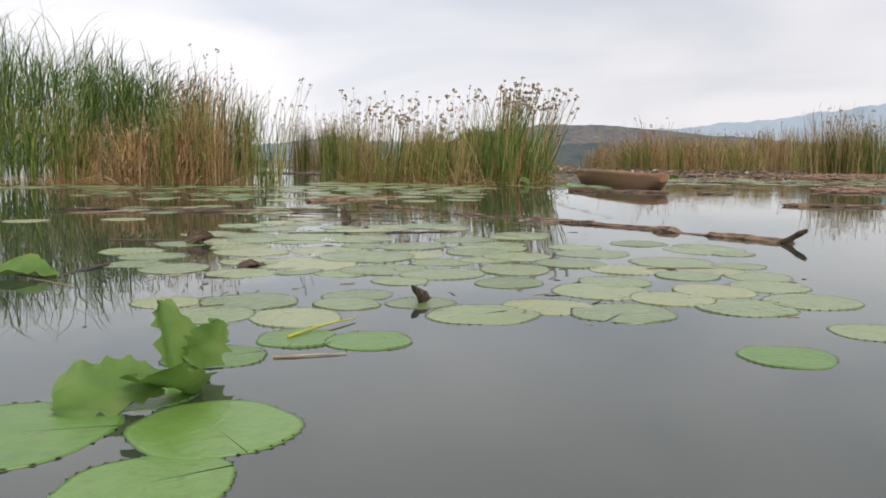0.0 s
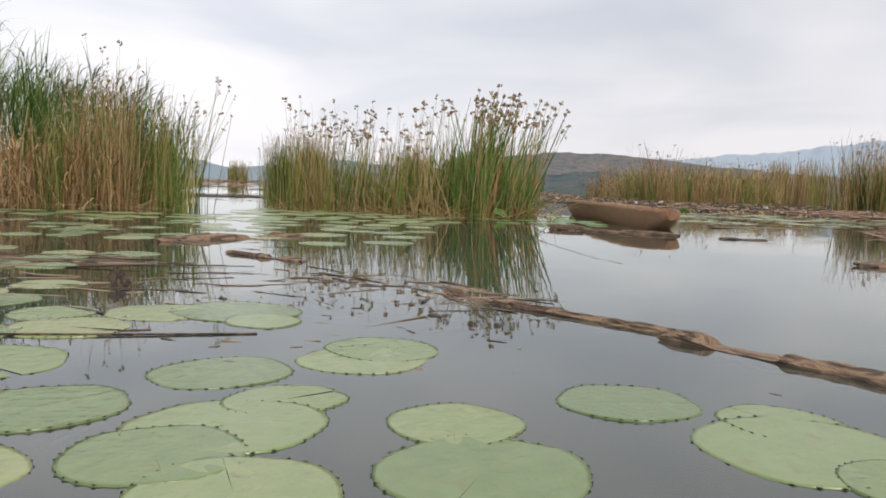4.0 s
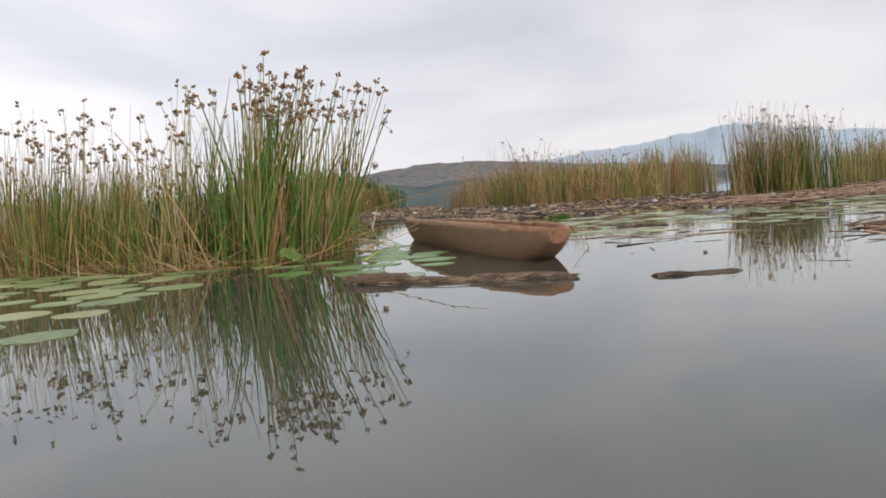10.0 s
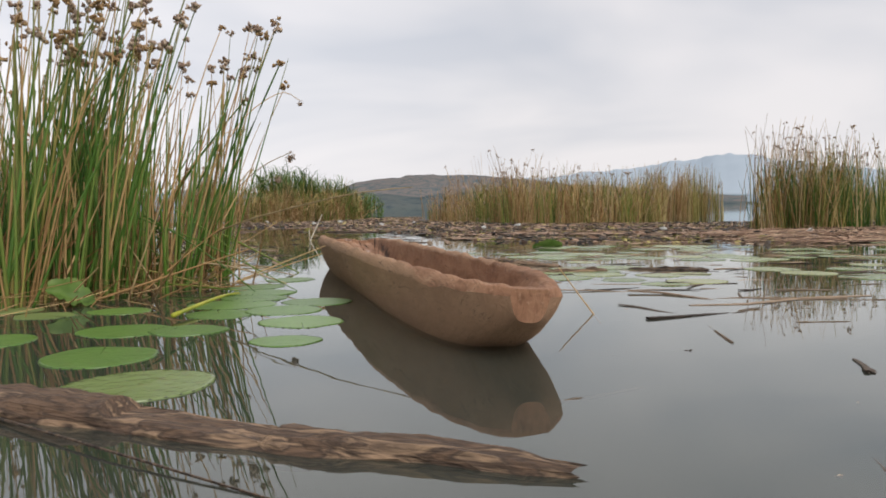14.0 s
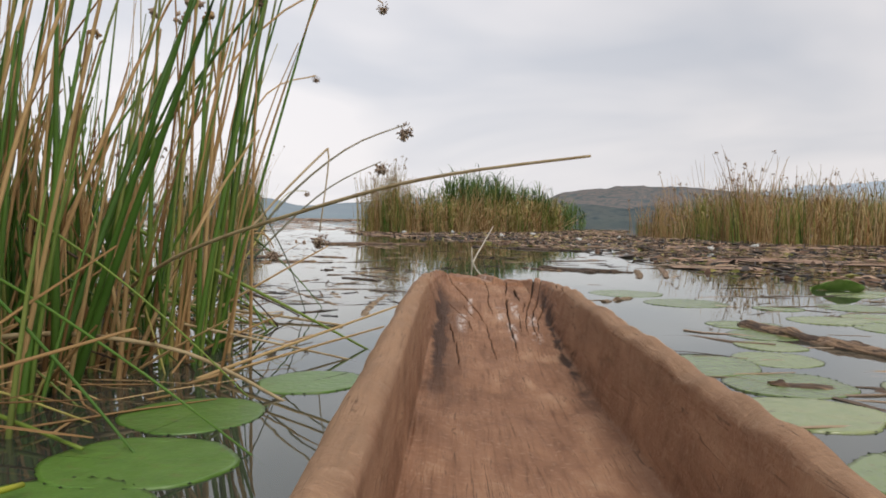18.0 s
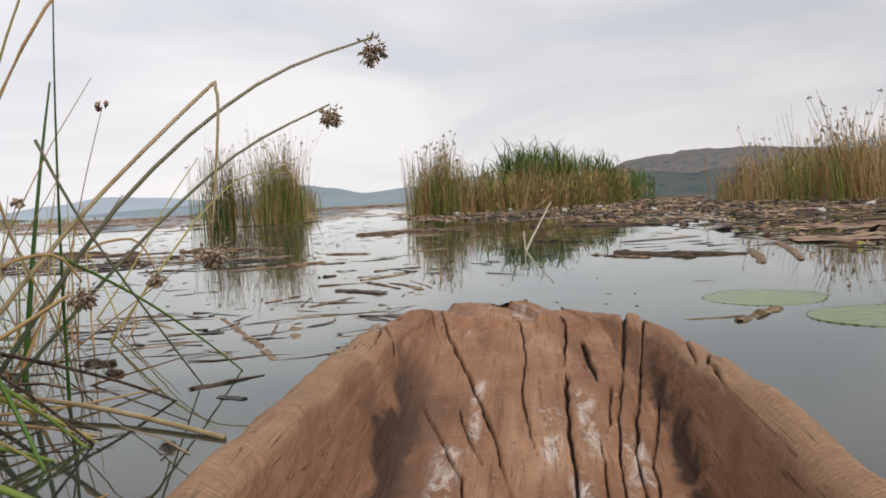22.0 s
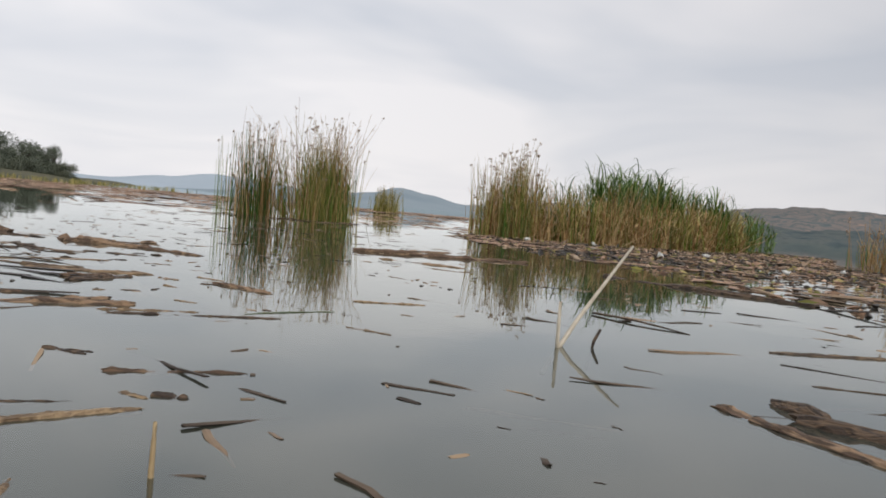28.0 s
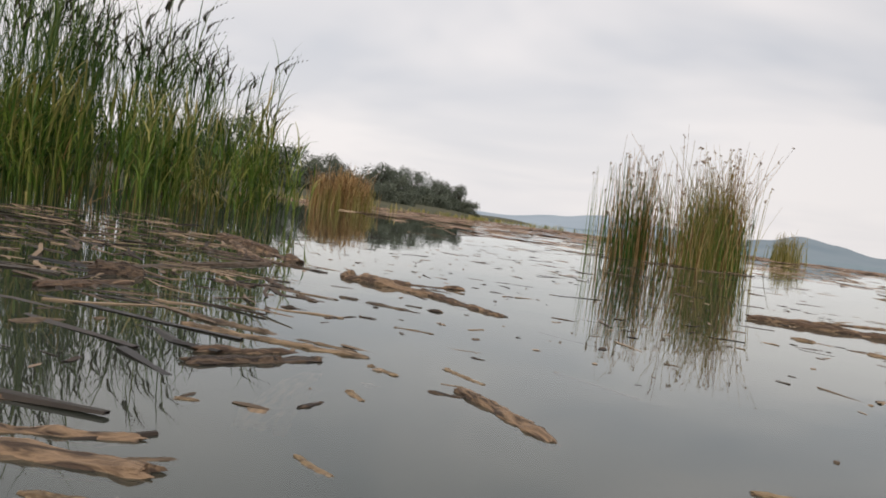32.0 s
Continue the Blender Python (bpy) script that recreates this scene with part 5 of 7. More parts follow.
# ---- driftwood, each log for itself ----
def log_geo(ln, r, seed, flat=0.75, bend=0.03, knots=4, taper=0.7, split=0.5):
    """A waterlogged trunk along x: fissured bark, knots, blunt broken ends and a stretch that has split away."""
    rg, g = random.Random(seed), Geo()
    n, sides = max(16, min(64, int(ln / max(r, 0.02) * 3.0))), 16
    bumps = [(rg.random(), rg.uniform(0, 6.28), rg.uniform(0.15, 0.5)) for _ in range(knots)]
    cut = (rg.uniform(0.0, 0.7), rg.uniform(0.15, 0.35)) if rg.random() < split else (9, 0)
    rag = [[rg.uniform(-1, 1) for _ in range(sides)] for _ in range(2)]
    for i in range(n):
        s = i / (n - 1)
        x = s * ln / r
        c = Vector(((s - 0.5) * ln, bend * ln * math.sin(s * 3.1 + seed) + 0.3 * r * noise.noise(Vector((x * 0.35, seed, 0))), 0.25 * r * noise.noise(Vector((x * 0.25, seed, 4)))))
        body = (1 - (1 - taper) * s) * (1 + 0.18 * noise.noise(Vector((x * 0.5, seed, 8)))) * min(1, 0.72 + 6 * min(s, 1 - s))
        for k in range(sides):
            a = 6.283 * k / sides
            u, w = math.cos(a), math.sin(a)
            rr = 1 + 0.26 * noise.noise(Vector((x * 0.10, u * 3.4, w * 3.4 + seed))) + 0.16 * noise.noise(Vector((x * 0.8, u * 1.8, w * 1.8 + seed))) + 0.10 * noise.noise(Vector((x * 2.6, u * 4, w * 4 + seed)))
            for bs, ba, bh in bumps:
                rr *= 1 + bh * math.exp(-((s - bs) * ln / (0.9 * r)) ** 2) * max(0, math.cos(a - ba))
            y, z = r * body * rr * u, r * flat * body * rr * w
            if cut[0] < s < cut[0] + cut[1]:
                z = min(z, r * flat * (0.25 + 0.12 * noise.noise(Vector((x, u * 4, seed)))))
            v = c + Vector((0, y, z))
            if i == 0 or i == n - 1:
                v.x += rag[1 if i else 0][k] * r * 0.55
            g.v.append(v)
    for i in range(n - 1):
        for k in range(sides):
            a, b = i * sides + k, i * sides + (k + 1) % sides
            g.f.append((a, b, b + sides, a + sides))
            g.mi.append(0)
    for e, ring in ((0, 0), (1, (n - 1) * sides)):
        hub = len(g.v)
        g.v.append(sum((g.v[ring + k] for k in range(sides)), Vector()) / sides + Vector(((0.4 if e == 0 else -0.4) * r, 0, 0)))
        for k in range(sides):
            f = (ring + k, ring + (k + 1) % sides, hub)
            g.f.append(f[::-1] if e == 0 else f)
            g.mi.append(0)
    return g


def log(label, p, q, r, mat=M_log, seed=1, flat=0.75, bend=0.02, knots=4, z=None, name="drift_log", group="drifting logs", taper=0.7):
    p, q = Vector(p).to_3d(), Vector(q).to_3d()
    ln, mid = (q - p).length, (p + q) / 2
    g = log_geo(ln, r, seed, flat, bend, knots, taper)
    ob = tagged(new(name, g.mesh(name, mat, smooth=False)), label, "log" if name == "drift_log" else "debris", group)
    d = (q - p).normalized()
    sunk = (0.22 if r < 0.04 else 0.12) * r * flat
    ob.matrix_basis = Matrix.Translation((mid.x, mid.y, (0.0 if z is None else z) - sunk)) @ d.to_track_quat("X", "Z").to_matrix().to_4x4()
    return ob


log("half-sunk rotten brown log with a pale broken end", (2.03, 15.52), (3.58, 14.72), 0.11, M_log, 2, taper=0.35, z=0.015)
log("dark sunken bark slab barely above the water", (4.00, 14.32), (4.54, 14.24), 0.05, M_darklog, 3, z=-0.008)
log("long pale rotten log floating among lily pads", (0.74, 8.62), (1.80, 7.40), 0.05, M_log, 4)
log("weathered log with peeling grey bark", (1.70, 7.45), (2.40, 6.42), 0.06, M_log, 5)
log("forked dark branch stub at the end of a log", (2.34, 6.50, 0.0), (2.48, 6.34, 0.12), 0.03, M_darklog, 6, z=0.05)
log("straight brown rotten log floating before the reeds", (-2.0, 11.5), (-0.92, 12.9), 0.075, M_log, 7)
log("thin soaked plank of driftwood", (-1.09, 10.6), (-0.38, 10.1), 0.05, M_log, 8)
log("long pale log with a splintered end in open water", (4.15, 11.05), (6.4, 10.6), 0.06, M_log, 9)
log("half-sunk mossy log near lily pads", (4.72, 21.85), (5.22, 20.6), 0.055, M_log, 10)
log("dark drift log with a pale side", (3.55, 27.0), (4.2, 26.2), 0.04, M_darklog, 20)
log("dark drift log tangled with another", (3.6, 26.75), (4.6, 26.35), 0.045, M_darklog, 21)
log("long reddish drift log near the litter", (-0.75, 33.2), (1.2, 34.2), 0.06, M_log, 22)
log("flat soaked log in streaks of reed", (2.3, 33.3), (4.3, 31.9), 0.06, M_darklog, 23)
log("pale log on the litter before the bulrushes", (5.5, 20.0), (4.4, 20.1), 0.045, M_log, 24)
log("drift log on the edge of the reed litter", (7.1, 16.7), (8.6, 16.2), 0.09, M_log, 25)
log("broken dark log in the litter", (6.7, 15.3), (8.0, 15.2), 0.05, M_darklog, 26)
log("wet brown stick afloat in open water", (6.4, 19.9), (5.4, 20.3), 0.04, M_darklog, 27)
log("long soaked tan stem lying just under the surface", (0.71, 27.01), (1.06, 27.26), 0.024, M_spongy, 201, 0.6, z=-0.005, name="drift_log", group="drifting logs", taper=0.8)
log("brown rotten stem floating low", (0.31, 27.00), (0.51, 27.32), 0.024, M_log, 202, 0.6, z=0.0, name="drift_log", group="drifting logs", taper=0.8)
log("grey waterlogged stem floating low", (0.51, 26.99), (0.65, 27.32), 0.018, M_piece, 203, 0.6, z=-0.004, name="drift_log", group="drifting logs", taper=0.8)
log("pale tan length of driftwood", (0.06, 27.11), (0.17, 27.24), 0.019, M_log, 204, 0.6, z=0.0, name="drift_log", group="drifting logs", taper=0.8)
log("blunt brown drift log tapering to one end", (-0.30, 27.89), (-0.19, 28.26), 0.038, M_log, 205, 0.7, z=0.0, name="drift_log", group="drifting logs", taper=0.35)
log("long grey drift stem", (-0.92, 28.24), (-0.15, 28.46), 0.026, M_piece, 206, 0.6, z=0.0, name="drift_log", group="drifting logs", taper=0.5)
log("oval grey leaf sheath floating flat", (0.48, 27.59), (0.03, 28.13), 0.048, M_piece, 207, 0.15, z=-0.01, name="leaf_sheath", group="floating reed pieces", taper=0.8)
log("pale cut log with a dark broken end", (-5.55, 31.08), (-3.28, 30.50), 0.080, M_log, 208, 0.8, z=0.0, name="drift_log", group="drifting logs", taper=0.8)
log("dark thin stick beside a cut log", (-4.04, 30.01), (-2.66, 30.30), 0.032, M_darklog, 209, 0.6, z=0.0, name="drift_log", group="drifting logs", taper=0.8)
log("drift log with a knotted mossy end", (-2.54, 30.35), (-1.65, 30.34), 0.068, M_log, 210, 0.8, z=0.0, name="drift_log", group="drifting logs", taper=0.6)
log("tan broken length of a drift log", (-1.81, 30.42), (-0.85, 30.14), 0.041, M_log, 211, 0.7, z=0.0, name="drift_log", group="drifting logs", taper=0.5)
log("grey bark strip lying beside a log", (-1.52, 29.50), (-0.99, 29.58), 0.028, M_piece, 212, 0.4, z=0.0, name="drift_log", group="drifting logs", taper=0.8)
log("tan log among drifting reeds", (-1.67, 27.87), (-1.86, 28.42), 0.042, M_log, 213, 0.6, z=0.0, name="drift_log", group="drifting logs", taper=0.8)
log("black waterlogged stump in drifted reed", (-2.22, 28.36), (-2.16, 28.62), 0.063, M_darklog, 214, 0.8, z=0.0, name="drift_log", group="drifting logs", taper=0.9)
log("grey soaked log floating low", (-0.83, 27.50), (-0.89, 27.85), 0.030, M_piece, 215, 0.6, z=-0.006, name="drift_log", group="drifting logs", taper=0.8)
log("short dark branch afloat", (-2.05, 28.99), (-1.83, 29.11), 0.030, M_darklog, 216, 0.6, z=0.0, name="drift_log", group="drifting logs", taper=0.8)
log("thin dark twig afloat", (-2.24, 29.47), (-1.32, 29.15), 0.026, M_darklog, 217, 0.6, z=0.0, name="drift_log", group="drifting logs", taper=0.8)
log("small broken root fragment afloat", (-1.17, 28.84), (-1.07, 28.91), 0.017, M_darklog, 218, 0.5, z=0.0, name="reed_root", group="floating reed pieces", taper=0.7)
log("small broken root fragment afloat", (-0.89, 29.10), (-0.82, 29.13), 0.017, M_darklog, 219, 0.5, z=0.0, name="reed_root", group="floating reed pieces", taper=0.7)
log("small broken root fragment afloat", (-1.07, 29.75), (-1.00, 29.79), 0.019, M_darklog, 220, 0.5, z=0.0, name="reed_root", group="floating reed pieces", taper=0.7)
log("small broken root fragment afloat", (0.03, 28.36), (0.19, 28.35), 0.016, M_spongy, 221, 0.5, z=0.0, name="reed_root", group="floating reed pieces", taper=0.7)
log("small broken root fragment afloat", (0.14, 28.62), (0.37, 28.58), 0.014, M_spongy, 222, 0.5, z=0.0, name="reed_root", group="floating reed pieces", taper=0.7)
log("small broken root fragment afloat", (0.73, 27.55), (0.87, 27.54), 0.012, M_spongy, 223, 0.5, z=0.0, name="reed_root", group="floating reed pieces", taper=0.7)
log("small broken root fragment afloat", (0.30, 28.05), (0.41, 28.01), 0.014, M_spongy, 224, 0.5, z=0.0, name="reed_root", group="floating reed pieces", taper=0.7)
log("small broken root fragment afloat", (0.23, 27.54), (0.27, 27.58), 0.012, M_spongy, 225, 0.5, z=0.0, name="reed_root", group="floating reed pieces", taper=0.7)
log("small broken root fragment afloat", (-0.62, 29.08), (-0.45, 29.16), 0.012, M_piece, 226, 0.5, z=0.0, name="reed_root", group="floating reed pieces", taper=0.7)
log("small broken root fragment afloat", (-0.85, 28.86), (-0.89, 29.07), 0.012, M_darklog, 227, 0.5, z=0.0, name="reed_root", group="floating reed pieces", taper=0.7)
log("small broken root fragment afloat", (0.38, 28.30), (0.48, 28.36), 0.012, M_darklog, 228, 0.5, z=0.0, name="reed_root", group="floating reed pieces", taper=0.7)
log("small broken root fragment afloat", (0.41, 27.79), (0.38, 27.89), 0.012, M_darklog, 229, 0.5, z=0.0, name="reed_root", group="floating reed pieces", taper=0.7)
log("long grey stem floating flat", (-0.76, 28.10), (-0.07, 28.44), 0.027, M_piece, 230, 0.6, z=0.0, name="drift_log", group="drifting logs", taper=0.8)
log("dark brown bark slab", (-0.15, 27.77), (-0.07, 28.24), 0.039, M_darklog, 231, 0.6, z=0.0, name="drift_log", group="drifting logs", taper=0.8)
log("row of tan drift stems lying together", (0.17, 26.78), (0.72, 27.23), 0.042, M_log, 232, 0.6, z=0.0, name="drift_log", group="drifting logs", taper=0.8)
log("yellowish broken root piece", (0.40, 28.41), (0.91, 28.24), 0.030, M_log, 233, 0.7, z=0.0, name="drift_log", group="drifting logs", taper=0.8)
log("thin brown cane afloat", (0.82, 26.94), (1.41, 27.41), 0.018, M_darklog, 234, 0.6, z=0.0, name="drift_log", group="drifting logs", taper=0.8)
log("small oval leaf sheath", (0.20, 27.97), (0.58, 27.62), 0.023, M_piece, 235, 0.15, z=-0.007, name="leaf_sheath", group="floating reed pieces", taper=0.8)
log("dark blunt drift log", (1.21, 25.66), (1.32, 25.75), 0.020, M_darklog, 236, 0.8, z=0.0, name="drift_log", group="drifting logs", taper=0.9)
log("long tan stem half under water", (1.66, 25.31), (1.95, 25.70), 0.021, M_spongy, 237, 0.6, z=0.0, name="drift_log", group="drifting logs", taper=0.8)
log("thin brown stick floating flat", (1.57, 26.01), (1.93, 26.24), 0.016, M_log, 238, 0.6, z=0.0, name="drift_log", group="drifting logs", taper=0.8)
log("ragged brown clod of rotting root", (1.87, 25.84), (1.97, 25.87), 0.017, M_darklog, 239, 0.6, z=0.0, name="reed_root", group="floating reed pieces", taper=0.9)
log("pale spongy root stem hanging under the surface", (2.09, 24.72), (1.82, 25.11), 0.020, M_spongy, 240, 0.6, z=-0.003, name="drift_log", group="drifting logs", taper=0.8)
log("wide spongy root stem under the surface", (2.30, 24.56), (2.03, 24.99), 0.029, M_spongy, 241, 0.4, z=-0.003, name="drift_log", group="drifting logs", taper=0.8)
log("bent pale root stem under the surface", (2.35, 24.63), (2.07, 25.16), 0.014, M_spongy, 242, 0.6, z=-0.003, name="drift_log", group="drifting logs", taper=0.8)
log("yellowish drift stem floating flat", (1.37, 28.38), (1.74, 28.59), 0.015, M_spongy, 243, 0.6, z=0.0, name="drift_log", group="drifting logs", taper=0.8)
log("grey sliver of bark", (1.75, 27.43), (1.99, 27.36), 0.012, M_piece, 244, 0.6, z=0.0, name="drift_log", group="drifting logs", taper=0.8)
log("brown drift stem by the islet", (-0.78, 33.49), (-0.01, 34.83), 0.033, M_log, 245, 0.6, z=0.0, name="drift_log", group="drifting logs", taper=0.8)
log("flat grey brown bark strip", (-0.01, 32.21), (1.00, 32.09), 0.032, M_piece, 246, 0.6, z=0.0, name="drift_log", group="drifting logs", taper=0.8)
log("small broken root fragment afloat", (1.79, 25.82), (1.89, 25.80), 0.012, M_spongy, 247, 0.5, z=0.0, name="reed_root", group="floating reed pieces", taper=0.7)
log("short dark branch afloat", (1.20, 26.18), (1.37, 26.17), 0.012, M_darklog, 249, 0.6, z=0.0, name="drift_log", group="drifting logs", taper=0.8)
log("pale reddish root stem slanting under water", (2.16, 22.32), (0.99, 24.25), 0.028, M_spongy, 250, 0.6, z=-0.008, name="drift_log", group="drifting logs", taper=0.8)
log("broken tan root piece half afloat", (2.10, 22.80), (1.86, 23.45), 0.038, M_spongy, 251, 0.4, z=-0.009, name="drift_log", group="drifting logs", taper=0.8)
log("mossy yellow stem slanting under the surface", (2.51, 21.80), (2.37, 23.22), 0.034, M_spongy, 252, 0.6, z=-0.008, name="drift_log", group="drifting logs", taper=0.8)
log("thin brown root under the surface", (2.01, 22.75), (1.81, 23.29), 0.014, M_piece, 253, 0.6, z=-0.004, name="drift_log", group="drifting logs", taper=0.8)
log("grey sliver of bark", (1.79, 23.87), (1.92, 24.28), 0.014, M_piece, 254, 0.6, z=0.0, name="drift_log", group="drifting logs", taper=0.8)
log("thin tan reed sliver", (1.40, 24.12), (1.52, 24.41), 0.015, M_log, 255, 0.6, z=0.0, name="drift_log", group="drifting logs", taper=0.8)
log("dark curled bark flake", (1.70, 24.61), (2.07, 24.50), 0.025, M_darklog, 256, 0.4, z=0.0, name="drift_log", group="drifting logs", taper=0.8)
log("grey sliver of bark", (1.77, 25.13), (2.12, 24.65), 0.018, M_piece, 257, 0.6, z=0.0, name="drift_log", group="drifting logs", taper=0.8)
log("ragged grey bark flake", (1.95, 25.05), (2.30, 24.59), 0.022, M_piece, 258, 0.3, z=0.0, name="drift_log", group="drifting logs", taper=0.8)
log("grey sliver of bark", (1.75, 23.84), (1.60, 24.40), 0.014, M_piece, 259, 0.6, z=-0.004, name="drift_log", group="drifting logs", taper=0.8)
log("dark sodden leaf strip floating flat", (2.09, 21.87), (2.27, 22.06), 0.024, M_darklog, 269, 0.25, z=0.004, name="leaf_sheath", group="floating reed pieces", taper=0.3)
log("dark torn leaf floating flat", (1.68, 24.70), (2.09, 24.38), 0.03, M_darklog, 270, 0.25, z=0.004, name="leaf_sheath", group="floating reed pieces", taper=0.9)
log("black clod of rotting root afloat", (1.40, 22.34), (1.52, 22.30), 0.03, M_darklog, 271, 0.7, name="reed_root", group="floating reed pieces", taper=0.9)
log("black clod of rotting root afloat", (1.60, 22.16), (1.68, 22.12), 0.022, M_darklog, 272, 0.7, name="reed_root", group="floating reed pieces", taper=0.9)
log("dark waterlogged stem with a knotted end", (1.57, 25.53), (1.76, 25.67), 0.012, M_darklog, 273, 0.6, name="drift_log", group="drifting logs", taper=0.3)
log("dark stubby branch afloat", (1.19, 26.18), (1.36, 26.21), 0.014, M_darklog, 274, 0.6, name="drift_log", group="drifting logs", taper=0.6)
log("tan log floating beyond the clump", (-2.38, 30.19), (-1.97, 31.01), 0.050, M_log, 260, 0.6, z=0.0, name="drift_log", group="drifting logs", taper=0.8)
log("knotty brown log by the litter", (3.38, 26.82), (3.82, 26.32), 0.034, M_log, 261, 0.6, z=0.0, name="drift_log", group="drifting logs", taper=0.8)
log("long grey stick by the litter", (3.64, 28.40), (4.52, 28.82), 0.024, M_piece, 262, 0.6, z=0.0, name="drift_log", group="drifting logs", taper=0.8)
log("pale root piece near lily pads", (4.71, 26.75), (4.54, 25.49), 0.041, M_spongy, 263, 0.5, z=0.0, name="drift_log", group="drifting logs", taper=0.8)
log("tan log slanting away from lily pads", (5.03, 27.44), (4.85, 25.61), 0.036, M_log, 264, 0.6, z=0.0, name="drift_log", group="drifting logs", taper=0.8)
log("spongy tan root afloat near lily pads", (4.02, 22.98), (4.23, 23.33), 0.031, M_spongy, 265, 0.6, z=0.0, name="drift_log", group="drifting logs", taper=0.8)
log("small root fragment under the surface", (2.56, 23.41), (2.49, 23.82), 0.013, M_spongy, 266, 0.5, z=-0.004, name="reed_root", group="floating reed pieces", taper=0.7)
log("tan drift stems beyond the clump", (-5.06, 30.96), (-3.01, 30.01), 0.050, M_log, 267, 0.6, z=0.0, name="drift_log", group="drifting logs", taper=0.8)
log("grey log floating beyond the clump", (-2.53, 28.46), (-3.01, 30.01), 0.050, M_piece, 268, 0.6, z=0.0, name="drift_log", group="drifting logs", taper=0.8)
for k, (x, y, a, ln, rad) in enumerate(((0.2, 8.0, -55, 0.62, 0.035), (0.73, 7.78, -40, 0.36, 0.045), (0.7, 8.56, -8, 0.16, 0.025), (0.89, 8.13, -30, 0.2, 0.04), (-0.32, 8.67, 5, 0.2, 0.02), (-0.5, 7.75, -30, 0.45, 0.04), (-0.2, 9.0, -40, 0.5, 0.03), (0.25, 9.2, -20, 0.3, 0.03))):
    c, s = math.cos(radians(a)) * ln / 2, math.sin(radians(a)) * ln / 2
    log("broken tan reed root floating low in the water", (x - c, y - s), (x + c, y + s), rad * 0.6, rng.choice((M_spongy, M_spongy, M_piece)), 60 + k, 0.5, z=-0.2 * rad, name="reed_root", group="floating reed pieces")

stick = thing("forked_stick", "bleached forked reed stick standing out of the water", "stick")
for nm, pts, r in (("main_stem", [(2.66, 27.5, -0.1), (2.74, 27.85, 0.10), (2.82, 28.3, 0.28), (2.9, 28.77, 0.46)], 0.012), ("side_stem", [(2.70, 27.62, -0.1), (2.69, 27.66, 0.08), (2.68, 27.72, 0.20)], 0.010), ("dark_stem", [(2.82, 27.75, -0.1), (2.84, 27.8, 0.03), (2.86, 27.84, 0.08)], 0.009)):
    g = Geo()
    g.tube([Vector(p) for p in pts], [r * (1 - 0.12 * i) for i in range(len(pts))], 7, cap=True)
    part(nm, g.mesh(nm, M_darklog if nm == "dark_stem" else M_pale), stick)
bent_reed("dark thin twig lying on the surface", [(2.66, 29.2, 0.01), (2.96, 28.97, 0.015), (3.26, 28.73, 0.0)], 0.008, M_darklog)
bent_reed("pale thin reed leaning up from the water", [(4.5, 17.2, -0.05), (4.42, 17.35, 0.1), (4.35, 17.5, 0.24)], 0.005, M_dry)
bent_reed("green cut reed floating on the surface", [(1.23, 27.40, 0.000), (1.36, 27.64, 0.002), (1.48, 27.87, 0.000)], 0.003, M_dull)
bent_reed("green cut reed floating beside another", [(1.25, 27.48, 0.000), (1.36, 27.68, 0.001), (1.50, 27.84, 0.000)], 0.003, M_dull)
bent_reed("dry reed sticking up from the water", [(2.30, 25.27, -0.1), (2.28, 25.3, 0.02), (2.26, 25.33, 0.10)], 0.008, M_straw)
bent_reed("thin twig lying in the water by the bulrushes", [(2.1, 15.4, 0.01), (2.5, 15.0, 0.015), (2.95, 14.6, 0.0)], 0.005, M_darklog)


# ---- small floating pieces near the boat's way, one by one ----
def piece_mesh(seed, kind):
    rg, g = random.Random(seed), Geo()
    if kind == "stem":
        g = log_geo(1.0, 0.05 + 0.02 * (seed % 3), 300 + seed, 0.5, 0.05, 3, 0.6 + 0.1 * (seed % 4), 0.6)
    elif kind == "leaf":
        pts = [Vector((u - 0.5, 0.06 * math.sin(u * 3 + seed), 0.004 + 0.01 * math.sin(u * 6 + seed))) for u in (0, 0.2, 0.45, 0.7, 0.9, 1)]
        g.ribbon(pts, [0.02, 0.07, 0.09, 0.08, 0.04, 0.002], Vector((0, 1, 0)), 0.2)
    else:
        for _ in range(7):
            ax = Vector((rg.gauss(0, 1), rg.gauss(0, 1), rg.gauss(0, 0.3))).normalized()
            g.spindle(ax * rg.uniform(0.05, 0.25), ax, rg.uniform(0.4, 0.8), rg.uniform(0.1, 0.22))
    return g


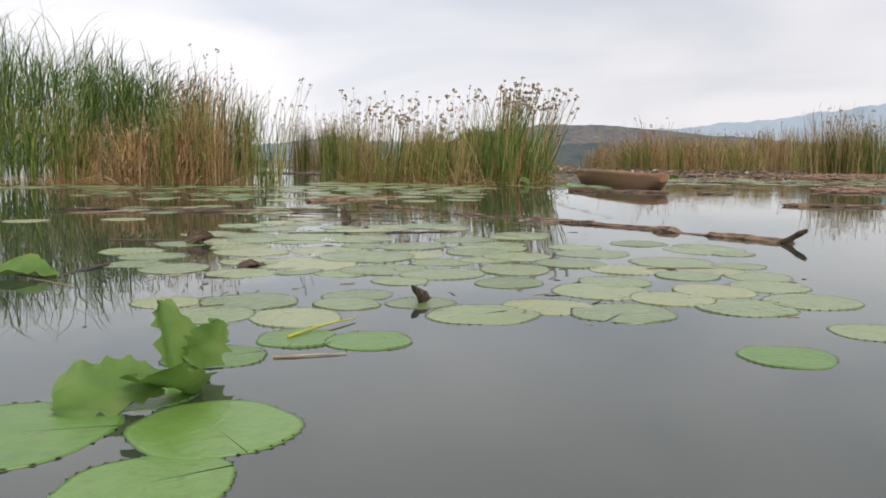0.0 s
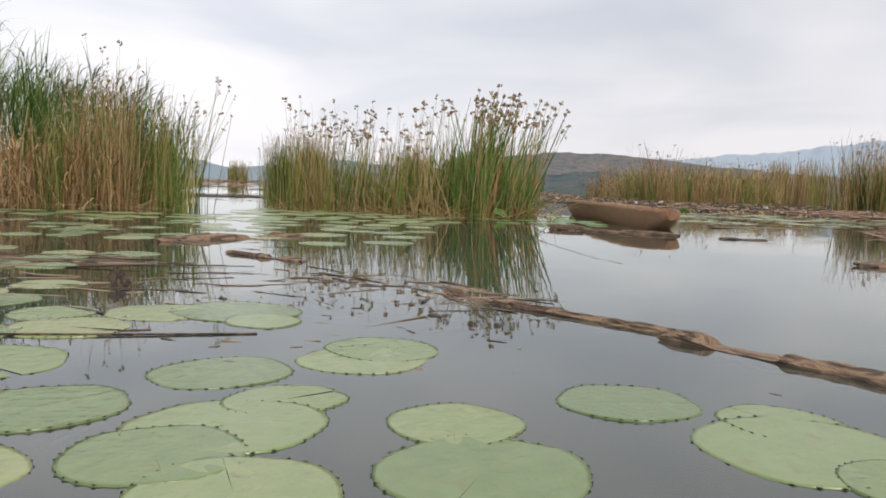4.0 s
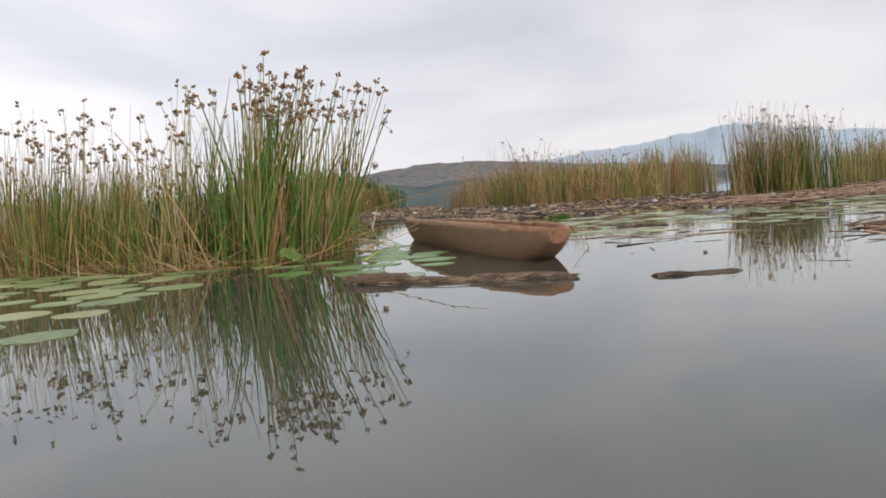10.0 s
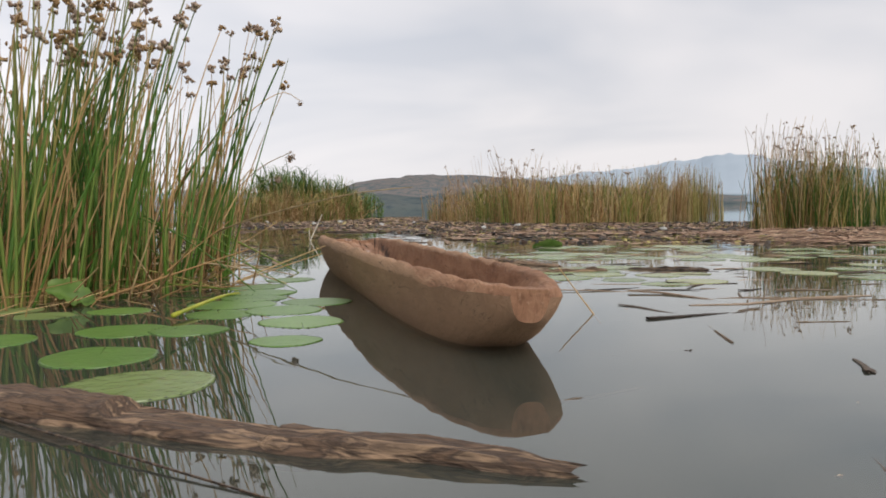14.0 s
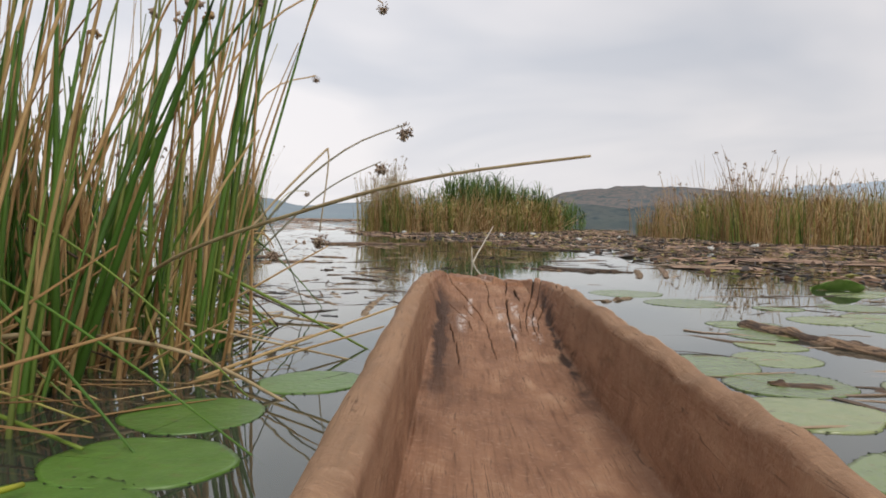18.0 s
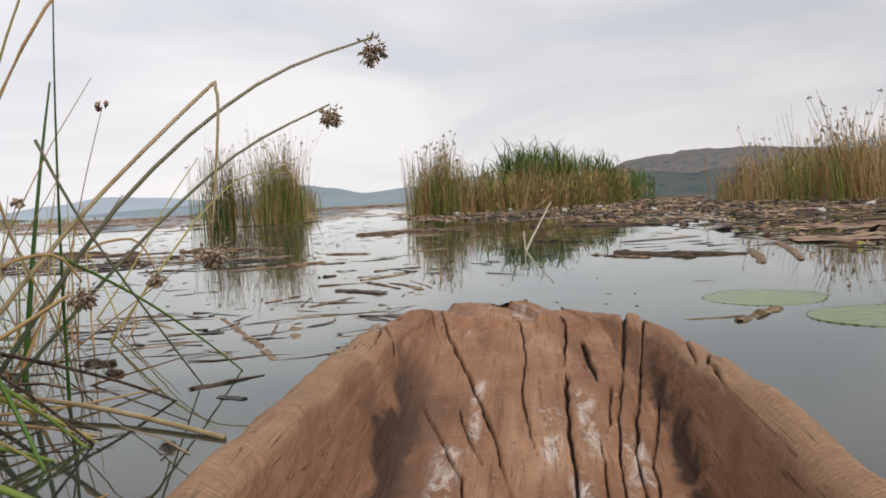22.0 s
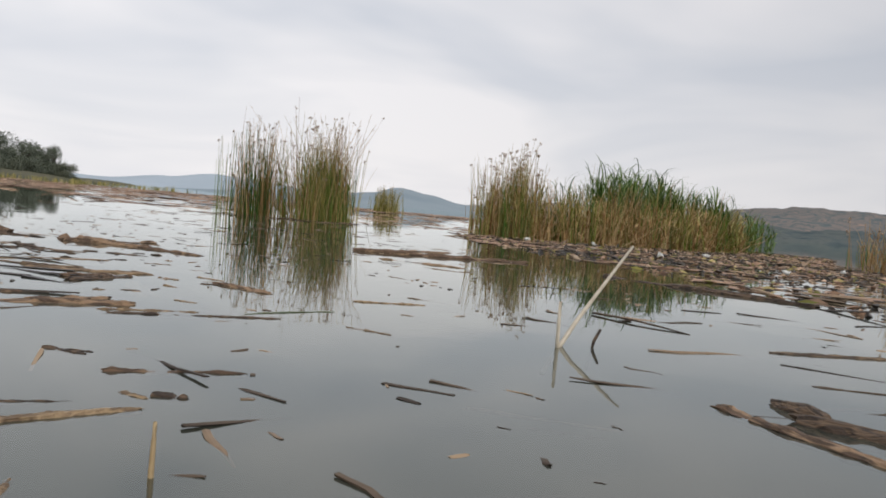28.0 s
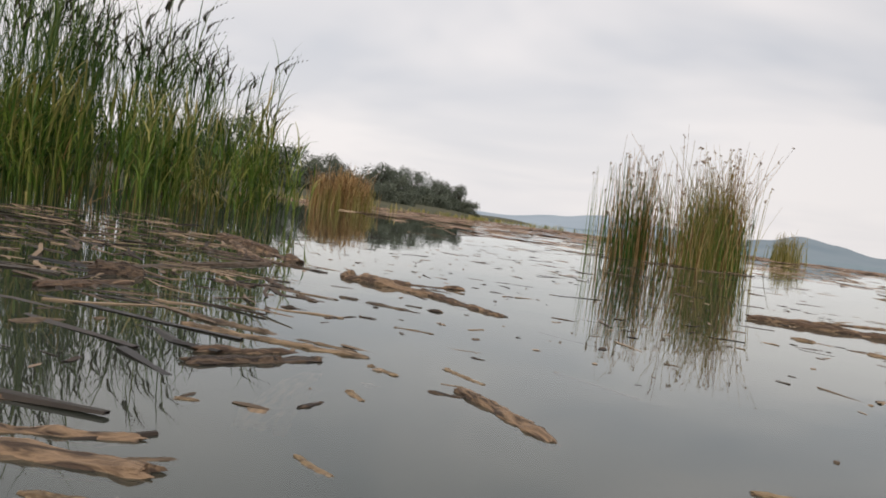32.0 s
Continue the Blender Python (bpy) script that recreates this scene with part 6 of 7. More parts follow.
PIECES = {}
for kind, mats in (("stem", (M_piece, M_spongy)), ("leaf", (M_piece, M_wet)), ("clod", (M_wet, M_head))):
    PIECES[kind] = [piece_mesh(s, kind).mesh(kind, m, smooth=False) for s in (1, 2, 3, 4, 5) for m in mats]
PIECE_TEXT = {"stem": ("floating_reed_stem", "broken brown reed stem floating on the lake"), "leaf": ("floating_leaf_sheath", "dry curled leaf sheath floating on the lake"), "clod": ("floating_clod", "dark clump of rotting debris afloat")}
rng = random.Random(55)
NEAR_AREAS = [([(-0.4, 9.1), (0.7, 7.8), (1.0, 8.3), (0.2, 9.3)], 44), ([(-2.2, 7.4), (0.9, 7.3), (0.9, 8.5), (-2.0, 9.0)], 26), ([(-2.2, 3.6), (2.0, 3.6), (1.6, 8.0), (-2.4, 8.4)], 34), ([(0.4, 22.4), (3.2, 21.2), (4.4, 23.0), (4.2, 27.0), (0.0, 27.5), (-0.6, 24.0)], 14),
              ([(-3.5, 26.6), (1.2, 26.4), (2.4, 29.5), (-0.5, 31.0), (-4.4, 30.8)], 40), ([(-9.0, 27.5), (-3.5, 26.8), (-4.2, 30.8), (-8.8, 31.5)], 60), ([(3.0, 26.2), (5.6, 26.0), (5.6, 30), (3.2, 31)], 22), ([(3.6, 14.4), (7.2, 14.2), (6.8, 18.6), (4.2, 19.6)], 34), ([(-5, 10), (-1.0, 10.4), (0.2, 13.5), (-5, 13.5)], 14), ([(2.6, 18.4), (4.6, 18.6), (4.6, 21), (2.9, 21)], 12)]
for poly, n in NEAR_AREAS:
    for x, y in scatter(rng, poly, n):
        kind = rng.choice(("stem", "stem", "stem", "leaf", "leaf", "clod", "clod"))
        nm, label = PIECE_TEXT[kind]
        if in_boat(x, y, 0.2):
            continue
        ob = tagged(new(nm, rng.choice(PIECES[kind])), label, "debris", "floating reed pieces")
        ln = {"stem": rng.uniform(0.10, 0.55), "leaf": rng.uniform(0.06, 0.16), "clod": rng.uniform(0.03, 0.09)}[kind]
        ob.matrix_basis = pose(x, y, rng.choice((0.001, 0.0, -0.002, -0.004, -0.008, -0.014)), rng.gauss(0, 4), rng.gauss(0, 1.0), rng.gauss(14, 17 if y > 21.5 else 34)) @ Matrix.Diagonal((ln, min(ln, 0.35) * rng.choice((0.3, 0.45, 0.6, 0.9)), min(ln, 0.35) * 0.4, 1))


# ---- drifted reed litter further off ----
def litter(name, label, poly, n, seed, ln=(0.08, 0.5), rad=(0.004, 0.013), mat=M_mat, heap=0.0, turn=-5, spread=24, sink=0.0):
    """Broken stems lying on the water, drifted into one direction."""
    rg, g = random.Random(seed), Geo()
    for x, y in scatter(rg, poly, n):
        if noise.noise(Vector((x * 0.16, y * 0.55, seed))) + rg.gauss(0.1, 0.25) < -0.12:
            continue
        if in_boat(x, y, 0.45):
            continue
        a = radians(rg.gauss(turn, spread))
        l2 = rg.uniform(*ln) * rg.choice((0.6, 1, 1, 1.4)) / 2
        r = rg.uniform(*rad)
        z = 0.02 * r - sink + heap * rg.random() ** 2
        d = Vector((math.cos(a), math.sin(a), rg.gauss(0, 0.03 + heap)))
        c = Vector((x, y, z))
        w = Vector((-d.y, d.x, 0)) * rg.gauss(0, 0.085) * l2
        g.tube([c - d * l2, c - d * l2 * 0.5 + w, c + d * l2 * 0.3 - w * 0.6, c + d * l2], [r * rg.uniform(0.5, 1), r, r * rg.uniform(0.6, 1.2), r * rg.uniform(0.3, 0.9)], 4, flat=0.32, twist=rg.uniform(0.2, 1.4))
    ob = new(name, g.mesh(name, mat, smooth=False))
    return tagged(ob, label, "debris", "", "stuff")


MAT_C = [(5.4, 26.4), (7, 24.6), (9.6, 23.8), (13, 24.5), (20, 27), (22, 34), (17, 37), (10, 38.4), (7.4, 43), (6.6, 47), (8, 58), (-2, 58), (5, 52), (1, 46.5), (-3, 44.8), (-1, 40), (2.9, 34.8), (4.7, 31)]
litter("reed_litter", "thick drifted mat of broken brown reed litter", MAT_C, 5200, 701, (0.05, 0.34), (0.007, 0.022), heap=0.03, spread=90)
litter("reed_litter", "broken canes and bark lying on the drifted mat", MAT_C, 900, 719, (0.2, 0.9), (0.018, 0.05), M_debris, heap=0.05, spread=70)
litter("reed_litter", "dark rotting litter in the drifted mat", MAT_C, 1500, 702, (0.1, 0.5), (0.01, 0.03), M_wet, heap=0.04)
litter("reed_litter", "mat of drift litter along the bulrush bed", [(9.6, 23.8), (13, 24.5), (20, 27), (22, 34), (13, 29), (12, 29.4), (9, 26)], 2600, 703, (0.15, 0.8), (0.008, 0.022), heap=0.06)
litter("reed_streaks", "streaks of broken reed drifting on open water", [(-4, 30), (3, 30), (5, 29), (5.6, 29), (4.6, 31), (2.9, 34.8), (-1, 40), (-4, 44), (-12, 40), (-6, 33)], 300, 704, (0.08, 0.5), (0.006, 0.015), M_debris, turn=8, spread=40)
litter("reed_streaks", "dense streaks of drifting reed by the green bed", [(-8.5, 27), (-3.0, 27.4), (-0.8, 28.2), (-0.9, 28.9), (-3.4, 30.2), (-8.5, 32)], 560, 705, (0.1, 0.8), (0.006, 0.022), M_debris, turn=12, spread=40)
litter("reed_streaks", "dark sodden canes lying flat on the water by the green bed", [(-7.5, 27), (-0.2, 26.7), (0.3, 27.3), (-1.0, 28.4), (-7.5, 30)], 120, 724, (0.3, 1.1), (0.012, 0.03), M_wet, turn=15, spread=18)
litter("reed_streaks", "drifting brown litter beyond the bulrush islet", [(-12, 46), (-2, 46), (-3, 60), (0, 75), (-25, 75), (-22, 52)], 700, 706, (0.4, 1.6), (0.012, 0.03), M_mat)
litter("reed_streaks", "pale brown band of drift along the far shore", [(-60, 62), (-25, 50), (-14, 43), (-10, 47), (-24, 62), (-20, 80), (0, 80), (10, 110), (-45, 120), (-90, 110)], 1500, 707, (0.8, 3.0), (0.02, 0.05), M_mat, heap=0.03)
litter("reed_streaks", "reed fragments drifting behind the bulrush bed", [(-6, 24), (0.5, 23.2), (1.6, 22.4), (3.0, 24), (2.6, 27), (-1, 28), (-7, 28)], 110, 708, (0.08, 0.45), (0.006, 0.018), M_debris, spread=40)
litter("reed_streaks", "litter of drifted stems at the bulrush edge", [(0.4, 22.2), (1.9, 20.9), (2.7, 21.2), (2.5, 23.8), (0.6, 24.6)], 130, 709, (0.1, 0.8), (0.004, 0.012), M_debris, spread=40)
litter("reed_streaks", "dark sodden flakes floating at the bulrush edge", [(0.8, 22.4), (2.0, 21.0), (2.7, 21.2), (2.5, 23.0), (1.2, 23.8)], 50, 734, (0.04, 0.22), (0.008, 0.022), M_wet, spread=60)
litter("reed_litter", "fallen straw at the foot of the tall reeds", [(-11, 18.0), (-7.4, 17.2), (-4.8, 16.9), (-3.6, 17.3), (-4.2, 18.4), (-5, 18.0), (-9, 18.4)], 480, 710, (0.3, 1.0), (0.005, 0.012), M_rust, heap=0.16, spread=60)
litter("reed_litter", "fallen straw round the bulrush clump", [(-3.3, 20.2), (-1.2, 19.2), (1.0, 17.7), (2.2, 18.8), (2.4, 20.6), (1.2, 20.4), (0.5, 18.8), (-2.8, 21)], 220, 711, (0.3, 1.0), (0.004, 0.010), M_rust, heap=0.14, spread=60)
litter("reed_streaks", "scattered drift litter among far lily pads", [(3.6, 18.6), (9, 17.6), (16, 19.5), (18, 26), (9.6, 23.8), (5.4, 25.5), (4.6, 22)], 700, 712, (0.1, 0.6), (0.006, 0.018), M_debris)
litter("reed_litter", "raft of brown drift litter on the water", [(6.4, 15.0), (9, 14.6), (14, 16), (13, 18), (7.2, 17.2)], 700, 713, (0.1, 0.7), (0.008, 0.025), M_mat, heap=0.06)
litter("reed_streaks", "thin drift litter across the far lily field", [(4, 17), (14, 17), (26, 24), (34, 40), (24, 36), (14, 24), (5, 20)], 700, 714, (0.2, 1.0), (0.01, 0.025), M_debris)
litter("reed_litter", "wide mat of drift before the far reed bed", [(18, 27), (30, 30), (44, 46), (30, 42), (22, 36)], 3000, 715, (0.3, 1.4), (0.015, 0.035), heap=0.06)
litter("reed_streaks", "fine dark fragments floating among lily pads", [(-5, 11), (-1, 9.6), (-0.5, 13), (-1, 16), (-8, 16)], 260, 716, (0.06, 0.6), (0.004, 0.012), M_debris)
litter("reed_streaks", "drift litter round the bulrush islet", [(-9.6, 42), (-5.4, 43), (-5, 46.5), (-9.4, 45)], 110, 717, (0.2, 0.8), (0.008, 0.02), M_debris, heap=0.02)
litter("reed_streaks", "brown litter beside the long bulrush bed", [(1.5, 27.5), (5.2, 25.6), (5.2, 27.2), (3.5, 31)], 24, 718, (0.08, 0.4), (0.008, 0.02), M_debris, spread=45)

litter("drift_crumbs", "small dark crumbs of rotting reed on open water", [(-4, 27.5), (1.5, 27.2), (4, 30), (0, 36), (-6, 36), (-8, 30)], 520, 721, (0.02, 0.11), (0.005, 0.018), M_debris, spread=60)
litter("drift_crumbs", "brown crumbs of reed drifting beside the clump", [(-0.5, 22.8), (2.8, 22.2), (4.4, 24), (3, 27), (-2, 28)], 120, 722, (0.015, 0.10), (0.004, 0.014), M_debris, spread=60)
litter("reed_streaks", "raft of sodden brown reeds at the end of a log", [(-0.5, 9.3), (0.3, 8.5), (1.2, 7.9), (1.3, 8.4), (0.6, 9.3), (-0.2, 9.7)], 110, 731, (0.12, 0.5), (0.006, 0.016), M_debris, turn=-42, spread=22, sink=0.002)
litter("reed_streaks", "long sodden stems drifting before the tall reeds", [(-4.2, 9.2), (-2.0, 9.1), (-1.2, 9.6), (-1.6, 10.2), (-4.2, 10.2)], 90, 732, (0.3, 1.2), (0.008, 0.02), M_debris, turn=6, spread=9)
litter("reed_streaks", "brown stems drifting beside lily pads", [(-1.9, 8.0), (-0.6, 8.1), (-0.2, 8.8), (-0.8, 9.3), (-1.9, 8.8)], 50, 733, (0.15, 0.6), (0.006, 0.016), M_debris, turn=2, spread=14)
bent_reed("long thin cane floating across lily pads", [(-1.35, 7.0, 0.004), (-0.7, 7.06, 0.006), (0.0, 7.22, 0.003)], 0.007, M_darklog)
bent_reed("fallen yellow-green reed lying on lily pads", [(-0.57, 3.2, 0.008), (-0.48, 3.36, 0.014), (-0.38, 3.52, 0.010)], 0.006, M_fresh_stem)
bent_reed("pale straw floating beside lily pads", [(-0.56, 2.93, 0.003), (-0.45, 2.96, 0.005), (-0.34, 2.99, 0.003)], 0.004, M_straw)
litter("drift_crumbs", "fine brown crumbs of reed among lily pads", [(-1.4, 3.2), (1.4, 3.4), (2.4, 6.0), (0.0, 8.4), (-2.4, 9.0)], 220, 723, (0.02, 0.10), (0.004, 0.012), M_debris, spread=80)


def peat_mat(name, label, poly, step, thick, seed, cut):
    """A matted, lumpy raft of rotting reed with ragged edges and open leads."""
    g, keep = Geo(), {}
    xs, ys = [p[0] for p in poly], [p[1] for p in poly]
    nx, ny = int((max(xs) - min(xs)) / step), int((max(ys) - min(ys)) / step)

    def corner(i, j):
        if (i, j) not in keep:
            x, y = min(xs) + i * step, min(ys) + j * step
            x += 0.4 * step * noise.noise(Vector((x * 3, y * 3, seed)))
            y += 0.4 * step * noise.noise(Vector((x * 3, y * 3, seed + 5)))
            keep[i, j] = len(g.v)
            g.v.append(Vector((x, y, 0.004 + thick * (0.5 + noise.noise(Vector((x * 0.9, y * 2.2, seed))) * 0.6 + 0.4 * noise.noise(Vector((x * 4, y * 6, seed)))))))
        return keep[i, j]

    for i in range(nx):
        for j in range(ny):
            x, y = min(xs) + (i + 0.5) * step, min(ys) + (j + 0.5) * step
            if inside((x, y), poly) and noise.noise(Vector((x * 0.22, y * 0.6, seed))) + 0.5 * noise.noise(Vector((x * 0.9, y * 1.8, seed + 2))) > cut:
                g.f.append((corner(i, j), corner(i + 1, j), corner(i + 1, j + 1), corner(i, j + 1)))
                g.mi.append(0)
    return tagged(new(name, g.mesh(name, M_peat)), label, "debris", "", "stuff")


def rubble(name, label, poly, n, seed, size, mat):
    """Small lumps and flakes of rotting matter lying on the drifted mat."""
    rg, g = random.Random(seed), Geo()
    for x, y in scatter(rg, poly, n):
        if in_boat(x, y, 0.25):
            continue
        ax = Vector((rg.gauss(0, 1), rg.gauss(0, 1), rg.gauss(0, 0.15))).normalized()
        k = rg.uniform(*size)
        g.spindle(Vector((x, y, 0.008 + 0.02 * rg.random())), ax, k * rg.uniform(1, 2.6), k * rg.uniform(0.2, 0.4))
    return tagged(new(name, g.mesh(name, mat, smooth=False)), label, "debris", "", "stuff")


rubble("reed_litter", "dark clods of rotting reed on the drifted mat", MAT_C, 1300, 751, (0.03, 0.13), M_wet)
rubble("reed_litter", "tan flakes of bark and root on the drifted mat", MAT_C, 1000, 752, (0.03, 0.12), M_mat)
rubble("reed_litter", "green shreds of weed in the drifted mat", MAT_C, 700, 753, (0.03, 0.10), M_olive)
peat_mat("reed_litter", "matted raft of rotting brown reed litter", MAT_C, 0.2, 0.018, 31, 0.26)
peat_mat("reed_litter", "wide matted drift before the far reeds", [(18, 27), (30, 30), (44, 46), (30, 42), (22, 36)], 0.5, 0.05, 33, -0.1)
peat_mat("reed_litter", "thin matted drift along the far shore", [(-60, 62), (-25, 52), (-14, 46), (-12, 50), (-24, 66), (-20, 84), (0, 82), (10, 110), (-45, 120), (-90, 110)], 1.0, 0.06, 35, 0.12)

# pale scraps caught in the litter
rng = random.Random(66)
for x, y in ((-0.94, 44.6), (0.6, 45.6), (2.5, 41.5), (6.8, 33.0), (8.2, 35.4), (4.6, 38.0), (5.9, 41.2), (-12.0, 48.0), (-18.0, 55.0), (10.2, 30.0), (3.4, 44.0), (12.4, 28.0)):
    g = Geo()
    for _ in range(4):
        ax = Vector((rng.gauss(0, 1), rng.gauss(0, 1), rng.gauss(0, 0.4))).normalized()
        g.spindle(ax * 0.03, ax, rng.uniform(0.12, 0.2), rng.uniform(0.03, 0.06))
    ob = tagged(new("litter_scrap", g.mesh("litter_scrap", M_litter)), "small pale scrap caught in the floating litter", "litter", "pale scraps")
    ob.location = (x, y, 0.05)


# ---- the dugout canoe ----
def canoe_wood():
    """Sun-bleached hewn timber: grain along the hull, a blackened burn on each flank and chalky drip stains.
    The UV map holds metres: across from the middle line, and back from the bow."""
    m = bpy.data.materials.new("weathered_canoe_wood")
    m.use_nodes = True
    n, l = m.node_tree.nodes, m.node_tree.links
    b = n["Principled BSDF"]
    b.inputs["Roughness"].default_value, b.inputs["Specular IOR Level"].default_value = 0.74, 0.22
    co = n.new("ShaderNodeTexCoord")

    def grain(stretch, scale, detail, warp=0.0, rough=0.55):
        mp, nz = n.new("ShaderNodeMapping"), n.new("ShaderNodeTexNoise")
        mp.inputs["Scale"].default_value = stretch
        nz.inputs["Scale"].default_value, nz.inputs["Detail"].default_value, nz.inputs["Distortion"].default_value = scale, detail, warp
        nz.inputs["Roughness"].default_value = rough
        l.new(co.outputs["Object"], mp.inputs["Vector"])
        l.new(mp.outputs[0], nz.inputs["Vector"])
        return nz.outputs["Fac"]

    def ramp(fac, *stops):
        r = n.new("ShaderNodeValToRGB")
        e = r.color_ramp.elements
        e[0].position, e[0].color = stops[0][0], (*stops[0][1], 1)
        e[1].position, e[1].color = stops[-1][0], (*stops[-1][1], 1)
        for p, c in stops[1:-1]:
            e.new(p).color = (*c, 1)
        l.new(fac, r.inputs["Fac"])
        return r.outputs["Color"]

    def maths(op, a, c=0.0, clamp=False):
        x = n.new("ShaderNodeMath")
        x.operation, x.use_clamp = op, clamp
        for k, v in enumerate((a, c)):
            if isinstance(v, (int, float)):
                x.inputs[k].default_value = v
            else:
                l.new(v, x.inputs[k])
        return x.outputs[0]

    def times(*fs):
        out = fs[0]
        for f in fs[1:]:
            out = maths("MULTIPLY", out, f)
        return out

    def ease(value, start, end):
        x = n.new("ShaderNodeMapRange")
        x.interpolation_type = "SMOOTHSTEP"
        x.inputs["From Min"].default_value, x.inputs["From Max"].default_value = start, end
        l.new(value, x.inputs["Value"])
        return x.outputs[0]

    def mixed(fac, a, c, kind="MIX"):
        x = n.new("ShaderNodeMixRGB")
        x.blend_type = kind
        if isinstance(fac, float):
            x.inputs["Fac"].default_value = fac
        else:
            l.new(fac, x.inputs["Fac"])
        l.new(a, x.inputs["Color1"])
        if isinstance(c, tuple):
            x.inputs["Color2"].default_value = (*c, 1)
        else:
            l.new(c, x.inputs["Color2"])
        return x.outputs[0]

    su = n.new("ShaderNodeSeparateXYZ")
    l.new(co.outputs["UV"], su.inputs[0])
    u, s = su.outputs["X"], su.outputs["Y"]
    broad = grain((1.8, 0.8, 1.8), 4.0, 5.0, 0.8)
    fine = grain((30, 1.8, 12), 2.2, 6.0, 0.5)
    blotch = grain((1, 1, 1), 9.0, 7.0, 0.9, 0.62)
    speck = grain((1, 0.8, 1), 60.0, 5.0, 0.4)
    col = ramp(broad, (0.28, (0.19, 0.098, 0.054)), (0.45, (0.29, 0.152, 0.088)), (0.6, (0.37, 0.205, 0.12)), (0.75, (0.46, 0.285, 0.175)))
    lines = ramp(fine, (0.28, (0.45, 0.40, 0.36)), (0.42, (0.88, 0.86, 0.84)), (0.54, (1, 1, 1)), (1.0, (1.10, 1.07, 1.02)))
    col = mixed(0.75, col, lines, "MULTIPLY")
    # grey weathering and damp brown blotches
    col = mixed(maths("MULTIPLY", ease(blotch, 0.54, 0.70), 0.45), col, (0.22, 0.115, 0.070))
    col = mixed(maths("MULTIPLY", ease(speck, 0.56, 0.70), 0.30), col, (0.55, 0.37, 0.25))
    # the rim, bleached by sun and rubbing
    col = mixed(maths("MULTIPLY", ease(maths("ADD", maths("ABSOLUTE", u), maths("MULTIPLY", blotch, 0.05)), 0.305, 0.345), 0.5), col, (0.52, 0.335, 0.20))
    # burns along the crease of both flanks
    ragged = maths("MULTIPLY", maths("SUBTRACT", grain((1.6, 0.9, 1.6), 7.0, 8.0, 0.7, 0.65), 0.5), 0.11)
    for side, at, wide, start, dark in ((-1, 0.232, 0.036, 0.70, 0.97), (1, 0.262, 0.020, 0.60, 0.85)):
        off = maths("ABSOLUTE", maths("SUBTRACT", maths("MULTIPLY", u, side), at))
        edge = maths("ADD", maths("SUBTRACT", wide, off), ragged)
        mask = maths("MULTIPLY", edge, 55.0, True)
        col = mixed(times(mask, ease(s, start, start + 0.38), maths("SUBTRACT", 1.0, ease(s, 1.9, 2.7)), dark), col, (0.022, 0.014, 0.011))
    # scorched brown halo inside the dark flank
    halo = maths("MULTIPLY", maths("ADD", maths("SUBTRACT", 0.10, maths("ABSOLUTE", maths("ADD", u, 0.20))), ragged), 9.0, True)
    col = mixed(times(halo, ease(s, 0.70, 1.05), maths("SUBTRACT", 1.0, ease(s, 2.0, 3.0)), 0.75), col, (0.13, 0.072, 0.046))
    # chalky white drips: place across, half width, and where each begins and ends behind the bow
    chalk = maths("MULTIPLY", maths("SUBTRACT", grain((15, 5, 7), 2.0, 9.0, 0.7, 0.78), 0.46), 6.0, True)
    total = None
    for at, wide, a, z in ((0.045, 0.030, 0.93, 1.26), (0.115, 0.024, 0.84, 1.22), (-0.100, 0.016, 0.78, 1.20), (-0.140, 0.030, 1.12, 1.50), (0.185, 0.032, 1.06, 1.60), (-0.140, 0.014, 0.42, 0.62), (0.085, 0.026, 1.22, 1.60), (0.01, 0.05, 0.05, 0.34)):
        band = maths("MULTIPLY", maths("SUBTRACT", wide, maths("ABSOLUTE", maths("SUBTRACT", u, at))), 1.6 / wide, True)
        run = times(band, ease(s, a, a + 0.06), maths("SUBTRACT", 1.0, ease(s, z - 0.12, z)))
        total = run if total is None else maths("MAXIMUM", total, run)
    col = mixed(times(total, chalk, 0.80), col, (0.78, 0.73, 0.68))
    # hairline checks
    hair = grain((42, 1.0, 14), 1.5, 2.0, 0.9)
    line = maths("MULTIPLY", maths("SUBTRACT", 0.014, maths("ABSOLUTE", maths("SUBTRACT", hair, 0.5))), 80.0, True)
    col = mixed(times(line, ease(broad, 0.46, 0.6), 0.75), col, (0.06, 0.034, 0.022))
    # shade down in the cracks, painted near-black by their depth
    crack_shade = n.new("ShaderNodeAttribute")
    crack_shade.attribute_name = "crack_shade"
    col = mixed(maths("MULTIPLY", ease(crack_shade.outputs["Fac"], 0.15, 0.6), 0.92), col, (0.020, 0.013, 0.010))
    l.new(col, b.inputs["Base Color"])
    bp = n.new("ShaderNodeBump")
    bp.inputs["Strength"].default_value, bp.inputs["Distance"].default_value = 0.85, 0.008
    ripple = grain((10, 40, 10), 2.0, 5.0, 2.6)
    worn = ease(maths("ABSOLUTE", u), 0.26, 0.33)
    tall = maths("ADD", maths("ADD", fine, maths("MULTIPLY", blotch, 1.1)), maths("ADD", times(ripple, worn, 1.5), maths("MULTIPLY", speck, 0.25)))
    l.new(tall, bp.inputs["Height"])
    l.new(bp.outputs[0], b.inputs["Normal"])
    return m


M_canoe = canoe_wood()


def eased(keys, s):
    """The value at s of a curve through keys, joined by straight runs."""
    for (a, p), (b, q) in zip(keys, keys[1:]):
        if s <= b:
            return p + (q - p) * (s - a) / (b - a)
    return keys[-1][1]


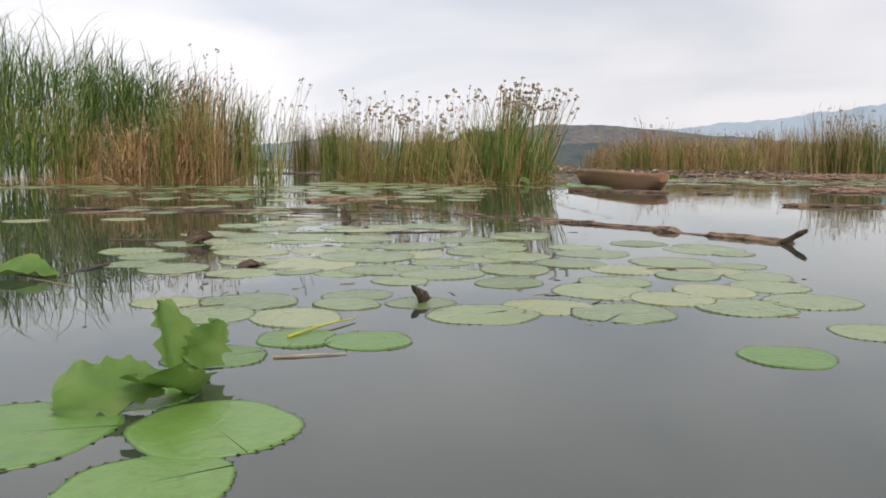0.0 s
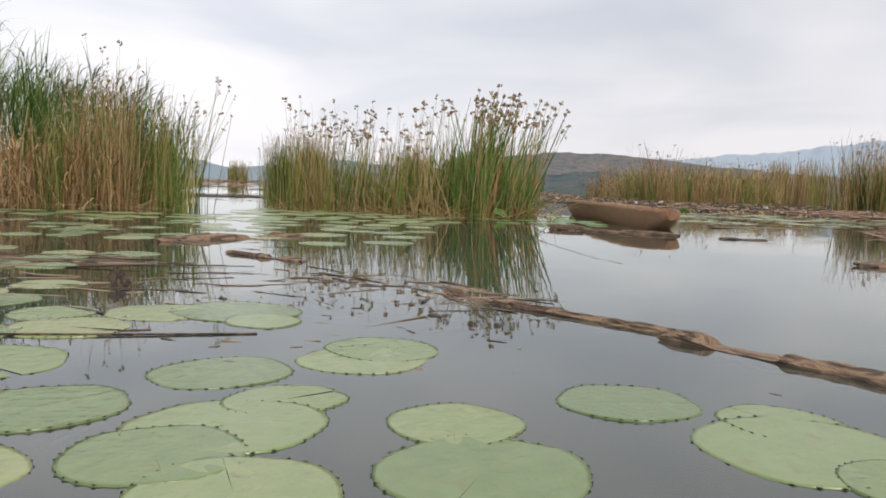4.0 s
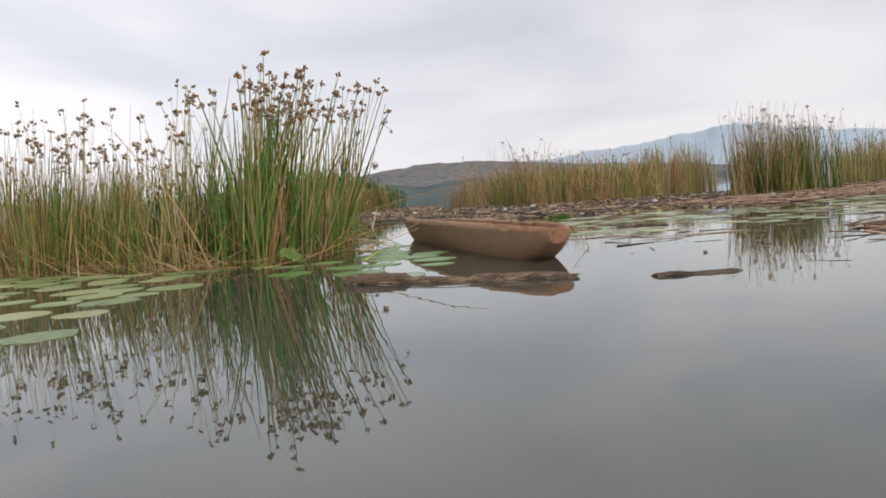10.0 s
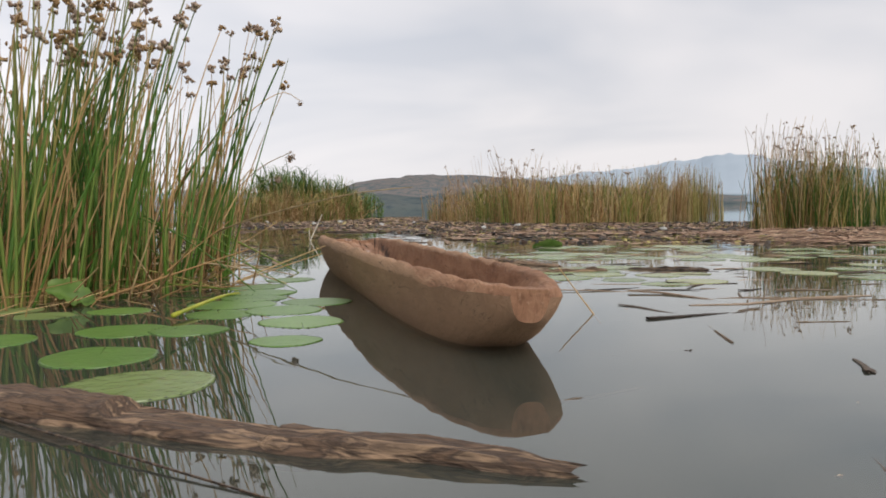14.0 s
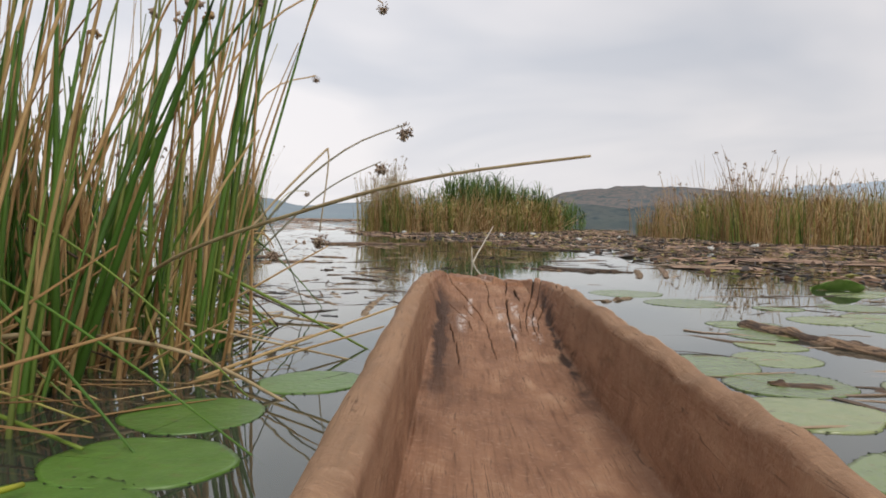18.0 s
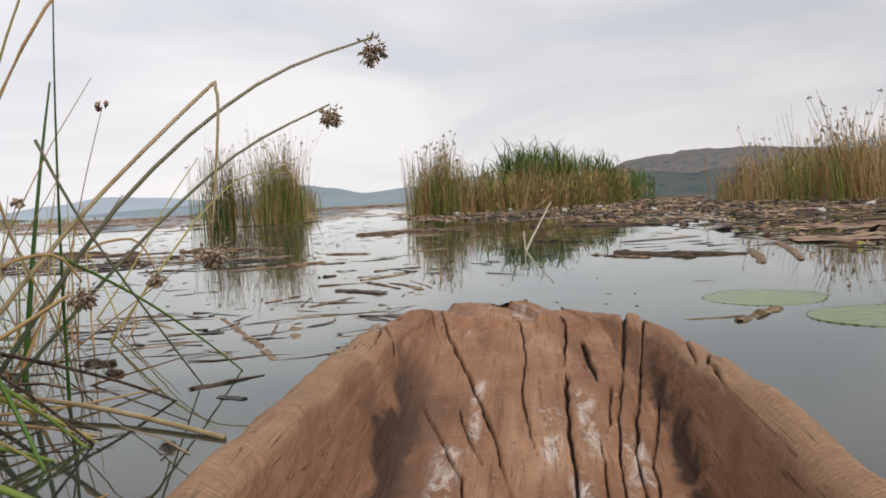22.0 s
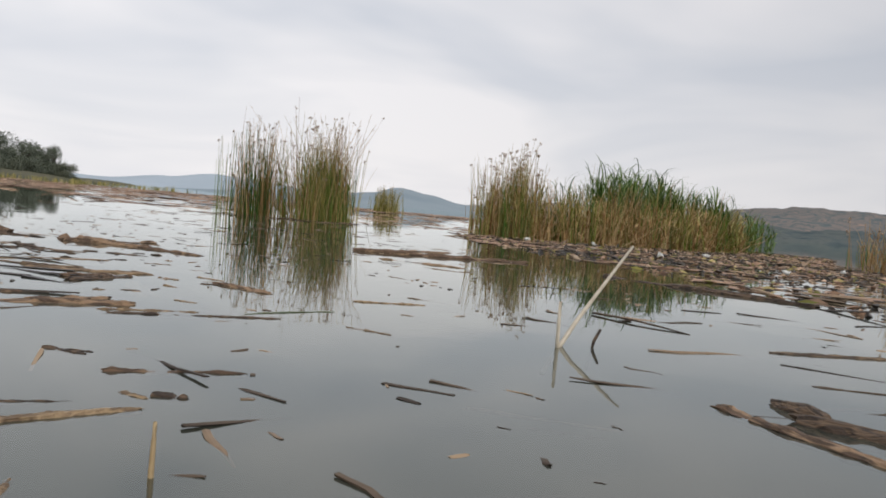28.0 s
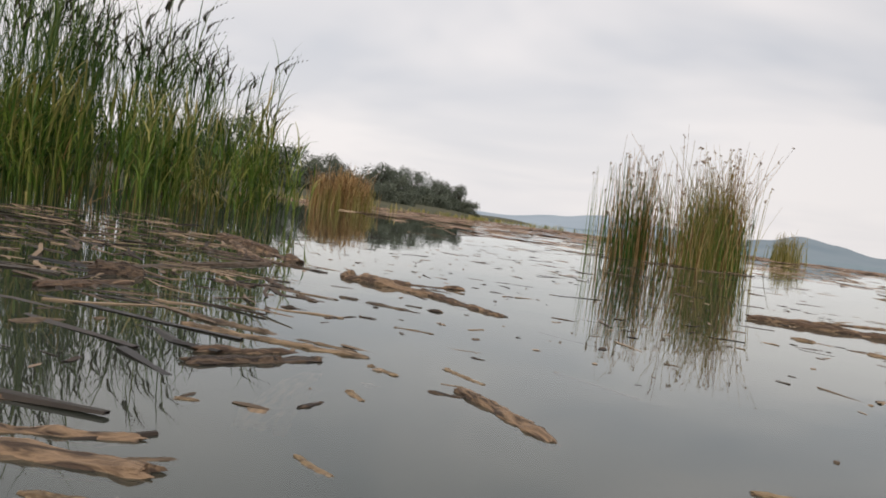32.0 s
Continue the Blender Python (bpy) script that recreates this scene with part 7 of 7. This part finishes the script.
# by metres behind the bow: half beam, depth of the hollow below the rim, half width of its floor to port and to starboard
BEAM = ((0.0, 0.095), (0.012, 0.130), (0.05, 0.166), (0.12, 0.200), (0.25, 0.246), (0.41, 0.293), (0.67, 0.340), (0.96, 0.368), (1.37, 0.385), (2.2, 0.388), (4.4, 0.375), (5.2, 0.32), (5.7, 0.24), (5.9, 0.17), (6.0, 0.08))
DEPTH = ((0.0, 0.0), (0.30, 0.002), (0.385, 0.006), (0.405, 0.026), (0.54, 0.046), (0.96, 0.096), (1.3, 0.15), (1.8, 0.205), (2.3, 0.235), (4.7, 0.235), (5.3, 0.12), (5.75, 0.01), (6.0, 0.0))
FLOOR_PORT = ((0.0, 0.01), (0.30, 0.150), (0.41, 0.178), (0.54, 0.190), (0.96, 0.222), (1.3, 0.250), (1.8, 0.275), (4.7, 0.290), (5.3, 0.20), (5.75, 0.10), (6.0, 0.01))
FLOOR_STAR = ((0.0, 0.01), (0.30, 0.180), (0.41, 0.205), (0.54, 0.218), (0.96, 0.245), (1.3, 0.268), (1.8, 0.285), (4.7, 0.290), (5.3, 0.20), (5.75, 0.10), (6.0, 0.01))
RIM = 0.288
# each crack: half width at its widest, then places across and back from the bow
CRACKS = (
    (0.0048, ((-0.255, 0.18), (-0.232, 0.34), (-0.175, 0.585), (-0.102, 0.90), (-0.062, 1.08), (-0.030, 1.30))),
    (0.0030, ((-0.285, 0.33), (-0.263, 0.42), (-0.205, 0.61))),
    (0.0046, ((-0.332, 0.56), (-0.300, 0.68), (-0.320, 0.76), (-0.275, 0.90), (-0.225, 0.93))),
    (0.0034, ((-0.345, 0.72), (-0.318, 0.80), (-0.300, 0.98))),
    (0.0030, ((0.345, 0.78), (0.322, 0.88), (0.298, 1.10))),
    (0.0036, ((0.352, 0.98), (0.325, 1.06), (0.300, 1.30))),
    (0.0030, ((-0.014, 0.30), (0.001, 0.61), (-0.008, 0.90), (0.006, 1.08), (0.017, 1.17))),
    (0.0046, ((0.101, 0.10), (0.109, 0.40), (0.087, 0.71))),
    (0.0052, ((0.090, 0.75), (0.076, 1.08), (0.077, 1.30), (0.085, 1.75))),
    (0.0095, ((0.144, 0.50), (0.147, 0.62), (0.153, 0.81))),
    (0.0085, ((0.268, 0.30), (0.245, 0.50), (0.216, 0.75))),
    (0.0032, ((0.216, 0.74), (0.191, 0.90), (0.158, 1.16), (0.15, 1.45))),
    (0.0036, ((0.310, 0.42), (0.229, 0.90), (0.189, 1.14), (0.184, 1.25), (0.19, 1.60))),
    (0.0026, ((0.181, 0.83), (0.146, 1.08))),
    (0.0030, ((0.264, 0.93), (0.218, 1.16), (0.206, 1.30), (0.21, 1.5))),
    (0.0030, ((-0.206, 0.98), (-0.166, 1.10), (-0.114, 1.25), (-0.09, 1.5))),
    (0.0024, ((0.132, 1.10), (0.127, 1.26), (0.12, 1.40))),
    (0.0024, ((-0.135, 0.97), (-0.105, 1.12), (-0.08, 1.20))),
    (0.0028, ((-0.03, 1.30), (-0.02, 1.50), (0.00, 1.9))),
    (0.0030, ((-0.20, 1.35), (-0.16, 1.7), (-0.15, 2.1))),
)


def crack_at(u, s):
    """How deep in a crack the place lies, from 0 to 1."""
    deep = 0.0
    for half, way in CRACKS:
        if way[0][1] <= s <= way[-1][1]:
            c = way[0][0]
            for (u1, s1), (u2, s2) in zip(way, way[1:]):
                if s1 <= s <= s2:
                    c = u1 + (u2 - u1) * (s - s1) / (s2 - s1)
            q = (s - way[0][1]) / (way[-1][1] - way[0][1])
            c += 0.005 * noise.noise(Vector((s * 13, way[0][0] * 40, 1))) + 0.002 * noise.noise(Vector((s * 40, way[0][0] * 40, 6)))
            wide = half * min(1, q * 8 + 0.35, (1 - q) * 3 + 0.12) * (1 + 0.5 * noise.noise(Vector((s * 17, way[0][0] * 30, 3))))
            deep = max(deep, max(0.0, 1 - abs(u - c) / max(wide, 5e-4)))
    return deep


def canoe():
    boat = thing("dugout_canoe", "weathered brown dugout canoe with a cracked hollowed bow afloat", "canoe")
    length = BEAM[-1][0]
    ss = [0.0, 0.006, 0.015, 0.03] + [0.045 + 0.0075 * i for i in range(200)] + [1.56 + 0.04 * i for i in range(107)] + [5.85, 5.9, 5.94, 5.97, length]
    nout, ngun, nin = 18, 44, 260
    outer_rows, star_rows, port_rows, hollow_rows = [], [], [], []
    for s in ss:
        w = eased(BEAM, s) + 0.006 * noise.noise(Vector((s * 2.3, 3, 0)))
        mid = -0.075 * math.exp(-((s / 0.16) ** 2))
        rim = RIM - 0.034 * math.exp(-((s / 0.55) ** 1.4))
        depth = eased(DEPTH, s)
        thick = min(0.082, 0.42 * w)
        gi = w - thick
        end = min(s, length - s)
        keel = -0.10 + (0.33 if s < 2 else 0.26) * math.exp(-((end / 0.42) ** 1.3))

        roll = 0.026 * min(1, max(0.0, s - 0.22) / 0.35) * min(1, max(0.0, length - s) / 0.5)

        def top(u):
            """Height of the rim and the hollow at u metres from the middle line."""
            c = min(eased(FLOOR_STAR if u > 0 else FLOOR_PORT, s), gi - 0.006)
            a = abs(u)
            if a >= gi:
                q = (a - gi) / thick
                z = rim + roll * math.sqrt(max(0.0, 1 - (2 * q - 1) ** 2)) - 0.03 * max(0.0, q - 0.5) ** 2 / 0.25
            elif a > c:
                q = (gi - a) / (gi - c)
                z = rim - depth * (1 - (1 - q) ** 1.5)
            else:
                z = rim - depth - 0.015 * min(1, depth / 0.1) * (1 - (a / max(c, 0.01)) ** 2)
            hewn = min(1, s / 0.05) * min(1, (length - s) / 0.1)
            z += hewn * (0.011 * noise.noise(Vector((u * 6, s * 2.6, 5))) + (0.013 if a > gi - 0.03 else 0.005) * noise.noise(Vector((u * 19, s * 7, 9))) + 0.0025 * noise.noise(Vector((u * 48, s * 16, 2))))
            # a chip broken out of the bow's edge, and the lump beside it
            if s < 0.43:
                cut = min(1, (0.43 - s) / 0.03)
                z += cut * (-0.013 if -0.03 < u < 0.03 else 0.009 if 0.035 <= u < 0.075 + 0.02 * noise.noise(Vector((s * 30, 1, 1))) else -0.006 if 0.10 < u < 0.17 else 0.0)
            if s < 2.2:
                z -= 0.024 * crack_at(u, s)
            return z

        outer = []
        for i in range(nout + 1):
            a = -1 + 2 * i / nout
            u = w * (abs(a) ** 0.60) * (1 if a > 0 else -1)
            lip = top(math.copysign(w, a)) + 0.0002
            z = keel + (lip - keel) * abs(a) ** 2.2
            outer.append((u, z))
        outer_rows.append([(u + mid, z, 9.0) for u, z in outer])
        star_rows.append([(u + mid, top(u), u) for u in (w - thick * i / ngun for i in range(ngun + 1))])
        hollow_rows.append([(u + mid, top(u), u) for u in (gi - 2 * gi * i / nin for i in range(nin + 1))])
        port_rows.append([(u + mid, top(u), u) for u in (-gi - thick * i / ngun for i in range(ngun + 1))])

    def skin(name, rows, label):
        m = len(rows[0])
        g = Geo()
        for s, r in zip(ss, rows):
            g.v += [Vector((x, -s, z)) for x, z, _ in r]
        for i in range(len(rows) - 1):
            for j in range(m - 1):
                a = i * m + j
                g.f.append((a, a + 1, a + m + 1, a + m))
                g.mi.append(0)
        me = g.mesh(name, M_canoe)
        # crack depth per vertex, for the shade painted into the wood colour
        me.attributes.new("crack_shade", "FLOAT", "POINT").data.foreach_set("value", [crack_at(u, s) if u < 8 and s < 2.2 else 0.0 for s, r in zip(ss, rows) for _, _, u in r])
        lay = me.uv_layers.new(name="across")
        for p in me.polygons:
            for li in p.loop_indices:
                i, j = divmod(me.loops[li].vertex_index, m)
                lay.data[li].uv = (rows[i][j][2], ss[i])
        return part(name, me, boat, label)

    skin("outer_hull", outer_rows, "rounded grey-brown outer skin")
    skin("gunwale", star_rows, "worn rounded rim")
    skin("gunwale", port_rows, "worn rounded rim")
    skin("hollow", hollow_rows, "cracked, burnt and chalk-stained hollow")
    # bow and stern, closed between the skin and the rim
    for nm, i in (("bow_end", 0), ("stern_end", len(ss) - 1)):
        g = Geo()
        loop = outer_rows[i] + star_rows[i][1:] + hollow_rows[i][1::20] + port_rows[i][:-1]
        g.v = [Vector((x, -ss[i], z)) for x, z, _ in loop]
        g.v.append(sum(g.v, Vector()) / len(g.v))
        k = len(loop)
        g.f = [(j, (j + 1) % k, k) for j in range(k)]
        g.mi = [0] * k
        part(nm, g.mesh(nm, M_canoe), boat)
    boat.matrix_basis = pose(BOW[0], BOW[1], -0.008, 0, 3.5, BOW_TURN)
    return boat


canoe()
